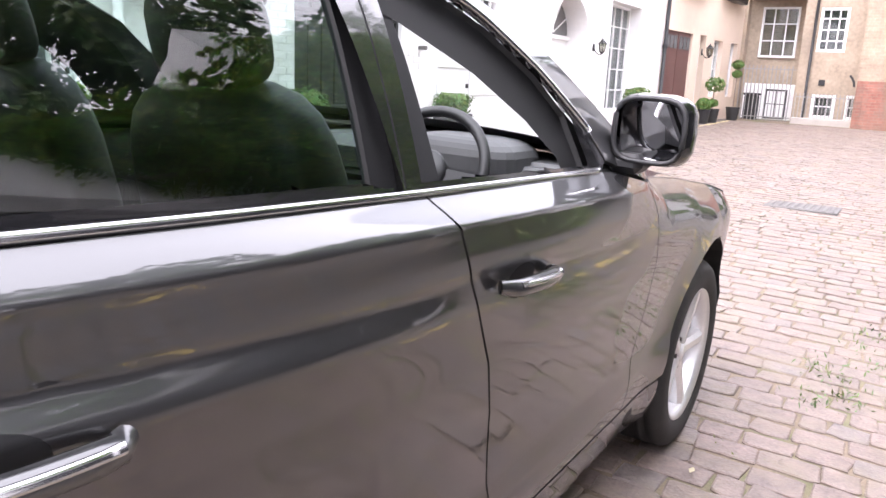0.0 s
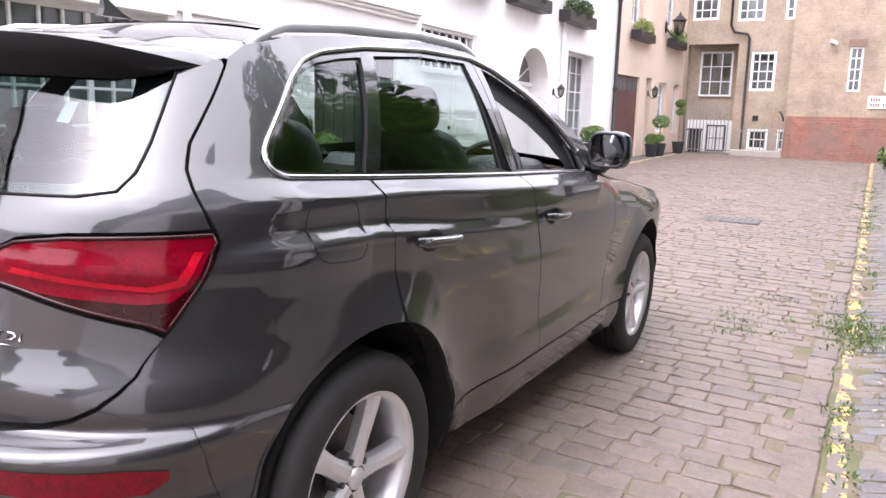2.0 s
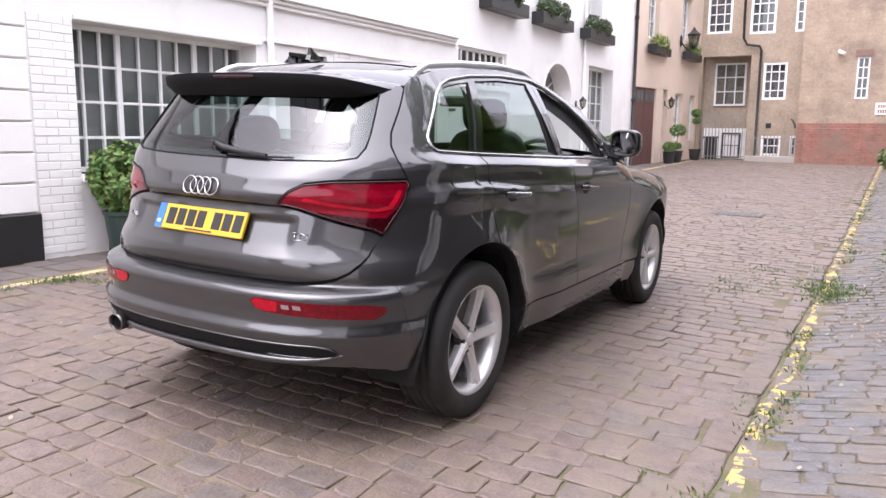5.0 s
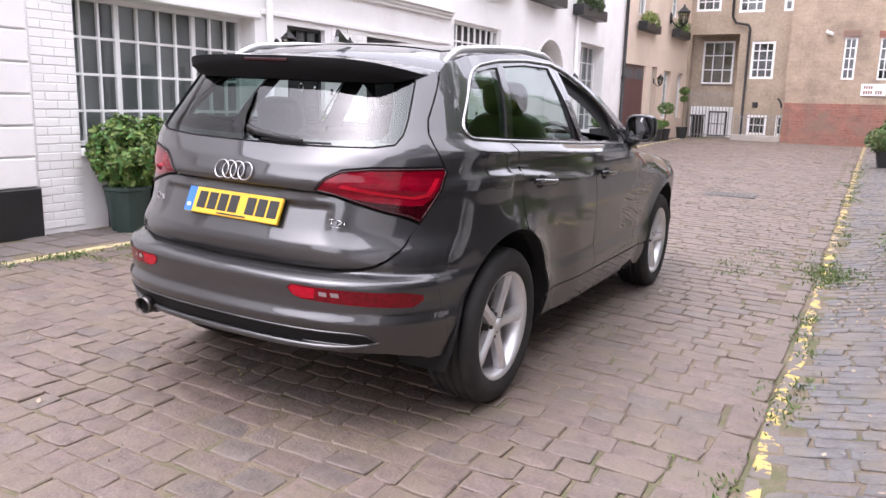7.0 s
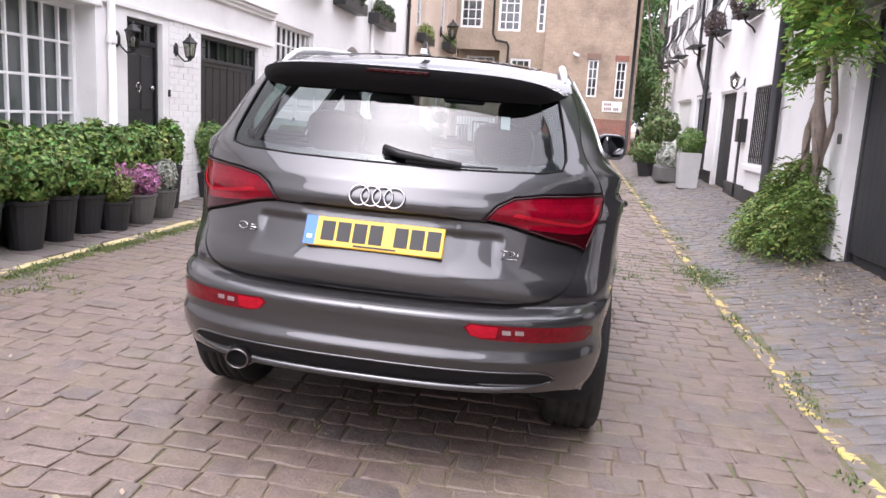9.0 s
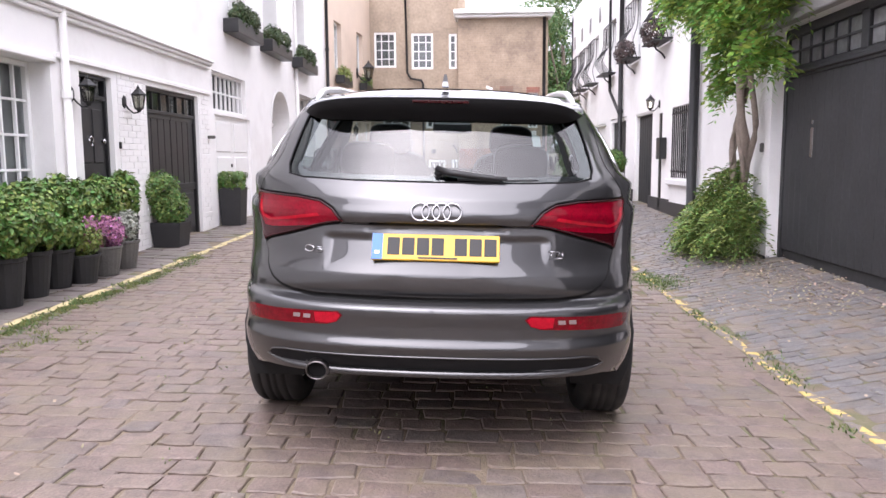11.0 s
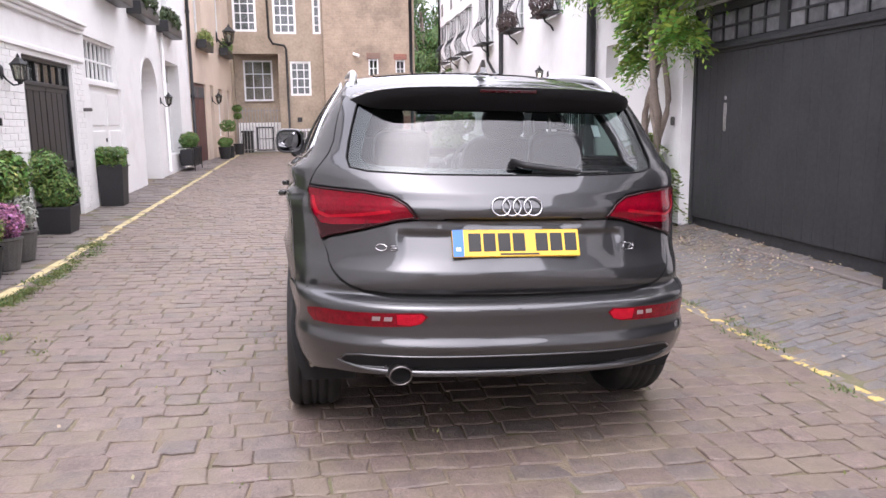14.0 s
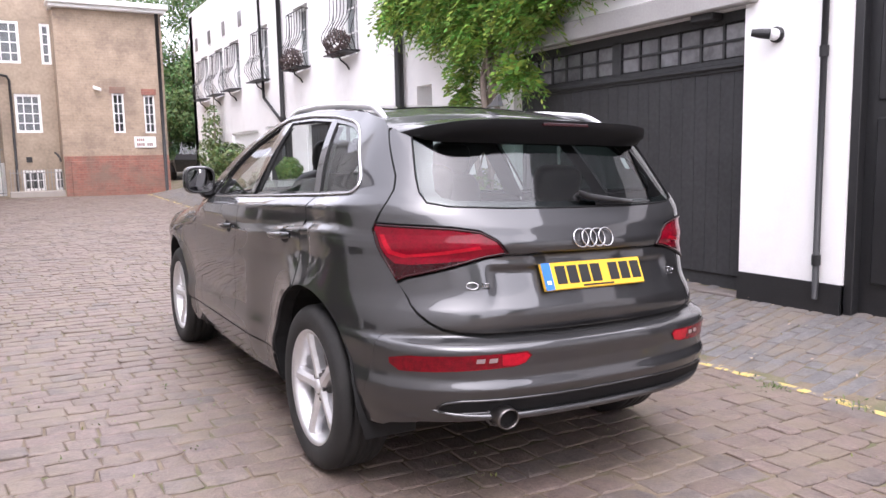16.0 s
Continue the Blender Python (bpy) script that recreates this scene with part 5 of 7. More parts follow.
roof_east = tagged(link("roof_east", mesh("slates", v, f), SLATEROOF), "unseen steep grey slate block added over the garages for reflections", "roof", kind="structure")
s = Shape().box(4.22, -14, 3.2, 9.0, -0.8, 7.1).box(3.82, -0.79, 3.1, 9.0, 4.75, 3.3)
tagged(s.make("roof_east_top", CONCRETE), "unseen block added behind the slates, and the flat garage roof", "roof", kind="structure")
s = Shape()
s.box(-9.0, -14, 5.0, -4.0, 8.2, 5.16)
s.box(-9.0, 8.2, 7.3, -4.0, 18.0, 7.45)
s.box(-9.0, 18, 7.3, -4.0, 25.0, 7.45)
tagged(Shape().box(-9.0, 8.2, 4.9, -4.52, 8.6, 7.29).make("wall_west_gable", WHITEPAINT), "white side wall standing above the lower roof", "wall", kind="structure")
tagged(s.make("roof_west", CONCRETE), "flat roofs of the left houses", "roof", kind="structure")
s = Shape()
for y0, y1, x, zc in ((4.75, 22.0, RX, 0.27), (0.19, 1.1, 3.32, 0.30), (4.32, 4.75, 3.32, 0.2)):
    n = 12
    pts = [(y0 + (y1 - y0) * i / n) for i in range(n + 1)]
    for a, b in zip(pts, pts[1:]):
        g = ground_z(x, (a + b) / 2)
        if any(o[0] < (a + b) / 2 < o[1] and o[2] < 0.2 for o in R_OPEN) and x == RX:
            continue
        s.box(x - 0.02, a, g - 0.3, x + 0.05, b, g + (0.22 if zc > 0.21 else 0.02))
tagged(s.make("plinth", BLACKPAINT), "black painted wall base", "plinth", kind="structure")


# ---- windows and doors ----
def window(name, axis, at, u0, u1, z0, z1, cols, rows, label, mat=WHITEWOOD, bar=0.022, frame=0.05, depth=0.08, back=CURTAIN, heavy=(), into=None, pane_glass=True):
    """Sash or casement window: frame, bars, glass and the sheet behind, a curtain or a dark room's shade. into: +1 or
    -1, which way is indoors.
    """
    sg = into if into is not None else (-1 if axis == "x" and at < 0 else 1)

    def b(shape, ua, ub, za, zb, d0, d1):
        if axis == "x":
            shape.box(at + sg * d0, ua, za, at + sg * d1, ub, zb, 0.004)
        else:
            shape.box(ua, at + sg * d0, za, ub, at + sg * d1, zb, 0.004)

    w = thing(name, label, "window")
    w["kind"] = "structure"
    f = Shape()
    b(f, u0, u0 + frame, z0, z1, 0, depth), b(f, u1 - frame, u1, z0, z1, 0, depth)
    b(f, u0 + frame, u1 - frame, z1 - frame, z1, 0, depth), b(f, u0 + frame, u1 - frame, z0, z0 + frame, 0, depth)
    part("window_frame", f, mat, w)
    cl = cols if isinstance(cols, (list, tuple)) else [u0 + (u1 - u0) * i / cols for i in range(1, cols)]
    rl = rows if isinstance(rows, (list, tuple)) else [z0 + (z1 - z0) * i / rows for i in range(1, rows)]
    for u in cl:
        k = bar * (2.2 if any(abs(u - h) < 0.01 for h in heavy) else 1)
        part("glazing_bar", (lambda q: (b(q, u - k / 2, u + k / 2, z0 + frame, z1 - frame, 0.012, depth * 0.6), q)[1])(Shape()), mat, w)
    for z in rl:
        part("glazing_bar", (lambda q: (b(q, u0 + frame, u1 - frame, z - bar / 2, z + bar / 2, 0.016, depth * 0.55), q)[1])(Shape()), mat, w)
    g = Shape()
    b(g, u0 + frame, u1 - frame, z0 + frame, z1 - frame, depth * 0.62, depth * 0.66)
    if pane_glass:
        part("pane", g, WINDOWGLASS, w)
    c = Shape()
    b(c, u0 - 0.02, u1 + 0.02, z0 - 0.02, z1 + 0.02, depth + 0.10, depth + 0.12)
    part("backing_sheet", c, back, w)
    return w


big = window("window_1", "x", LX - 0.22, 1.33, 3.62, 0.86, 2.25, [1.56, 1.76, 1.96, 2.2, 2.46, 2.68, 2.92, 3.16, 3.39], [1.19, 1.53, 1.87], "wide white casement window of small panes with grey net behind", heavy=(1.96, 2.92), bar=0.026)
s = Shape().box(LX - 0.25, 1.33, 0.78, LX + 0.05, 3.62, 0.86, 0.012)
tagged(s.make("window_sill", WHITEWOOD), "white window sill", "sill", kind="structure")

# mouldings of house A
s = Shape()
s.box(LX, 3.70, 2.30, LX + 0.035, 8.15, 2.36, 0.01)
s.box(LX, -14, 2.70, LX + 0.05, 8.15, 2.75, 0.01)
s.box(LX, -14, 2.75, LX + 0.085, 8.15, 2.80, 0.015)
s.box(LX, -14, 2.80, LX + 0.12, 8.15, 2.84, 0.01)
s.box(LX, 1.33, 2.25, LX + 0.03, 3.70, 2.30, 0.008)
tagged(s.make("trim_cornice", WHITEPAINT), "white moulded cornice and band", "trim", kind="structure")


def drainpipe(name, pts, r, mat, label, brackets=()):
    d = thing(name, label, "drainpipe")
    part("pipe", Shape().tube(pts, r, 10), mat, d, smooth=True)
    for p in brackets:
        part("collar", Shape().tube([(p[0], p[1], p[2] - 0.04), (p[0], p[1], p[2] + 0.04)], r * 1.35, 10), mat, d)
    return d


drainpipe("drainpipe", [(LX + 0.06, 3.80, 0.3), (LX + 0.06, 3.80, 4.98)], 0.04, WHITEPAINT, "white painted drainpipe on the house front", [(LX + 0.06, 3.80, 1.95), (LX + 0.06, 3.8, 3.4)])
drainpipe("drainpipe", [(LX + 0.07, 17.9, 0.4), (LX + 0.07, 17.9, 7.4)], 0.045, IRON, "black drainpipe between the houses", [(LX + 0.07, 17.9, 2.2), (LX + 0.07, 17.9, 4.4)])
drainpipe("drainpipe", [(LX + 0.05, 14.1, 0.4), (LX + 0.05, 14.1, 7.4)], 0.035, WHITEPAINT, "white drainpipe beside the window")
drainpipe("drainpipe", [(3.285, 0.38, 0.25), (3.285, 0.38, 3.25)], 0.024, IRON, "black drainpipe on the white garage wall", [(3.285, 0.38, 2.1), (3.285, 0.38, 0.55)])
drainpipe("drainpipe", [(RX - 0.07, 13.1, 0.5), (RX - 0.07, 13.1, 5.8)], 0.05, IRON, "black drainpipe on the white house", [(RX - 0.07, 13.1, 2.3)])
drainpipe("drainpipe", [(RX - 0.07, 13.1, 2.2), (RX - 0.07, 14.4, 2.85), (RX - 0.07, 14.55, 5.8)], 0.035, IRON, "thin black branch pipe on the white house")
drainpipe("drainpipe", [(RX - 0.09, 7.45, 0.3), (RX - 0.09, 7.45, 5.6)], 0.07, IRON, "black drainpipe by the barred window")
drainpipe("drainpipe", [(-2.2, 23.4, 9.0), (-2.12, 23.4, 4.35), (-2.0, 23.4, 4.15), (-1.62, 23.4, 4.08), (-1.56, 23.4, 3.95), (-1.56, 23.4, 0.5)], 0.038, IRON, "cranked black drainpipe on the end house")
drainpipe("drainpipe", [(2.66, 22.75, 0.4), (2.66, 22.75, 6.1)], 0.055, IRON, "black drainpipe at the corner of the end house")

# rusticated pier, brick pier
quoin = thing("quoin_pier", "white rendered pier of large blocks with a black base", "pier")
for i in range(12):
    z0 = 0.535 + 0.265 * i
    part("block", Shape().box(LX - 0.02, 0.05, z0 + 0.006, LX + 0.035, 0.88, z0 + 0.259, 0.012), WHITEPAINT, quoin)
part("black_base", Shape().box(LX - 0.02, 0.0, 0.05, LX + 0.05, 0.90, 0.535, 0.01), BLACKPAINT, quoin, "black painted base")


def brick_patch(parent_name, label, y0, y1, z0, z1, face, mat):
    wallp = thing(parent_name, label, "brickwork")
    wallp["kind"] = "structure"
    L, H = 0.225, 0.0755
    meshes = {}
    z, row = z0, 0
    while z < z1 - 0.03:
        y = y0 - (L / 2 if row % 2 else 0)
        while y < y1 - 0.01:
            a, b = max(y, y0), min(y + L, y1)
            if b - a > 0.05:
                key = round(b - a, 3)
                if key not in meshes:
                    meshes[key] = []
                    for k in range(3):
                        q = Shape().box(-0.02, 0.004, 0.004, 0.006 + 0.002 * k, key - 0.004, H - 0.004, 0.004)
                        me = mesh("brick", q.v, q.f)
                        me.materials.append(mat)
                        meshes[key].append(me)
                ob = new("brick", random.choice(meshes[key]))
                ob.parent = wallp
                ob.location = (face, a, z)
            y += L
        z, row = z + H, row + 1
    return wallp


def hollow(name, label):
    d = thing(name, label, "door")
    d["kind"] = "structure"
    return d


# black front door with a transom light
door = hollow("door_1", "black panelled front door with a transom light and brass letter plate")
x = LX - 0.09
fr = Shape()
fr.box(x - 0.05, 4.17, 0.1, x + 0.03, 4.215, 2.23, 0.006), fr.box(x - 0.05, 4.845, 0.1, x + 0.03, 4.89, 2.23, 0.006)
fr.box(x - 0.05, 4.215, 2.19, x + 0.03, 4.845, 2.23, 0.006), fr.box(x - 0.05, 4.215, 1.96, x + 0.03, 4.845, 2.01, 0.006)
part("door_frame", fr, BLACKPAINT, door)
leaf = part("door_leaf", Shape().box(x - 0.05, 4.22, 0.12, x, 4.84, 1.96, 0.004), BLACKPAINT, door)
for a, b, c, d in ((4.28, 4.50, 1.25, 1.86), (4.56, 4.78, 1.25, 1.86), (4.28, 4.50, 0.32, 0.86), (4.56, 4.78, 0.32, 0.86)):
    part("panel", Shape().box(x - 0.01, a, c, x + 0.012, b, d, 0.01), BLACKPAINT, leaf)
part("letter_plate", Shape().box(x - 0.005, 4.43, 1.0, x + 0.012, 4.68, 1.07, 0.004), CHROME, leaf, "metal letter plate")
part("knocker", Shape().tube([(x + 0.015, 4.50 + 0.04 * math.cos(t), 1.50 + 0.05 * math.sin(t)) for t in [2 * math.pi * k / 12 for k in range(13)]], 0.009, 6, False), CHROME, leaf, "metal knocker")
part("knob", Shape().lathe([(0.012, 0), (0.012, 0.02), (0.028, 0.035), (0.025, 0.055), (0.001, 0.06)], 14, Matrix.Translation((x, 4.74, 1.5)) @ Matrix.Rotation(radians(90), 4, "Y")), CHROME, leaf, smooth=True)
for k in range(3):
    part("transom_pane", Shape().box(x - 0.012, 4.235 + 0.2 * k, 2.03, x - 0.006, 4.41 + 0.2 * k, 2.18), WINDOWGLASS, door)
part("transom_backing", Shape().box(x - 0.06, 4.2, 1.98, x - 0.055, 4.86, 2.22), ROOMDARK, door)
for k in (1, 2):
    part("transom_bar", Shape().box(x - 0.02, 4.215 + 0.205 * k, 2.01, x + 0.015, 4.24 + 0.205 * k, 2.19), BLACKPAINT, door)

# black double garage doors
door = hollow("door_2", "black boarded double doors with a glazed top strip")
x = LX - 0.08
fr = Shape()
fr.box(x - 0.06, 5.82, 0.1, x + 0.03, 5.88, 2.24, 0.006), fr.box(x - 0.06, 7.60, 0.1, x + 0.03, 7.66, 2.24, 0.006)
fr.box(x - 0.06, 5.88, 2.19, x + 0.03, 7.60, 2.24, 0.006), fr.box(x - 0.06, 5.88, 1.90, x + 0.03, 7.60, 1.95, 0.006)
part("door_frame", fr, BLACKPAINT, door)
for k, (a, b) in enumerate(((5.885, 6.735), (6.745, 7.595))):
    leaf = part("door_leaf", Shape().box(x - 0.05, a, 0.2, x - 0.012, b, 1.9, 0.003), BLACKPAINT, door)
    n = 4
    for i in range(n):
        u = a + (b - a) * i / n
        part("board", Shape().box(x - 0.02, u + 0.006, 0.95, x + 0.004, u + (b - a) / n - 0.006, 1.86, 0.008), BLACKPAINT, leaf)
    part("rail", Shape().box(x - 0.02, a, 0.85, x + 0.014, b, 0.95, 0.006), BLACKPAINT, leaf)
    part("rail", Shape().box(x - 0.02, a, 1.84, x + 0.014, b, 1.9, 0.006), BLACKPAINT, leaf)
    part("lower_panel", Shape().box(x - 0.02, a + 0.06, 0.28, x + 0.004, b - 0.06, 0.8, 0.008), BLACKPAINT, leaf)
for k in range(6):
    a = 5.90 + 0.283 * k
    part("top_pane", Shape().box(x - 0.014, a, 1.96, x - 0.008, a + 0.255, 2.18), WINDOWGLASS, door)
    part("top_bar", Shape().box(x - 0.03, a + 0.257, 1.95, x + 0.01, a + 0.281, 2.19), BLACKPAINT, door)
part("pane_backing", Shape().box(x - 0.065, 5.86, 1.93, x - 0.06, 7.62, 2.22), ROOMDARK, door)


def lantern(name, m, label, glow=False, s=1.0):
    """A six-sided coach lamp on a scrolled bracket; the wall is at x = 0 and the lamp stands out to +x."""
    e = thing(name, label, "wall lamp", m, "coach lamps on the house front" if not glow else "")
    part("wall_plate", Shape().lathe([(0.001, 0.025), (0.05, 0.018), (0.06, 0.0)], 16, Matrix.Diagonal((1, 1, 1.6, 1)) @ Matrix.Rotation(radians(90), 4, "Y")), IRON, e)
    part("bracket", Shape().tube([(0, 0, 0), (0.06, 0, -0.09), (0.13, 0, -0.15), (0.19, 0, -0.14), (0.205, 0, -0.11)], 0.011, 8), IRON, e, smooth=True)
    mb = Matrix.Translation((0.205, 0, -0.11))
    part("lamp_base", Shape().lathe([(0.02, -0.03), (0.035, 0.0), (0.06, 0.012), (0.062, 0.025)], 6, mb), IRON, e)
    for k in range(6):
        t = 2 * math.pi * k / 6
        part("cage_bar", Shape().tube([mb @ Vector((0.06 * math.cos(t), 0.06 * math.sin(t), 0.02)), mb @ Vector((0.092 * math.cos(t), 0.092 * math.sin(t), 0.2))], 0.006, 5), IRON, e)
    part("lamp_glass", Shape().lathe([(0.056, 0.02), (0.088, 0.2)], 6, mb), LAMPGLASS, e)
    part("bulb", Shape().lathe([(0.012, 0.03), (0.014, 0.08), (0.024, 0.11), (0.02, 0.14), (0.001, 0.15)], 10, mb), BULB if glow else WHITEWOOD, e, smooth=True)
    part("lamp_top", Shape().lathe([(0.108, 0.195), (0.108, 0.205), (0.07, 0.235), (0.04, 0.27), (0.02, 0.28), (0.022, 0.295), (0.008, 0.315), (0.001, 0.33)], 6, mb), IRON, e)
    e.scale = (s, s, s)
    return e


lamp1 = lantern("coach_lamp", pose(LX, 3.98, 1.97), "black coach lamp on the white house front", s=0.9)
copy_thing(lamp1, pose(LX, 5.18, 1.98))
part("bell", Shape().box(LX, 5.0, 1.42, LX + 0.02, 5.04, 1.5, 0.005), IRON, thing("doorbell", "small dark doorbell beside the black door", "doorbell"))
part("alarm", Shape().box(LX, 8.0, 1.62, LX + 0.12, 8.06, 1.67, 0.01), LEADPOT, thing("wall_tap", "small grey wall fitting by the house edge", "wall fitting"))

# house B: grid window, panelled double door, arch, tall window, upper windows with boxes
window("window_2", "x", LX - 0.06, 8.32, 10.14, 2.08, 2.73, 8, 2, "dark strip window with white bars", back=ROOMDARK, bar=0.03, pane_glass=False)
door = hollow("door_3", "white panelled double garage doors")
x = LX - 0.05
for a, b in ((8.42, 9.37), (9.38, 10.33)):
    leaf = part("door_leaf", Shape().box(x - 0.05, a, 0.15, x, b, 2.03, 0.004), WHITEWOOD, door)
    for c, d in ((1.42, 1.92), (1.06, 1.34), (0.3, 0.96)):
        part("panel", Shape().box(x - 0.01, a + 0.12, c, x + 0.016, b - 0.12, d, 0.012), WHITEWOOD, leaf)
part("lock", Shape().box(x, 9.28, 1.16, x + 0.02, 9.34, 1.22, 0.004), IRON, door)
# arched doorway
s = Shape()
yc, r = (ARCH[0] + ARCH[1]) / 2, (ARCH[1] - ARCH[0]) / 2
arch_wall = bpy.data.objects["wall_west_b"]
n = 18
fan = Shape()
v = [(LX - 0.22, yc + r * math.cos(math.pi * k / n), 2.1 + 0.66 * math.sin(math.pi * k / n)) for k in range(n + 1)]
recess = thing("arched_fanlight", "arched fanlight with a white surround over the recessed door", "fanlight")
recess["kind"] = "structure"
surround = Shape()
for k in range(n):
    t0, t1 = math.pi * k / n, math.pi * (k + 1) / n
    q = []
    for t in (t0, t1):
        for rr, xx in ((1.0, LX + 0.002), (1.06, LX + 0.002), (1.06, LX + 0.02), (1.0, LX + 0.02)):
            q.append((xx, yc + r * rr * math.cos(t), 2.1 + 0.66 * rr * math.sin(t)))
    surround.add(q, [(3, 2, 6, 7), (2, 1, 5, 6), (0, 3, 7, 4)])
part("arch_moulding", surround, WHITEPAINT, recess)
spandrel, soffit = Shape(), Shape()
for k in range(n):
    (ya, za), (yb, zb) = [(yc + r * math.cos(t), 2.1 + 0.66 * math.sin(t)) for t in (math.pi * k / n, math.pi * (k + 1) / n)]
    spandrel.add([(LX, ya, za), (LX, yb, zb), (LX, yb, 2.765), (LX, ya, 2.765)], [(0, 1, 2, 3)])
    soffit.add([(LX, ya, za), (LX, yb, zb), (LX - 0.46, yb, zb), (LX - 0.46, ya, za)], [(0, 1, 2, 3)])
part("spandrel", spandrel, WHITEPAINT, recess)
part("arch_reveal", soffit, WHITEPAINT, recess, smooth=True)
gl = Shape().add([(LX - 0.40, yc + r * math.cos(math.pi * k / n), 2.1 + 0.66 * math.sin(math.pi * k / n)) for k in range(n + 1)], [list(range(n + 1))])
# opaque pane; the recess's shade is put into its grey
part("fan_pane", gl, material("shaded_fan_glass", (0.16, 0.16, 0.16), 0.2, vary=0.2, scale=3), recess, "dark fan-shaped glass")
for k in (3, 6, 9, 12, 15):
    t = math.pi * k / n
    part("fan_bar", Shape().tube([(LX - 0.39, yc + 0.2 * r * math.cos(t), 2.1 + 0.13 * math.sin(t)), (LX - 0.39, yc + r * math.cos(t), 2.1 + 0.66 * math.sin(t))], 0.014, 5), WHITEWOOD, recess)
part("transom", Shape().box(LX - 0.46, ARCH[0], 2.04, LX - 0.34, ARCH[1], 2.12, 0.01), WHITEPAINT, recess)
door = hollow("door_4", "white panelled front door in the arched recess")
leaf = part("door_leaf", Shape().box(LX - 0.46, ARCH[0], 0.2, LX - 0.40, ARCH[1], 2.04, 0.004), WHITEWOOD, door)
for c, d in ((1.3, 1.9), (0.4, 1.15)):
    for a in (ARCH[0] + 0.15, ARCH[0] + 0.82):
        part("panel", Shape().box(LX - 0.41, a, c, LX - 0.38, a + 0.52, d, 0.01), WHITEWOOD, leaf)
e = lantern("coach_lamp", pose(LX, 13.75, 1.95), "black coach lamp beside the arched doorway", s=0.85)
window("window_3", "x", LX - 0.25, 14.55, 16.3, 0.75, 2.88, 4, 5, "tall white sash window set back in the wall", back=CURTAIN)
for i, (a, b) in enumerate(((9.3, 10.3), (11.5, 12.6), (14.2, 15.3))):
    window("window_%d" % (4 + i), "x", LX - 0.3, a, b, 3.7, 5.4, 2, 4, "white upper sash window over a planted box", back=LACE)

# house C
door = hollow("door_5", "dark brown garage door with a row of small panes on top")
rot = math.atan(C_SLOPE)
for k in range(2):
    a = 18.15 + 0.8 * k
    q = Shape().box(-0.1, 0.0, 0.3, -0.05, 0.79, 2.6, 0.004, Matrix.Translation((cx(a), a, 0)) @ Matrix.Rotation(-rot, 4, "Z"))
    leaf = part("door_leaf", q, BROWNDOOR, door)
    for j in range(3):
        part("door_pane", Shape().box(-0.045, 0.08 + 0.23 * j, 2.2, -0.04, 0.27 + 0.23 * j, 2.5, 0, Matrix.Translation((cx(a), a, 0)) @ Matrix.Rotation(-rot, 4, "Z")), ROOMDARK, leaf, "dark small pane")
door = hollow("door_6", "narrow white glazed door in the cream house")
part("door_leaf", Shape().box(cx(20.2) - 0.15, 20.25, 0.3, cx(20.2) - 0.1, 20.7, 2.62), WHITEWOOD, door)
part("door_pane", Shape().box(cx(20.2) - 0.099, 20.32, 1.2, cx(20.2) - 0.09, 20.62, 2.5), ROOMDARK, door)
for i, (a, b, c, d, cl, rw) in enumerate(((21.3, 22.0, 1.08, 2.55, 2, 4), (22.65, 23.2, 1.08, 2.55, 2, 4), (18.9, 19.7, 4.0, 5.4, 2, 3), (21.6, 22.4, 4.2, 5.5, 2, 3))):
    window("window_%d" % (7 + i), "x", cx(a) - 0.05, a, b, c, d, cl, rw, "white small-paned window in the cream house", back=LACE)
lantern("coach_lamp", pose(cx(20.45), 20.45, 2.2), "black lamp on the cream house", s=1.0)
big_lamp = lantern("bracket_lantern", pose(cx(21.55), 21.55, 4.15), "tall black bracket lantern on the cream house", s=1.9)

# end house windows
for i, (o, cl, rw) in enumerate(zip(FAR_OPEN[1:7], (3, 3, 3, 1, 3, 2), (4, 4, 4, 4, 2, 2))):
    window("window_%d" % (11 + i), "y", 23.52, *o, cl, rw, "white small-paned window in the buff end house", back=LACE, frame=0.075, bar=0.032, into=1)
window("window_17", "y", 24.22, -3.1, -2.1, 2.25, 3.66, 3, 3, "white casement window at the back of the alcove", back=CURTAIN, into=1, frame=0.06, bar=0.035)
for i, o in enumerate(FARB_OPEN):
    window("window_%d" % (18 + i), "y", 22.88, *o, 2, 4, "narrow white window under a red brick lintel", back=LACE, into=1, frame=0.05, bar=0.03)
    tagged(Shape().box(o[0] - 0.06, 22.83, o[3] + 0.01, o[1] + 0.06, 22.86, o[3] + 0.2).make("trim_lintel", REDBRICK), "red brick lintel", "lintel", kind="structure")
tagged(Shape().box(-0.28, 22.80, 0.2, 2.79, 22.85, 1.66, 0.01).make("trim_red_brick_base", REDBRICK), "red brick base of the end house", "wall base", kind="structure")
tagged(Shape().box(-0.1, 22.74, 0.2, 2.79, 22.80, 1.5, 0.01).make("trim_red_brick_panel", REDBRICK), "raised red brick panel", "wall base", kind="structure")
sign = thing("street_sign", "white street name sign with illegible dark red lettering", "sign")
part("board", Shape().box(1.77, 22.815, 1.90, 2.42, 22.835, 2.25, 0.005), WHITEWOOD, sign)
for z0, z1, a, b in ((2.10, 2.19, 1.84, 2.2), (1.95, 2.05, 1.84, 2.36)):
    n = int((b - a) / 0.062)
    for i in range(n):
        if i != 4:
            part("lettering_bar", Shape().box(a + 0.062 * i, 22.81, z0, a + 0.062 * i + 0.042, 22.816, z1), REDBRICK, sign)
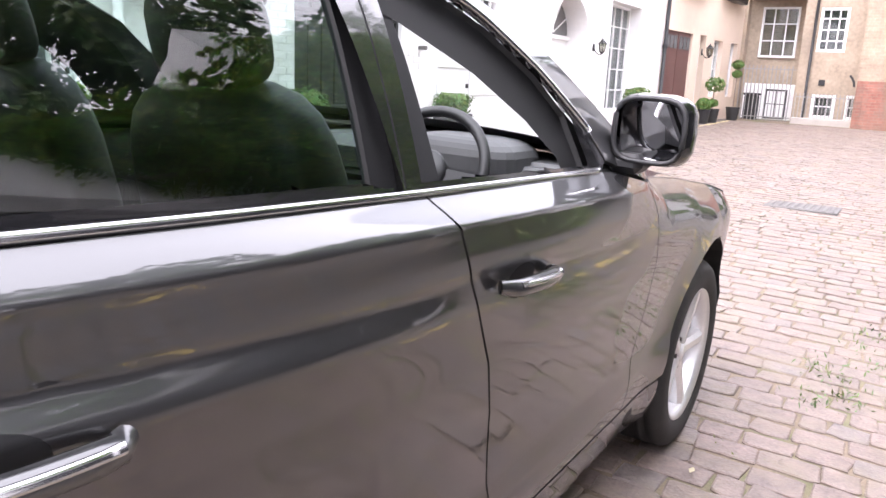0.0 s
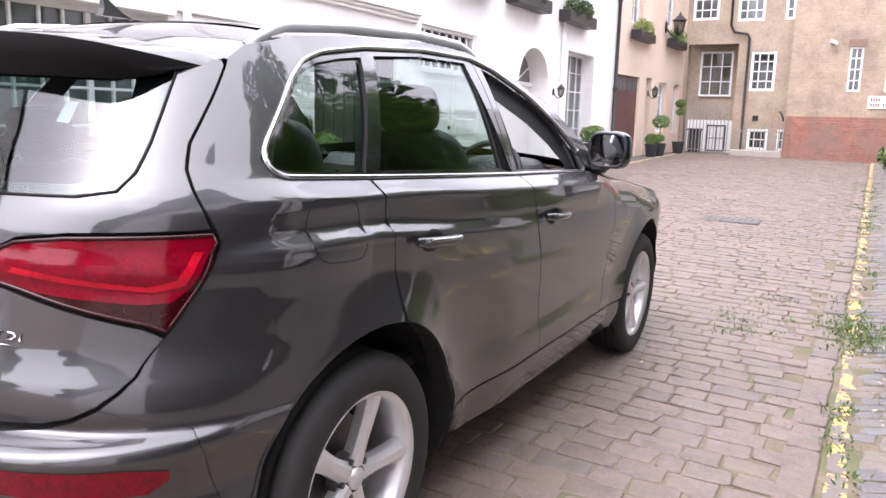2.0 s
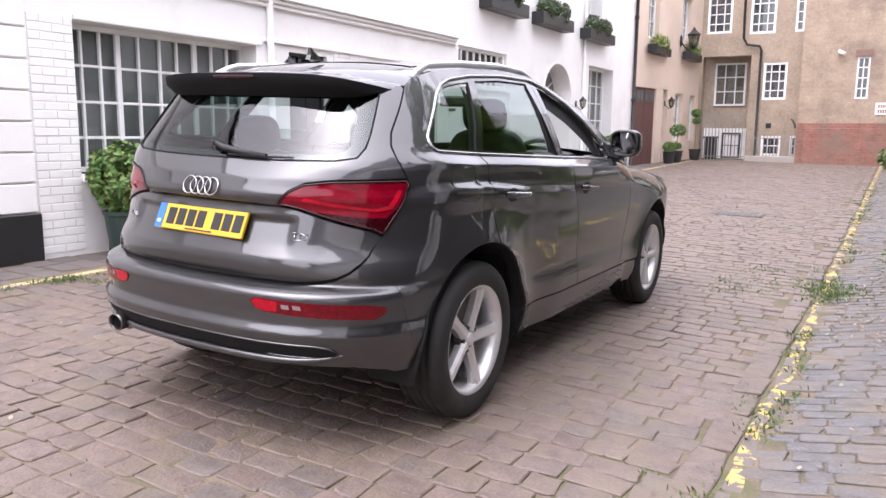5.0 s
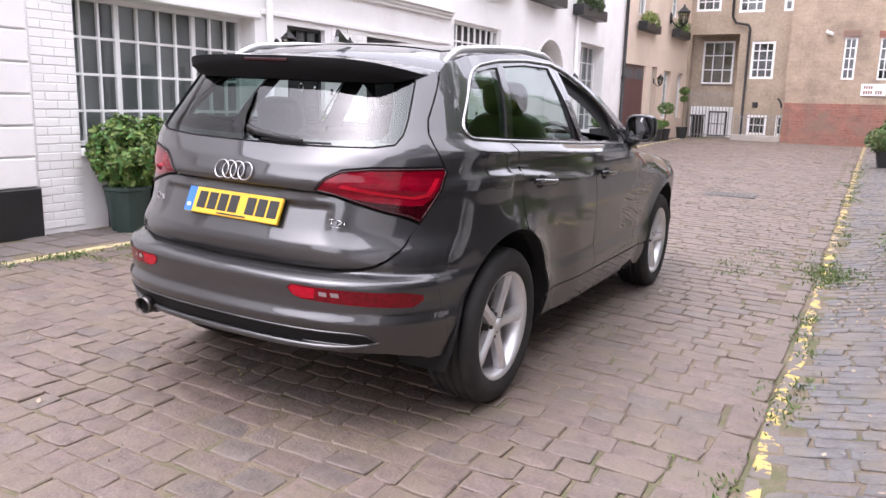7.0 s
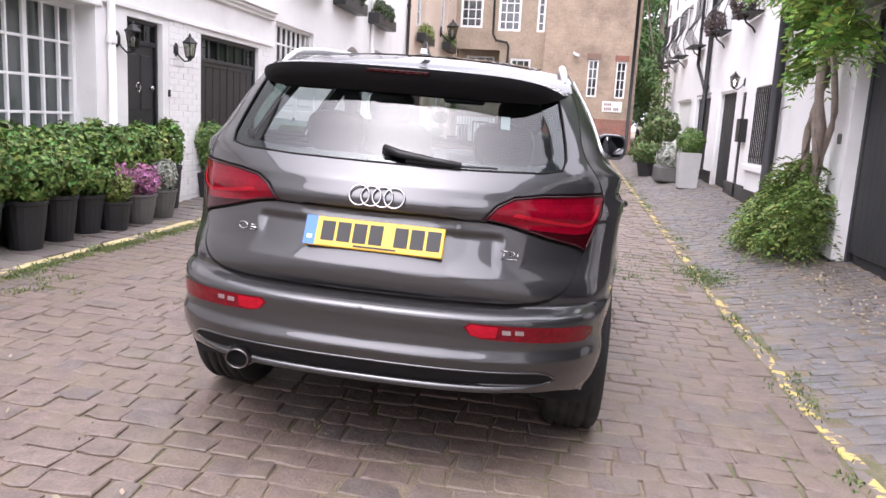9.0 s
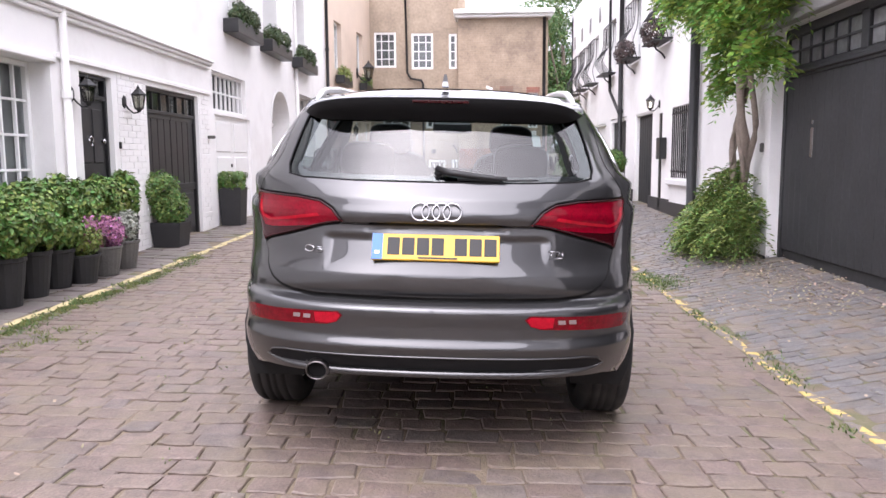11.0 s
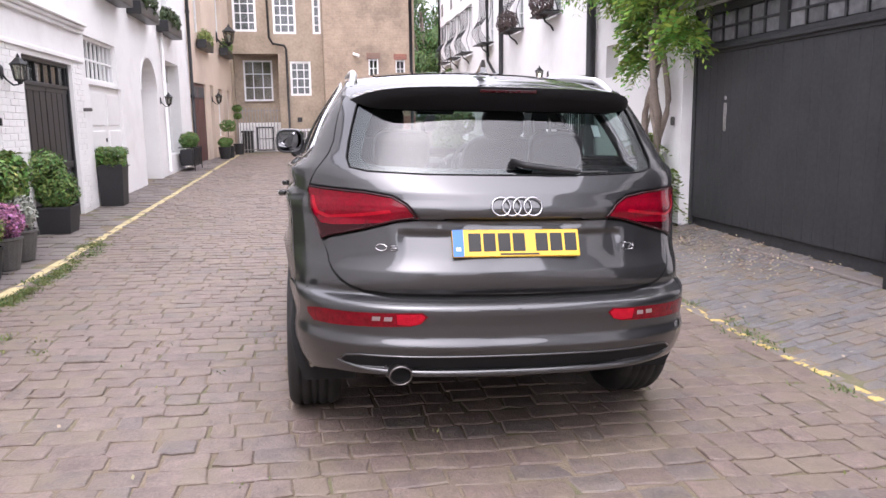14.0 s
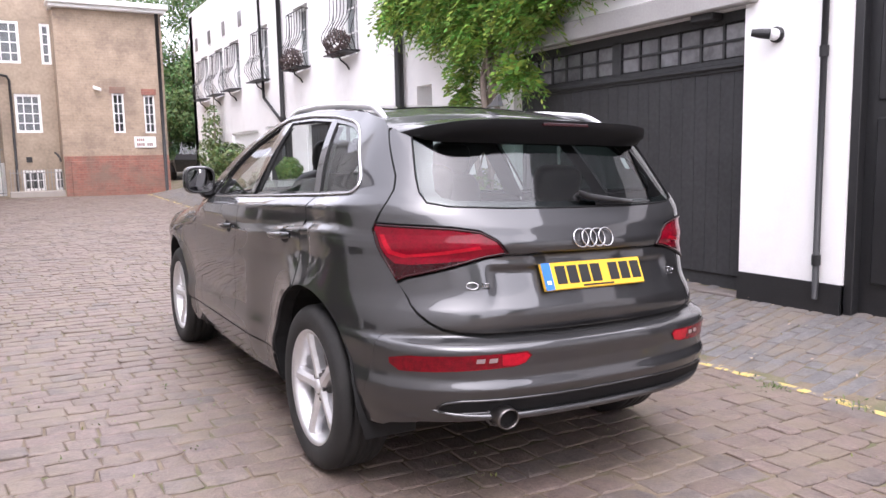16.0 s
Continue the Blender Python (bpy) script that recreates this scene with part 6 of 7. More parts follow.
# area railings at the end house
def railing(name, x0, x1, y, z0, z1, step, label, bars=0.012, mat=IRON):
    e = thing(name, label, "railing")
    for z in (z0 + 0.12, z1 - 0.1):
        part("rail", Shape().box(x0, y - 0.012, z - 0.012, x1, y + 0.012, z + 0.012), mat, e)
    n = int((x1 - x0) / step)
    for i in range(n + 1):
        part("bar", Shape().tube([(x0 + step * i, y, z0), (x0 + step * i, y, z1)], bars, 6), mat, e)
    return e


GREYIRON = material("grey_painted_iron", (0.28, 0.27, 0.26), 0.5, vary=0.15)
railing("area_gate", -3.34, -1.88, 23.45, 0.45, 2.0, 0.105, "tall grey iron gate across the alcove", 0.014, GREYIRON)
railing("area_railing", -1.75, -0.05, 23.1, 0.45, 1.28, 0.1, "low grey iron railing before the basement windows", 0.012, GREYIRON)
tagged(Shape().box(-1.8, 22.95, 0.2, -0.05, 23.25, 0.62, 0.02).make("trim_area_kerb", STONE), "stone kerb under the railing", "kerb", kind="structure")
bin_ = thing("wheelie_bin", "black bin standing behind the gate", "bin")
part("bin_body", Shape().box(-3.2, 23.6, 0.45, -2.85, 24.0, 1.15, 0.03), TERRA, bin_)
part("bin_lid", Shape().box(-3.23, 23.57, 1.15, -2.82, 24.03, 1.22, 0.02), TERRA, bin_)
tagged(window("window_20", "y", 24.2, -2.75, -2.15, 0.5, 1.35, 2, 2, "small dark window low in the alcove", back=ROOMDARK, into=1, mat=BLACKPAINT), kind="structure")
part("vent", Shape().box(-1.28, 23.47, 1.5, -1.12, 23.5, 1.66, 0.004), BLACKPAINT, thing("air_brick", "square black air vent in the end house wall", "vent"))
cam_ = thing("security_camera", "small white security camera on the brick wall", "camera")
part("housing", Shape().tube([(0.7, 22.8, 3.75), (0.86, 22.62, 3.68)], 0.05, 10), WHITEWOOD, cam_)
part("bracket", Shape().tube([(0.7, 22.86, 3.8), (0.72, 22.78, 3.75)], 0.025, 8), WHITEWOOD, cam_)
sl = thing("wall_spike", "curved black hose hook on the end house", "hook")
part("hook", Shape().tube([(-0.5, 23.2, 1.78), (-0.44, 23.1, 1.72), (-0.38, 23.05, 1.62), (-0.36, 23.05, 1.5)], 0.03, 6), BLACKPAINT, sl)

# right: big garage door
gd = thing("garage_door", "wide dark grey boarded garage door with two rows of small panes", "garage door")
x = 3.46
part("door_slab", Shape().box(x + 0.02, 1.1, 0.1, x + 0.06, 4.32, 2.56), DARKDOOR, gd)
n = 22
for i in range(n):
    a = 1.16 + (4.26 - 1.16) * i / n
    part("board", Shape().box(x - 0.004, a + 0.0012, 0.3, x + 0.02, a + (4.26 - 1.16) / n - 0.0012, 2.06, 0.003), DARKDOOR, gd)
for a, b, c, d in ((1.10, 1.16, 0.1, 2.56), (4.26, 4.32, 0.1, 2.56), (1.10, 4.32, 2.06, 2.17), (1.10, 4.32, 2.47, 2.56), (2.66, 2.78, 2.15, 2.5)):
    part("frame_member", Shape().box(x - 0.02, a, c, x + 0.021, b, d, 0.005), DARKDOOR, gd)
part("weather_bar", Shape().box(x - 0.05, 1.12, 2.09, x - 0.015, 4.30, 2.13, 0.008), DARKDOOR, gd)
PANEGREY = material("dusty_pane_and_niche_shade", (0.12, 0.12, 0.125), 0.3, vary=0.5, scale=3.5, fine=14, random_tint=0.35, hue_tint=0.0, coat=0.4)
for half in ((1.17, 2.66), (2.78, 4.26)):
    for i in range(6):
        w = (half[1] - half[0]) / 6
        for j in range(2):
            part("small_pane", Shape().box(x + 0.008, half[0] + w * i + 0.016, 2.185 + 0.145 * j, x + 0.016, half[0] + w * (i + 1) - 0.016, 2.31 + 0.145 * j), PANEGREY, gd)
        part("pane_bar", Shape().box(x - 0.008, half[0] + w * i - 0.012, 2.17, x + 0.018, half[0] + w * i + 0.012, 2.47), DARKDOOR, gd)
    part("pane_bar", Shape().box(x - 0.010, half[0], 2.31, x + 0.018, half[1], 2.33), DARKDOOR, gd)
part("handle_plate", Shape().box(x - 0.012, 3.61, 1.26, x - 0.004, 3.67, 1.55, 0.003), CHROME, gd, "long metal pull plate")
part("lock", Shape().box(x - 0.012, 3.62, 1.58, x - 0.004, 3.66, 1.62, 0.003), CHROME, gd)
part("opener_box", Shape().box(x - 0.16, 1.42, 2.50, x - 0.02, 1.66, 2.60, 0.01), DARKDOOR, gd, "small dark box under the beam")
tagged(Shape().box(3.22, 0.98, 2.56, 3.5, 4.75, 2.76, 0.012).make("trim_garage_beam", CONCRETE), "grey concrete beam over the garage", "beam", kind="structure")
tagged(Shape().box(3.28, 1.1, ground_z(3.3, 2.5) - 0.12, 3.48, 4.32, ground_z(3.3, 2.7) + 0.012, 0.01).make("trim_garage_threshold", PAVING), "concrete garage threshold", "threshold", kind="structure")
gd2 = thing("garage_door", "black panelled garage door", "garage door")
part("door_slab", Shape().box(3.42, -3.2, 0.1, 3.5, 0.19, 2.7), BLACKPAINT, gd2)
for a, b in ((-3.2, -2.1), (-2.08, -0.98), (-0.96, 0.13)):
    part("panel", Shape().box(3.395, a + 0.1, 0.4, 3.425, b - 0.1, 1.6, 0.01), BLACKPAINT, gd2)
    part("panel", Shape().box(3.395, a + 0.1, 1.72, 3.425, b - 0.1, 2.55, 0.01), BLACKPAINT, gd2)
for z in (1.32, 1.48):
    part("lock", Shape().box(3.38, -0.12, z, 3.4, -0.09, z + 0.03), CHROME, gd2)
part("jamb", Shape().box(3.34, 0.12, 0.1, 3.5, 0.19, 2.7, 0.005), BLACKPAINT, gd2)
wl_ = thing("wall_spotlight", "black wall spotlight with a white collar on the garage wall", "wall lamp")
mw = Matrix.Translation((3.32, 0.80, 2.28)) @ Matrix.Rotation(radians(-90), 4, "Y")
part("rose", Shape().lathe([(0.062, 0.0), (0.062, 0.02), (0.052, 0.03), (0.001, 0.03)], 20, mw), IRON, wl_)
part("collar", Shape().lathe([(0.046, 0.03), (0.043, 0.08), (0.001, 0.09)], 20, mw), WHITEWOOD, wl_)
part("snout", Shape().tube([(3.235, 0.80, 2.28), (3.19, 0.86, 2.29), (3.15, 0.91, 2.30)], [0.040, 0.037, 0.026], 14), IRON, wl_)
part("junction", Shape().box(3.30, 4.48, 1.32, 3.325, 4.56, 1.42, 0.01), LEADPOT, thing("wall_box", "small grey box on the white pilaster", "junction box"))

# white house: barred window, doors, lamp, post box, balconies
window("window_21", "x", RX + 0.1, 7.72, 8.95, 0.93, 2.1, 3, 3, "dark window behind upright iron bars", back=ROOMDARK, mat=WHITEWOOD, into=1)
bars = thing("window_bars", "black iron security bars on the window", "window bars")
for i in range(11):
    part("bar", Shape().tube([(RX - 0.01, 7.78 + 0.111 * i, 0.95), (RX - 0.01, 7.78 + 0.111 * i, 2.08)], 0.011, 6), IRON, bars)
for z in (1.05, 1.98):
    part("cross_bar", Shape().box(RX - 0.02, 7.74, z - 0.015, RX + 0.0, 8.93, z + 0.015), IRON, bars)
tagged(Shape().box(RX - 0.07, 7.6, 0.83, RX + 0.08, 9.1, 0.92, 0.01).make("window_sill_b", WHITEWOOD), "white window sill", "sill", kind="structure")
for i, (a, b, lab) in enumerate(((10.35, 11.85, "dark grey boarded door in the white house"), (12.75, 14.6, "dark garage door in the white house"), (15.2, 17.6, "white garage door in the white house"))):
    d = hollow("door_%d" % (7 + i), lab)
    mt = DARKDOOR if i < 2 else WHITEWOOD
    leaf = part("door_leaf", Shape().box(RX + 0.10, a, 0.1, RX + 0.15, b, 2.16), mt, d)
    n = 8
    for k in range(n):
        part("board", Shape().box(RX + 0.085, a + (b - a) * k / n + 0.005, 0.3, RX + 0.105, a + (b - a) * (k + 1) / n - 0.005, 2.1, 0.005), mt, leaf)
    part("door_frame", Shape().box(RX + 0.02, a, 0.1, RX + 0.1, a + 0.06, 2.16).box(RX + 0.02, b - 0.06, 0.1, RX + 0.1, b, 2.16).box(RX + 0.02, a + 0.06, 2.1, RX + 0.1, b - 0.06, 2.16), WHITEWOOD, d)
lantern("coach_lamp", pose(RX, 9.85, 2.22, 0, 0, 180), "lit black coach lamp on the white house", True, 0.8)
part("box", Shape().box(RX - 0.12, 9.28, 1.25, RX, 9.55, 1.62, 0.012), BLACKPAINT, thing("post_box", "black post box on the white wall", "post box"))
part("side_panel", Shape().box(RX - 0.02, 9.62, 0.35, RX + 0.02, 9.75, 2.05, 0.005), BLACKPAINT, thing("door_jamb", "narrow black upright beside the door", "jamb"))


def balcony(m, label):
    e = thing("balcony", label, "balcony", m, "bellied iron balconies")
    w = 0.48

    def belly(t):
        return -0.13 - 0.19 * math.exp(-(((t - 0.27) / 0.2) ** 2))

    for i in range(7):
        y = -w + 2 * w * i / 6
        part("bar", Shape().tube([(belly(t), y, 1.12 * t) for t in [k / 14 for k in range(15)]], 0.0085, 5, True), IRON, e)
    for s_ in (-1, 1):
        part("side_bar", Shape().tube([(belly(t) * 0.5, s_ * w, 1.12 * t) for t in [j / 10 for j in range(11)]], 0.0085, 5), IRON, e)
    for t in (0.0, 1.0):
        x_ = belly(t)
        part("rail", Shape().tube([(0, -w, 1.12 * t), (x_, -w, 1.12 * t), (x_, w, 1.12 * t), (0, w, 1.12 * t)], 0.011, 6), IRON, e)
    part("floor_plate", Shape().box(-0.3, -w, -0.02, 0, w, 0.0), IRON, e)
    part("bracket", Shape().tube([(-0.2, 0, -0.02), (-0.16, 0, -0.12), (-0.05, 0, -0.2), (0, 0, -0.28)], 0.016, 6), IRON, e)
    return e


for i, y in enumerate(R_BALC):
    balcony(pose(RX, y, 3.25), "black bellied iron balcony on the white house")
    window("window_%d" % (22 + i), "x", RX + 0.12, y - 0.42, y + 0.42, 3.2, 4.5, 2, 3, "white French window behind an iron balcony", back=CURTAIN, into=1)
# small upper niches: the shade inside is a flat dark square
for i, y in enumerate((16.3, 17.9, 19.5, 21.1)):
    w = thing("window_%d" % (30 + i), "small square upper niche, its shade put in as a dark square", "window")
    w["kind"] = "structure"
    part("window_frame", Shape().box(RX - 0.01, y - 0.22, 4.72, RX + 0.02, y + 0.22, 5.2, 0.005), WHITEPAINT, w)
    part("pane", Shape().box(RX - 0.014, y - 0.17, 4.77, RX - 0.009, y + 0.17, 5.15), PANEGREY, w)

tagged(Shape().box(-3.36, 24.24, 0.25, -1.87, 24.29, 1.5, 0.0).make("wall_north_alcove_low", WHITEPAINT), "white painted low wall behind the railings", "wall", kind="structure")


# ---- planting ----
def leaves(center, radii, count, size, rng, shell_=0.55, flat=0.0, shape="ellipsoid", droop=0.0, long=1.7):
    """Leaf blades scattered through a rounded or boxy clump; returns verts, faces."""
    v, f = [], []
    lump = [(rng.uniform(-1, 1), rng.uniform(-1, 1), rng.uniform(-1, 1), rng.uniform(0.3, 0.6)) for _ in range(9)]
    tries = 0
    while len(f) < count and tries < count * 6:
        tries += 1
        d = Vector((rng.gauss(0, 1), rng.gauss(0, 1), rng.gauss(0, 1))).normalized()
        r = rng.uniform(shell_, 1.0) ** 0.6
        if shape == "box":
            k = max(abs(d.x), abs(d.y), abs(d.z))
            d = d / k * (0.9 + 0.1 * rng.random())
        wob = 1 + 0.16 * noise.noise(d * 2.3 + Vector(center)) + 0.07 * noise.noise(d * 6.1 + Vector(center))
        p = Vector((d.x * radii[0], d.y * radii[1], d.z * radii[2])) * r * wob
        if noise.noise((p + Vector(center)) * 7.0) < -0.28:
            continue
        n = (d + Vector((rng.gauss(0, 0.6), rng.gauss(0, 0.6), rng.gauss(0, 0.6) + 0.3))).normalized()
        t = n.cross(Vector((rng.gauss(0, 1), rng.gauss(0, 1), rng.gauss(0, 1) - droop))).normalized()
        b = n.cross(t)
        s = size * rng.uniform(0.6, 1.35)
        c = Vector(center) + p
        k = len(v)
        v += [c - t * s * long / 2, c + b * s / 2 + n * s * 0.12, c + t * s * long / 2, c - b * s / 2 + n * s * 0.12]
        f.append((k, k + 1, k + 2, k + 3))
    return v, f


def clump(name, blobs, mat, parent, rng, label=""):
    s = Shape()
    for args in blobs:
        s.add(*leaves(*args[:4], rng, **(args[4] if len(args) > 4 else {})))
    return part(name, s, mat, parent, label)


def round_pot(e, x, y, r, h, mat, z=None):
    z = ground_z(x, y) if z is None else z
    m = Matrix.Translation((x, y, z))
    part("pot", Shape().lathe([(r * 0.74, 0.0), (r * 0.9, h * 0.5), (r, h * 0.9), (r * 1.06, h * 0.92), (r * 1.06, h), (r * 0.94, h), (r * 0.9, h * 0.86), (0.001, h * 0.86)], 20, m), mat, e, smooth=False)
    return z + h


def square_pot(e, x, y, w, h, mat):
    z = ground_z(x, y)
    v = []
    for k, zz in ((0.84, 0.0), (1.0, h)):
        v += [(x + sx * w * k / 2, y + sy * w * k / 2, z + zz) for sx, sy in ((-1, -1), (1, -1), (1, 1), (-1, 1))]
    s = Shape().add(v, [(3, 2, 1, 0), (0, 1, 5, 4), (1, 2, 6, 5), (2, 3, 7, 6), (3, 0, 4, 7)])
    for sx, sy, lx, ly in ((0, -1, 1, 0.06), (0, 1, 1, 0.06), (-1, 0, 0.06, 1), (1, 0, 0.06, 1)):
        s.box(x + sx * w * 0.47 - lx * w / 2, y + sy * w * 0.47 - ly * w / 2, z + h - 0.03, x + sx * w * 0.47 + lx * w / 2, y + sy * w * 0.47 + ly * w / 2, z + h + 0.01, 0.004)
    part("planter_box", s, mat, e)
    part("soil", Shape().box(x - w * 0.42, y - w * 0.42, z + h - 0.06, x + w * 0.42, y + w * 0.42, z + h - 0.02), SOIL, e)
    return z + h


rng = random.Random(7)
# darker copy of the box leaves, with the shade put into the colour
BOXDARK = leafmat("shaded_box_leaves", (0.045, 0.075, 0.022))
DENSE = {"shell_": 0.5}


def potted(name, label, x, y, r, h, potmat, bush, leafmat_, size=0.035, count=1500, up=0.0, square=False, shape="ellipsoid"):
    e = thing(name, label, "potted plant")
    z = square_pot(e, x, y, r * 2, h, potmat) if square else round_pot(e, x, y, r, h, potmat)
    clump("foliage", [((x, y, z + up + bush[2] * 0.8), bush, count, size, {"shell_": 0.45, "shape": shape})], leafmat_, e, rng)
    part("stems", Shape().tube([(x, y, z - 0.05), (x + 0.02, y, z + up + bush[2])], 0.012, 6), BARK, e)
    return e


# along the left houses
potted("potted_box", "bushy box plant in a dark green tub by the wide window", -3.67, 1.55, 0.2, 0.42, GREENPOT, (0.30, 0.30, 0.36), BOXLEAF, 0.034, 2600)
for i, (x, y, r, h, sz, n) in enumerate(((-3.62, 2.05, 0.17, 0.40, 0.27, 2000), (-3.66, 2.50, 0.17, 0.40, 0.27, 2000), (-3.70, 2.95, 0.17, 0.36, 0.26, 1700), (-3.72, 0.98, 0.17, 0.38, 0.2, 900))):
    if i < 3:
        potted("potted_shrub", "round green shrub in a black pot on the pavement", x, y, r, h, TERRA, (sz, sz, sz * 1.05), LAURELLEAF, 0.031, int(n * 1.7))
hedge = thing("hedge", "dense dark green hedge in troughs along the house front", "hedge")
for i in range(6):
    y = 1.75 + 0.5 * i
    part("trough", Shape().box(-3.95, y - 0.22, ground_z(-3.9, y), -3.78, y + 0.22, ground_z(-3.9, y) + 0.4, 0.01), TERRA, hedge)
clump("foliage", [((-3.82, 1.6 + 0.42 * i, 0.84 + 0.03 * math.sin(i * 2.1)), (0.24, 0.30, 0.29), 2900, 0.031, {"shell_": 0.4}) for i in range(7)], LAURELLEAF, hedge, rng)
potted("potted_heather", "pale purple heather spilling over a dark pot", -3.58, 3.22, 0.16, 0.28, TERRA, (0.20, 0.20, 0.20), YELLOWLEAF, 0.022, 1500)
potted("potted_heather", "purple heather in a weathered lead planter", -3.60, 3.70, 0.17, 0.30, LEADPOT, (0.22, 0.22, 0.18), HEATHER, 0.02, 1900)
potted("potted_silver_shrub", "silver-leaved shrub in a weathered grey planter", -3.62, 4.15, 0.17, 0.30, LEADPOT, (0.19, 0.19, 0.20), SILVERLEAF, 0.024, 1700)
clump("flowers", [((-3.58, 3.22, 0.66), (0.18, 0.18, 0.11), 380, 0.02)], HEATHER, bpy.data.objects["potted_heather"], rng)
potted("potted_shrub", "yellow-green shrub in a tall dark pot", -3.84, 4.30, 0.16, 0.46, TERRA, (0.23, 0.23, 0.27), YELLOWLEAF, 0.04, 1300)
potted("potted_shrub", "upright green shrub in a tall dark pot", -3.86, 4.75, 0.15, 0.5, TERRA, (0.18, 0.2, 0.30), LAURELLEAF, 0.04, 1400)
top = potted("topiary_box", "two clipped box balls in a square black planter", -3.80, 5.92, 0.2, 0.31, TERRA, (0.26, 0.26, 0.25), BOXLEAF, 0.024, 3000, square=True)
clump("foliage", [((-3.93, 5.90, 0.90), (0.27, 0.28, 0.25), 2800, 0.024)], BOXLEAF, top, rng)
potted("topiary_box", "square-clipped box in a tall square black planter", -3.82, 8.62, 0.19, 0.62, TERRA, (0.23, 0.23, 0.15), BOXLEAF, 0.026, 2600, square=True, shape="box")
ws = thing("wire_planter", "clipped box balls in a black wirework planter", "potted plant")
z = ground_z(-3.8, 15.9)
for k in range(9):
    part("wire", Shape().tube([(-3.62, 15.3 + 0.14 * k, z + 0.1), (-3.58, 15.3 + 0.14 * k, z + 0.55)], 0.008, 5), IRON, ws)
part("wire_rim", Shape().tube([(-3.95, 15.25, z + 0.55), (-3.58, 15.25, z + 0.55), (-3.58, 16.5, z + 0.55), (-3.95, 16.5, z + 0.55)], 0.012, 6), IRON, ws)
part("liner", Shape().box(-3.93, 15.3, z + 0.12, -3.63, 16.45, z + 0.5, 0.02), TERRA, ws)
for y in (15.3, 16.45):
    part("leg", Shape().tube([(-3.6, y, z), (-3.6, y, z + 0.55)], 0.012, 6), IRON, ws)
clump("foliage", [((-3.78, 15.55 + 0.33 * k, z + 0.72), (0.2, 0.2, 0.2), 900, 0.03) for k in range(3)], BOXLEAF, ws, rng)


def standard_tree(x, y, label, tiers):
    e = thing("topiary_tree", label, "potted plant")
    z = round_pot(e, x, y, 0.18, 0.36, TERRA)
    part("trunk", Shape().tube([(x, y, z - 0.05), (x, y, z + tiers[-1][0])], [0.018, 0.012], 6), BARK, e)
    for h, r in tiers:
        clump("crown", [((x, y, z + h), (r, r, r * 0.8), 700, 0.034)], BOXLEAF, e, rng)
    return e


standard_tree(-3.35, 20.6, "tiered clipped tree in a dark pot by the cream house", ((0.15, 0.13), (0.62, 0.25)))
standard_tree(-3.4, 19.9, "small clipped bush in a dark pot by the cream house", ((0.12, 0.2), (0.14, 0.18)))
standard_tree(-3.2, 22.3, "clipped standard tree by the cream house window", ((0.9, 0.13), (1.15, 0.16)))


def window_box(y0, y1, z, x, label, leaf, n=1600):
    e = thing("window_box", label, "window box", None, "planted window boxes")
    part("trough", Shape().box(x, y0, z, x + 0.26, y1, z + 0.24, 0.012), BLACKPAINT, e)
    mid, half = (y0 + y1) / 2, (y1 - y0) / 2
    clump("foliage", [((x + 0.15, mid + half * k, z + 0.34), (0.19, half * 0.42, 0.25), n // 2, 0.034, {"shell_": 0.35}) for k in (-0.45, 0.36)], leaf, e, rng)


for a, b in ((9.0, 10.55), (11.2, 12.85), (13.85, 15.6)):
    window_box(a, b, 3.42, LX, "black window box with two clipped box balls on the white house", BOXDARK, 2600)
window_box(18.75, 20.35, 3.55, cx(19.4), "dark window box with trailing plants on the cream house", YELLOWLEAF, 1100)
window_box(21.6, 23.1, 3.6, cx(22.2), "dark window box on the cream house", LAURELLEAF, 1000)

# right side
potted("topiary_ball", "clipped box ball in a tall pale square planter", 3.02, 11.6, 0.2, 0.66, SILVERPOT, (0.27, 0.27, 0.27), BOXLEAF, 0.026, 3000, square=True)
potted("potted_shrub", "spreading green shrub in a black pot by the road edge", 2.55, 14.7, 0.2, 0.32, TERRA, (0.42, 0.42, 0.28), WEED, 0.05, 1800)
bench = thing("stone_trough", "weathered grey stone trough with grasses", "trough")
g = ground_z(2.85, 13.2)
part("trough", Shape().box(2.6, 12.7, g, 3.05, 13.6, g + 0.32, 0.03), LEADPOT, bench)
clump("foliage", [((2.85, 13.1, g + 0.5), (0.25, 0.5, 0.3), 900, 0.045, {"long": 3.0})], SILVERLEAF, bench, rng)
tall = thing("tall_shrub", "tall loose green shrub beside the white house", "shrub")
g = ground_z(2.9, 15.8)
part("trunk", Shape().tube([(2.95, 15.8, g), (2.92, 15.8, g + 0.7), (2.88, 15.85, g + 1.3)], [0.04, 0.03, 0.015], 7), BARK, tall)
clump("crown", [((2.95, 15.8, g + 1.05), (0.45, 0.6, 0.42), 1500, 0.06), ((2.8, 16.6, g + 0.6), (0.4, 0.7, 0.45), 1300, 0.06), ((2.75, 15.3, g + 0.35), (0.35, 0.4, 0.3), 900, 0.05)], WEED, tall, rng)
sap = thing("climbing_sapling", "thin sapling against the white house", "shrub")
g = ground_z(3.3, 18.8)
part("trunk", Shape().tube([(3.2, 18.6, g), (3.25, 18.5, g + 1.3), (3.3, 18.6, g + 2.2), (3.25, 18.4, g + 3.0)], [0.035, 0.03, 0.02, 0.008], 6), BARK, sap)
clump("crown", [((3.2, 18.5, g + 1.7), (0.25, 0.5, 0.8), 500, 0.06), ((3.1, 18.7, g + 1.1), (0.3, 0.5, 0.5), 500, 0.06)], WEED, sap, rng)

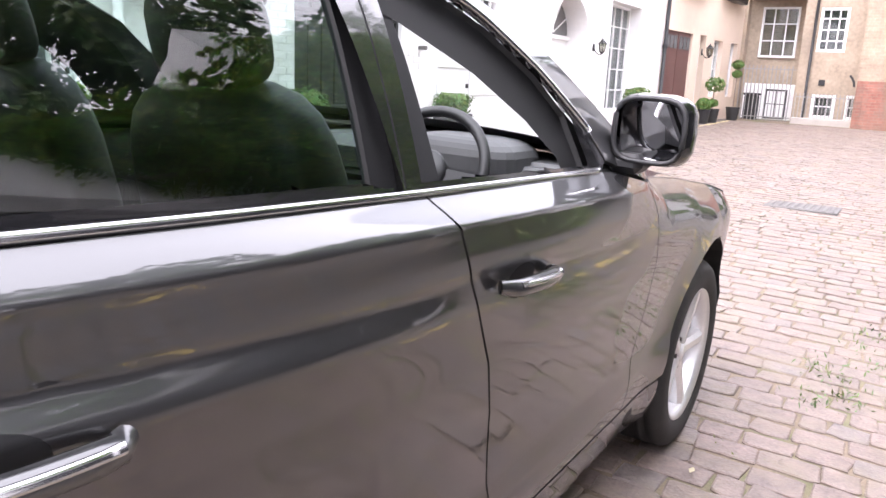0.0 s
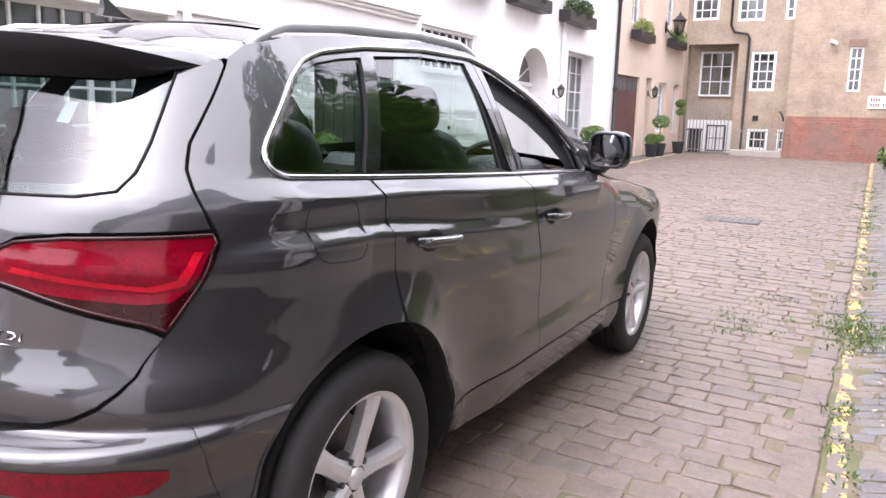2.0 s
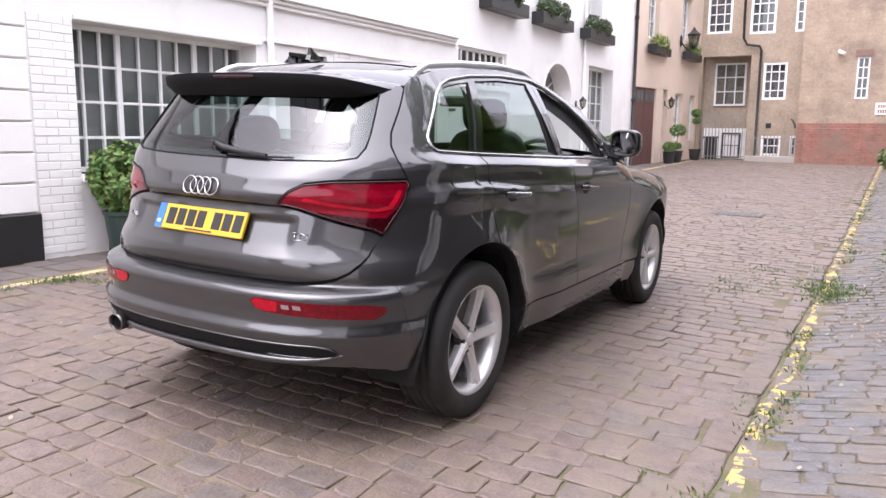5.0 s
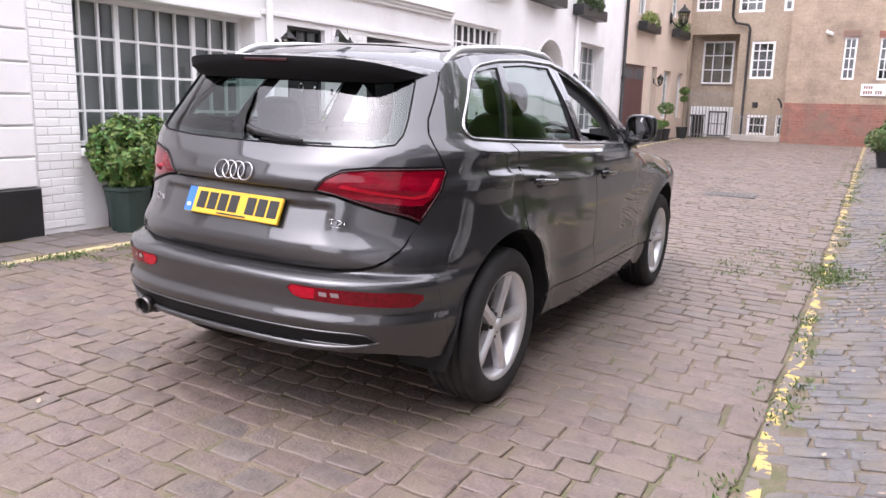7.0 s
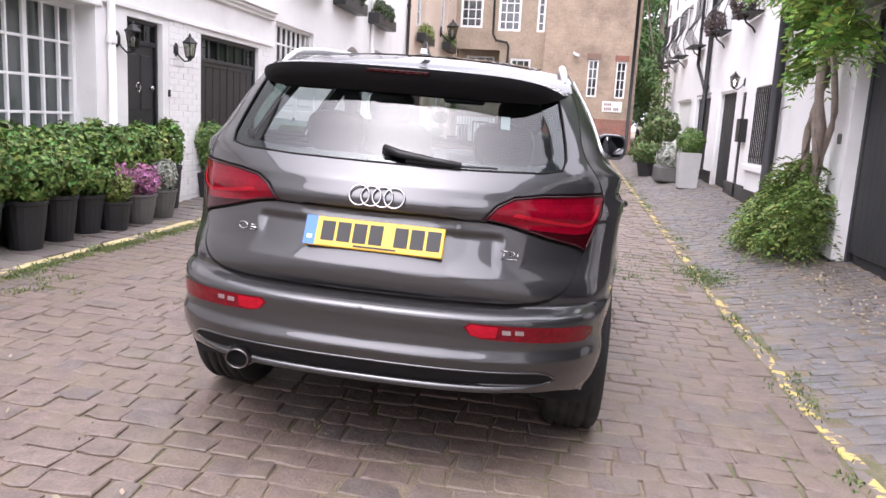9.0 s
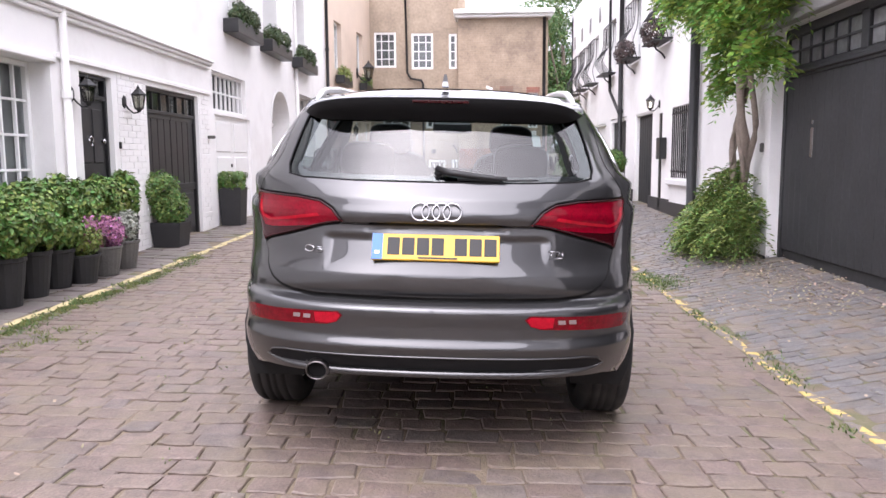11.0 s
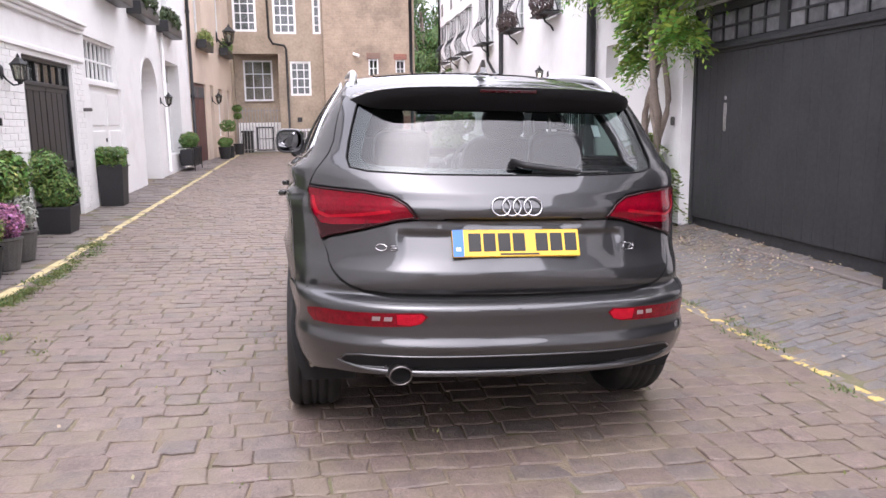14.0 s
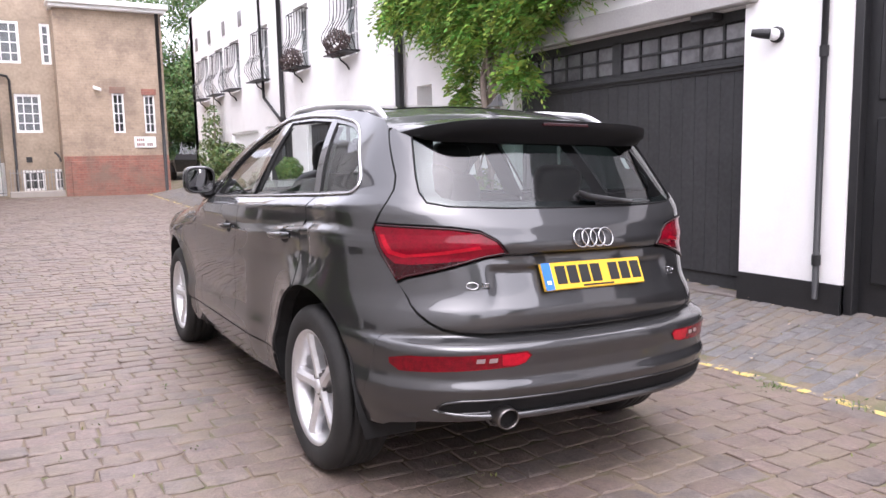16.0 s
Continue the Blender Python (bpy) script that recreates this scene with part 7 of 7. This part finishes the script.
# wisteria beside the garage
wist = thing("wisteria", "old wisteria with twisted stems and bright green leaves over the garage", "climbing plant")
g = ground_z(3.1, 4.6)
for ph, off, r in ((0.0, 0.02, 0.040), (2.1, 0.13, 0.034), (4.2, -0.10, 0.030), (1.1, -0.03, 0.022), (5.3, 0.07, 0.018)):
    pts = []
    for i in range(22):
        t = i / 21
        zz = g + 0.02 + 3.0 * t
        pts.append((3.16 - 0.05 * t + 0.06 * math.sin(8 * t + ph), 4.74 - 0.34 * t + off * (1 - 0.5 * t) + 0.085 * math.sin(11 * t + ph * 1.3) + 0.02 * math.sin(29 * t + ph), zz))
    part("stem", Shape().tube(pts, [r * (1.35 - 0.45 * i / 21) for i in range(22)], 8), BARK, wist, "twisted grey-brown stem", True)
for pts, rr in (([(3.12, 4.3, g + 2.5), (3.1, 3.8, g + 2.75), (3.1, 3.0, g + 2.9), (3.12, 2.2, g + 2.85)], [0.035, 0.03, 0.022, 0.012]),
                ([(3.12, 4.5, g + 2.6), (3.15, 5.4, g + 2.95), (3.2, 6.3, g + 3.1)], [0.035, 0.025, 0.012]),
                ([(3.2, 4.9, g + 0.25), (3.05, 4.75, g + 0.9), (3.1, 4.55, g + 1.5)], [0.016, 0.016, 0.014])):
    part("branch", Shape().tube(pts, rr, 6), BARK, wist, smooth=True)


def sprays(blobs, size, mat, name, n):
    """Hanging compound leaves: pairs of leaflets down a thin stalk."""
    s = Shape()
    v, f = [], []
    for center, radii, count in blobs:
        for _ in range(int(count * 2.1)):
            d = Vector((rng.gauss(0, 1), rng.gauss(0, 1), rng.gauss(0, 1))).normalized() * rng.uniform(0.45, 1.0)
            p = Vector(center) + Vector((d.x * radii[0], d.y * radii[1], d.z * radii[2]))
            if noise.noise(p * 2.6) < -0.16:
                continue
            out = Vector((-0.35 + rng.gauss(0, 0.6), rng.gauss(0, 0.8), -0.05 + rng.gauss(0, 0.35))).normalized()
            side = out.cross(Vector((0, 0, 1))).normalized()
            upv = side.cross(out)
            for k in range(n):
                c = p + out * (0.034 * k) + Vector((0, 0, -0.0042 * k * k))
                for sg in (-1, 1):
                    tip = c + (side * sg * 0.8 + out * 0.5 + Vector((0, 0, -0.35 + rng.uniform(-0.35, 0.3)))).normalized() * size * rng.uniform(0.75, 1.2)
                    w = out * size * 0.16 + Vector((0, 0, size * 0.09))
                    mid = (c + tip) / 2
                    i0 = len(v)
                    v += [c, mid + w, tip, mid - w]
                    f.append((i0, i0 + 1, i0 + 2, i0 + 3))
    s.add(v, f)
    return part(name, s, mat, wist)


sprays([((3.12, 4.6, 3.05), (0.24, 0.55, 0.42), 270), ((3.12, 3.7, 3.05), (0.24, 0.45, 0.34), 190), ((3.12, 3.1, 3.25), (0.26, 0.5, 0.28), 120), ((3.12, 5.3, 3.25), (0.24, 0.65, 0.36), 270), ((3.05, 6.2, 3.5), (0.34, 0.75, 0.4), 270),
        ((3.14, 4.95, 2.55), (0.14, 0.22, 0.34), 80), ((3.14, 4.95, 2.15), (0.11, 0.13, 0.22), 34), ((3.05, 4.9, 3.75), (0.36, 1.8, 0.55), 620), ((3.1, 3.2, 3.6), (0.4, 1.0, 0.4), 300), ((3.05, 3.85, 2.35), (0.14, 0.16, 0.2), 34),
        ((3.1, 5.6, 4.6), (0.4, 1.6, 0.7), 420), ((3.3, 2.3, 3.5), (0.3, 0.7, 0.25), 160), ((3.3, 6.8, 5.3), (0.4, 1.0, 0.6), 300)], 0.098, WISTLEAF, "crown", 8)
sprays([((3.08, 4.85, 0.62), (0.28, 0.5, 0.42), 260), ((3.02, 5.3, 0.5), (0.27, 0.55, 0.33), 190), ((3.05, 4.42, 0.58), (0.28, 0.34, 0.38), 170), ((2.95, 5.0, 0.36), (0.34, 0.75, 0.2), 240), ((3.1, 4.75, 0.95), (0.2, 0.3, 0.3), 110)], 0.06, SKIRTLEAF, "skirt", 8)
for i, y in enumerate(R_BALC[:2]):
    e = thing("balcony_plant", "dry brown trailing plant in the iron balcony", "plant")
    clump("foliage", [((RX - 0.22, y, 3.42), (0.2, 0.42, 0.24), 1100, 0.03)], leafmat("dry_brown_plant_%s" % "ab"[i], (0.07, 0.045, 0.04)), e, rng)

# trees beyond the end of the mews
def tree(x, y, h, r, label, leaf=0.085, count=1300):
    e = thing("tree", label, "tree")
    part("trunk", Shape().tube([(x, y, 0), (x + 0.1, y, h * 0.35), (x - 0.1, y + 0.1, h * 0.7)], [0.25, 0.18, 0.08], 9), BARK, e)
    for k in range(6):
        t = 2 * math.pi * k / 6
        part("limb", Shape().tube([(x, y, h * 0.35), (x + r * 0.4 * math.cos(t), y + r * 0.4 * math.sin(t), h * 0.55), (x + r * 0.8 * math.cos(t), y + r * 0.8 * math.sin(t), h * 0.75)], [0.09, 0.06, 0.02], 6), BARK, e)
    blobs = []
    for k in range(22):
        t, zz = rng.uniform(0, 6.28), rng.uniform(0.22, 1.0)
        rr = r * math.sqrt(max(0.05, 1 - ((zz - 0.55) / 0.5) ** 2)) * rng.uniform(0.3, 0.95)
        blobs.append(((x + rr * math.cos(t), y + rr * math.sin(t), h * zz), (r * 0.42, r * 0.42, r * 0.36), count, leaf))
    clump("crown", blobs, TREELEAF, e, rng)


for x, y, h, r in ((4.6, 33, 9.5, 2.6), (7.5, 35, 10, 3.0), (3.2, 38, 9, 2.6), (5.6, 28.5, 5.5, 1.8)):
    tree(x, y, h, r, "full green tree beyond the end of the mews")
# unseen trees, added only to show in the car's reflections
for x, y in ((9.9, 8.0), (10.2, 17.0)):
    tree(x, y, 15.0, 4.8, "unseen tall green tree added behind the garages and the white house", 0.25, 750)
# two more out of view to the south, added for the tail to reflect
for x, y, h, r in ((4.6, -18.5, 8.5, 2.6), (-5.5, -18.5, 7.5, 2.4)):
    tree(x, y, h, r, "unseen green tree added behind the south wall for reflections", 0.2, 600)
pc = thing("parked_car", "dark car parked beyond the end of the mews", "car")
g = ground_z(4.2, 26)
part("body", Shape().add([(3.6, 26, g + 0.3), (5.3, 26, g + 0.3), (5.3, 30, g + 0.3), (3.6, 30, g + 0.3), (3.55, 25.95, g + 0.75), (5.35, 25.95, g + 0.75), (5.35, 30, g + 0.75), (3.55, 30, g + 0.75), (3.65, 26.0, g + 0.95), (5.25, 26.0, g + 0.95), (5.25, 30, g + 0.9), (3.65, 30, g + 0.9)],
     [(0, 1, 5, 4), (1, 2, 6, 5), (2, 3, 7, 6), (3, 0, 4, 7), (4, 5, 9, 8), (5, 6, 10, 9), (6, 7, 11, 10), (7, 4, 8, 11), (8, 9, 10, 11)]), GLOSSBLACK, pc)
part("cabin", Shape().add([(3.75, 26.1, g + 0.93), (5.15, 26.1, g + 0.93), (5.15, 28.8, g + 0.93), (3.75, 28.8, g + 0.93), (3.95, 26.6, g + 1.4), (4.95, 26.6, g + 1.4), (4.95, 28.0, g + 1.4), (3.95, 28.0, g + 1.4)], [(0, 1, 5, 4), (1, 2, 6, 5), (2, 3, 7, 6), (3, 0, 4, 7), (4, 5, 6, 7)]), SIDEGLASS, pc)
for x in (3.62, 5.28):
    for y in (26.8, 29.2):
        part("tyre", Shape().lathe([(0.2, -0.1), (0.31, -0.1), (0.33, -0.06), (0.33, 0.06), (0.31, 0.1), (0.2, 0.1)], 18, Matrix.Translation((x, y, g + 0.32)) @ Matrix.Rotation(radians(90), 4, "Y")), RUBBER, pc)


# ---- paving: setts, kerb lines, manhole, weeds ----
def sett_top(L, W, seed):
    """A worn block: uneven outline, rounded edge, domed top. Centre at the origin, top near z = 0."""
    r = random.Random(seed)
    c = 0.012
    ring = [(-L / 2 + c, -W / 2), (0, -W / 2), (L / 2 - c, -W / 2), (L / 2, -W / 2 + c), (L / 2, W / 2 - c), (L / 2 - c, W / 2), (0, W / 2), (-L / 2 + c, W / 2), (-L / 2, W / 2 - c), (-L / 2, -W / 2 + c)]
    ring = [(x + r.uniform(-1, 1) * 0.011, y + r.uniform(-1, 1) * 0.0085) for x, y in ring]
    n = len(ring)
    tilt, sag = r.uniform(-0.015, 0.015), r.uniform(-0.02, 0.02)
    v = [(x, y, -0.03) for x, y in ring]
    v += [(x, y, -0.006 + tilt * x + sag * y) for x, y in ring]
    v += [(x * (1 - 0.012 / L), y * (1 - 0.014 / W), -0.002 + tilt * x + sag * y + r.uniform(-0.0015, 0.0015)) for x, y in ring]
    v += [(-L / 5, 0, r.uniform(-0.003, 0.002)), (L / 5, 0, r.uniform(-0.003, 0.002))]
    f = [(a * n + i, a * n + (i + 1) % n, (a + 1) * n + (i + 1) % n, (a + 1) * n + i) for a in range(2) for i in range(n)]
    k, a, b = 2 * n, 3 * n, 3 * n + 1
    f += [(k + 1, k + 2, b), (k + 2, k + 3, b), (k + 3, k + 4, b), (k + 4, k + 5, b), (k + 5, k + 6, b), (k + 6, k + 7, a), (k + 7, k + 8, a), (k + 8, k + 9, a), (k + 9, k, a), (k, k + 1, a), (k + 1, b, a), (k + 6, a, b)]
    return v, f


def lay(name, label, x0, x1, y0, y1, L, W, joint, mat_one, mat_all, near, turn=0.0, wobble=0.007, top=0.0):
    """Rows of setts across the mews. near(x, y): those that are parts of their own."""
    base = tagged(new(name), label, "paving", kind="structure")
    rng_ = random.Random(len(name))
    sizes = (0.58, 0.72, 0.82, 0.9, 0.96, 1.0, 1.04, 1.08, 1.12, 1.18, 1.25, 1.35)
    kinds = [sett_top(L * k, W, i) for i, k in enumerate(sizes)]
    lens = [L * k for k in sizes]
    shared = []
    for v, f in kinds:
        me = mesh("sett", v, f)
        me.materials.append(mat_one)
        shared.append(me)
    allv, allf = [], []
    y = y0
    made = 0
    while y < y1:
        x = x0 - rng_.uniform(0, L)
        while x < x1:
            k = rng_.randrange(12)
            l = lens[k]
            c = x + l / 2
            if c > x0 - 0.02 and c < x1 + 0.02:
                yy = y + turn * c + 0.022 * math.sin(c * 2.1 + 0.7 * y) + 0.012 * math.sin(c * 5.3 + 1.9 * y) + rng_.uniform(-1, 1) * wobble
                z = ground_z(c, yy) + top + rng_.uniform(-0.0025, 0.0025) + 0.003 * math.sin(c * 2.7 + 1.1) * math.sin(yy * 1.9)
                sl = (ground_z(c + 0.05, yy) - ground_z(c - 0.05, yy)) / 0.1
                m = Matrix.Translation((c, yy, z)) @ Matrix.Rotation(-math.atan(sl) + rng_.gauss(0, 0.012), 4, "Y") @ Matrix.Rotation(rng_.gauss(0, 0.012), 4, "X") @ Matrix.Rotation(turn + rng_.gauss(0, 0.026), 4, "Z")
                if near(c, yy) and made < 300:
                    ob = new("sett", shared[k])
                    ob.parent = base
                    ob.matrix_basis = m
                    made += 1
                else:
                    v, f = kinds[k]
                    i0 = len(allv)
                    allv += [m @ Vector(p) for p in v]
                    allf += [[i + i0 for i in g] for g in f]
            x += l + joint
        y += W + joint
    rest = link("setts", mesh("setts", allv, allf), mat_all, base)
    rest["kind"] = "stuff"
    return base


LINE_R, LINE_L = 2.07, -3.22
road = lay("road", "brown granite setts laid in rows across the mews", -3.14, 1.84, -13.9, 22.6, 0.186, 0.138, 0.008, SETT, SETTS, lambda x, y: -0.9 < x < 1.75 and -2.6 < y < -1.0, 0.012)
lay("pavement_east", "blue-grey setts ramping up to the garages", 2.15, 3.46, -13.9, 22.4, 0.19, 0.10, 0.007, SLATE, SLATES, lambda x, y: 2.1 < x < 3.3 and 0.0 < y < 2.6, 0.01)
lay("pavement_west", "worn grey-brown paving by the house fronts", -3.98, -3.32, -13.9, 23.0, 0.30, 0.22, 0.010, PAVING, PAVING, lambda x, y: 1.0 < y < 8.0, 0.0)


def line(name, x, label, seed, w=0.10, mat=YELLOWLINE, step=(0.25, 0.5)):
    """A run of narrow edge stones, some with what is left of a yellow line."""
    base = tagged(new(name), label, "road line", kind="structure")
    r = random.Random(seed)
    s = Shape()
    y = -13.9
    n = 0
    while y < 22.5:
        l = r.uniform(*step)
        v, f = sett_top(l, w, r.randrange(999))
        z = ground_z(x, y + l / 2) + 0.003
        m = Matrix.Translation((x + r.uniform(-0.008, 0.008), y + l / 2, z)) @ Matrix.Rotation(radians(90) + r.gauss(0, 0.02), 4, "Z")
        q = Shape().add(v, f, m)
        q.make("edge_stone", mat, base)
        y += l + 0.012


line("kerb_course_east", 1.93, "long stones edging the road setts", 5, 0.145, SETT, (0.28, 0.48))
line("road_line_east", LINE_R, "worn yellow line along the edge stones", 3, 0.088)
line("road_line_west", LINE_L, "worn yellow line along the kerb stones", 4, 0.09, YELLOWPALE)
mh = thing("manhole_cover", "dark ribbed iron manhole cover set in the setts", "manhole cover")
for cx_, cy_ in ((0.52, 8.85),):
    z = ground_z(cx_, cy_)
    part("frame", Shape().box(cx_ - 0.36, cy_ - 0.26, z - 0.02, cx_ + 0.36, cy_ + 0.26, z + 0.006, 0.004), LEADPOT, mh)
    for i in range(9):
        part("rib", Shape().box(cx_ - 0.32 + 0.075 * i, cy_ - 0.22, z, cx_ - 0.32 + 0.075 * i + 0.04, cy_ + 0.22, z + 0.011, 0.003), ALLOYDARK, mh)


def scatter(name, label, category, mat, spots, size, long, lift, spread, flatness):
    """Tufts or litter lying on the paving, as one uncountable thing."""
    r = random.Random(len(name) * 13)
    v, f = [], []
    for x, y, n, rad in spots:
        for _ in range(n):
            px, py = x + r.gauss(0, rad), y + r.gauss(0, rad * spread)
            z = ground_z(px, py) + lift
            t = Vector((r.gauss(0, 1), r.gauss(0, 1), abs(r.gauss(0, 1)) * (1 - flatness) * 2)).normalized()
            b = t.cross(Vector((r.gauss(0, 1), r.gauss(0, 1), r.gauss(0, 1) * (1 - flatness) + flatness * 3))).normalized()
            s_ = size * r.uniform(0.5, 1.4)
            c = Vector((px, py, z))
            k = len(v)
            if flatness > 0.8:
                v += [c - t * s_ * long / 2, c + b * s_ / 2 + Vector((0, 0, 0.004)), c + t * s_ * long / 2 + Vector((0, 0, 0.006)), c - b * s_ / 2 + Vector((0, 0, 0.002))]
            else:
                v += [c, c + t * s_ * long * 0.5 + b * s_ * 0.25, c + t * s_ * long, c + t * s_ * long * 0.5 - b * s_ * 0.25]
            f.append((k, k + 1, k + 2, k + 3))
    return tagged(link(name, mesh(name, v, f), mat), label, category, kind="stuff")


r = random.Random(21)
spots = [(LINE_R + r.gauss(0, 0.06), r.uniform(-2, 16), r.randint(12, 50), 0.04) for _ in range(90)]
spots += [(2.05 + r.uniform(-0.1, 0.25), 4.0 + r.uniform(-0.3, 0.5), 110, 0.08) for _ in range(12)]
spots += [(1.75 + r.uniform(-0.5, 0.35), 4.3 + r.gauss(0, 0.6), 22, 0.05) for _ in range(24)]
spots += [(LINE_L + 0.12 + r.gauss(0, 0.05), r.uniform(-3.5, 5.5), r.randint(25, 80), 0.05) for _ in range(75)]
scatter("weeds", "small green weeds growing along the line stones", "weeds", WEED, spots, 0.017, 1.9, -0.004, 1.6, 0.4)
spots = [(r.uniform(2.25, 3.35), r.uniform(1.8, 5.2), 7, 0.12) for _ in range(60)] + [(r.uniform(2.2, 3.4), r.uniform(-1, 9), 4, 0.2) for _ in range(40)]
spots += [(r.uniform(2.85, 3.4), r.uniform(1.6, 4.5), 12, 0.10) for _ in range(50)]
spots += [(r.uniform(-3, 2), r.uniform(-2, 8), 1, 0.1) for _ in range(40)]
scatter("leaf_litter", "dry fallen leaves and petals on the paving", "leaf litter", LITTER, spots, 0.019, 1.4, 0.012, 1.0, 0.9)
spots = [(r.uniform(-3.0, 2.0), r.uniform(-1.5, 7), r.randint(8, 26), 0.07) for _ in range(80)]
spots += [(LINE_L + 0.135 + r.gauss(0, 0.03), r.triangular(0.6, 4.6, 2.4), 105, 0.03) for _ in range(100)]
spots += [(LINE_L + r.gauss(0.03, 0.06), 4.85 + r.gauss(0, 0.14), 110, 0.04) for _ in range(14)]
spots += [(LINE_L + 0.45 + r.gauss(0, 0.16), 0.9 + r.gauss(0, 0.35), 60, 0.035) for _ in range(16)]
scatter("moss_in_joints", "moss and grass in the joints of the setts", "moss", MOSS, spots, 0.016, 1.2, -0.006, 1.0, 0.5)

# painted brickwork that stands out in relief
brick_patch("painted_brick_pier", "white painted brick pier beside the wide window", 0.90, 1.33, 0.15, 2.25, LX, WHITEPAINT)
brick_patch("painted_brick_pier", "white painted brick pier beside the black garage doors", 7.69, 8.12, 0.25, 2.26, LX, WHITEPAINT)
brick_patch("painted_brick_panel", "white painted brickwork between the black doors", 5.02, 5.80, 0.2, 2.28, LX, WHITEPAINT)
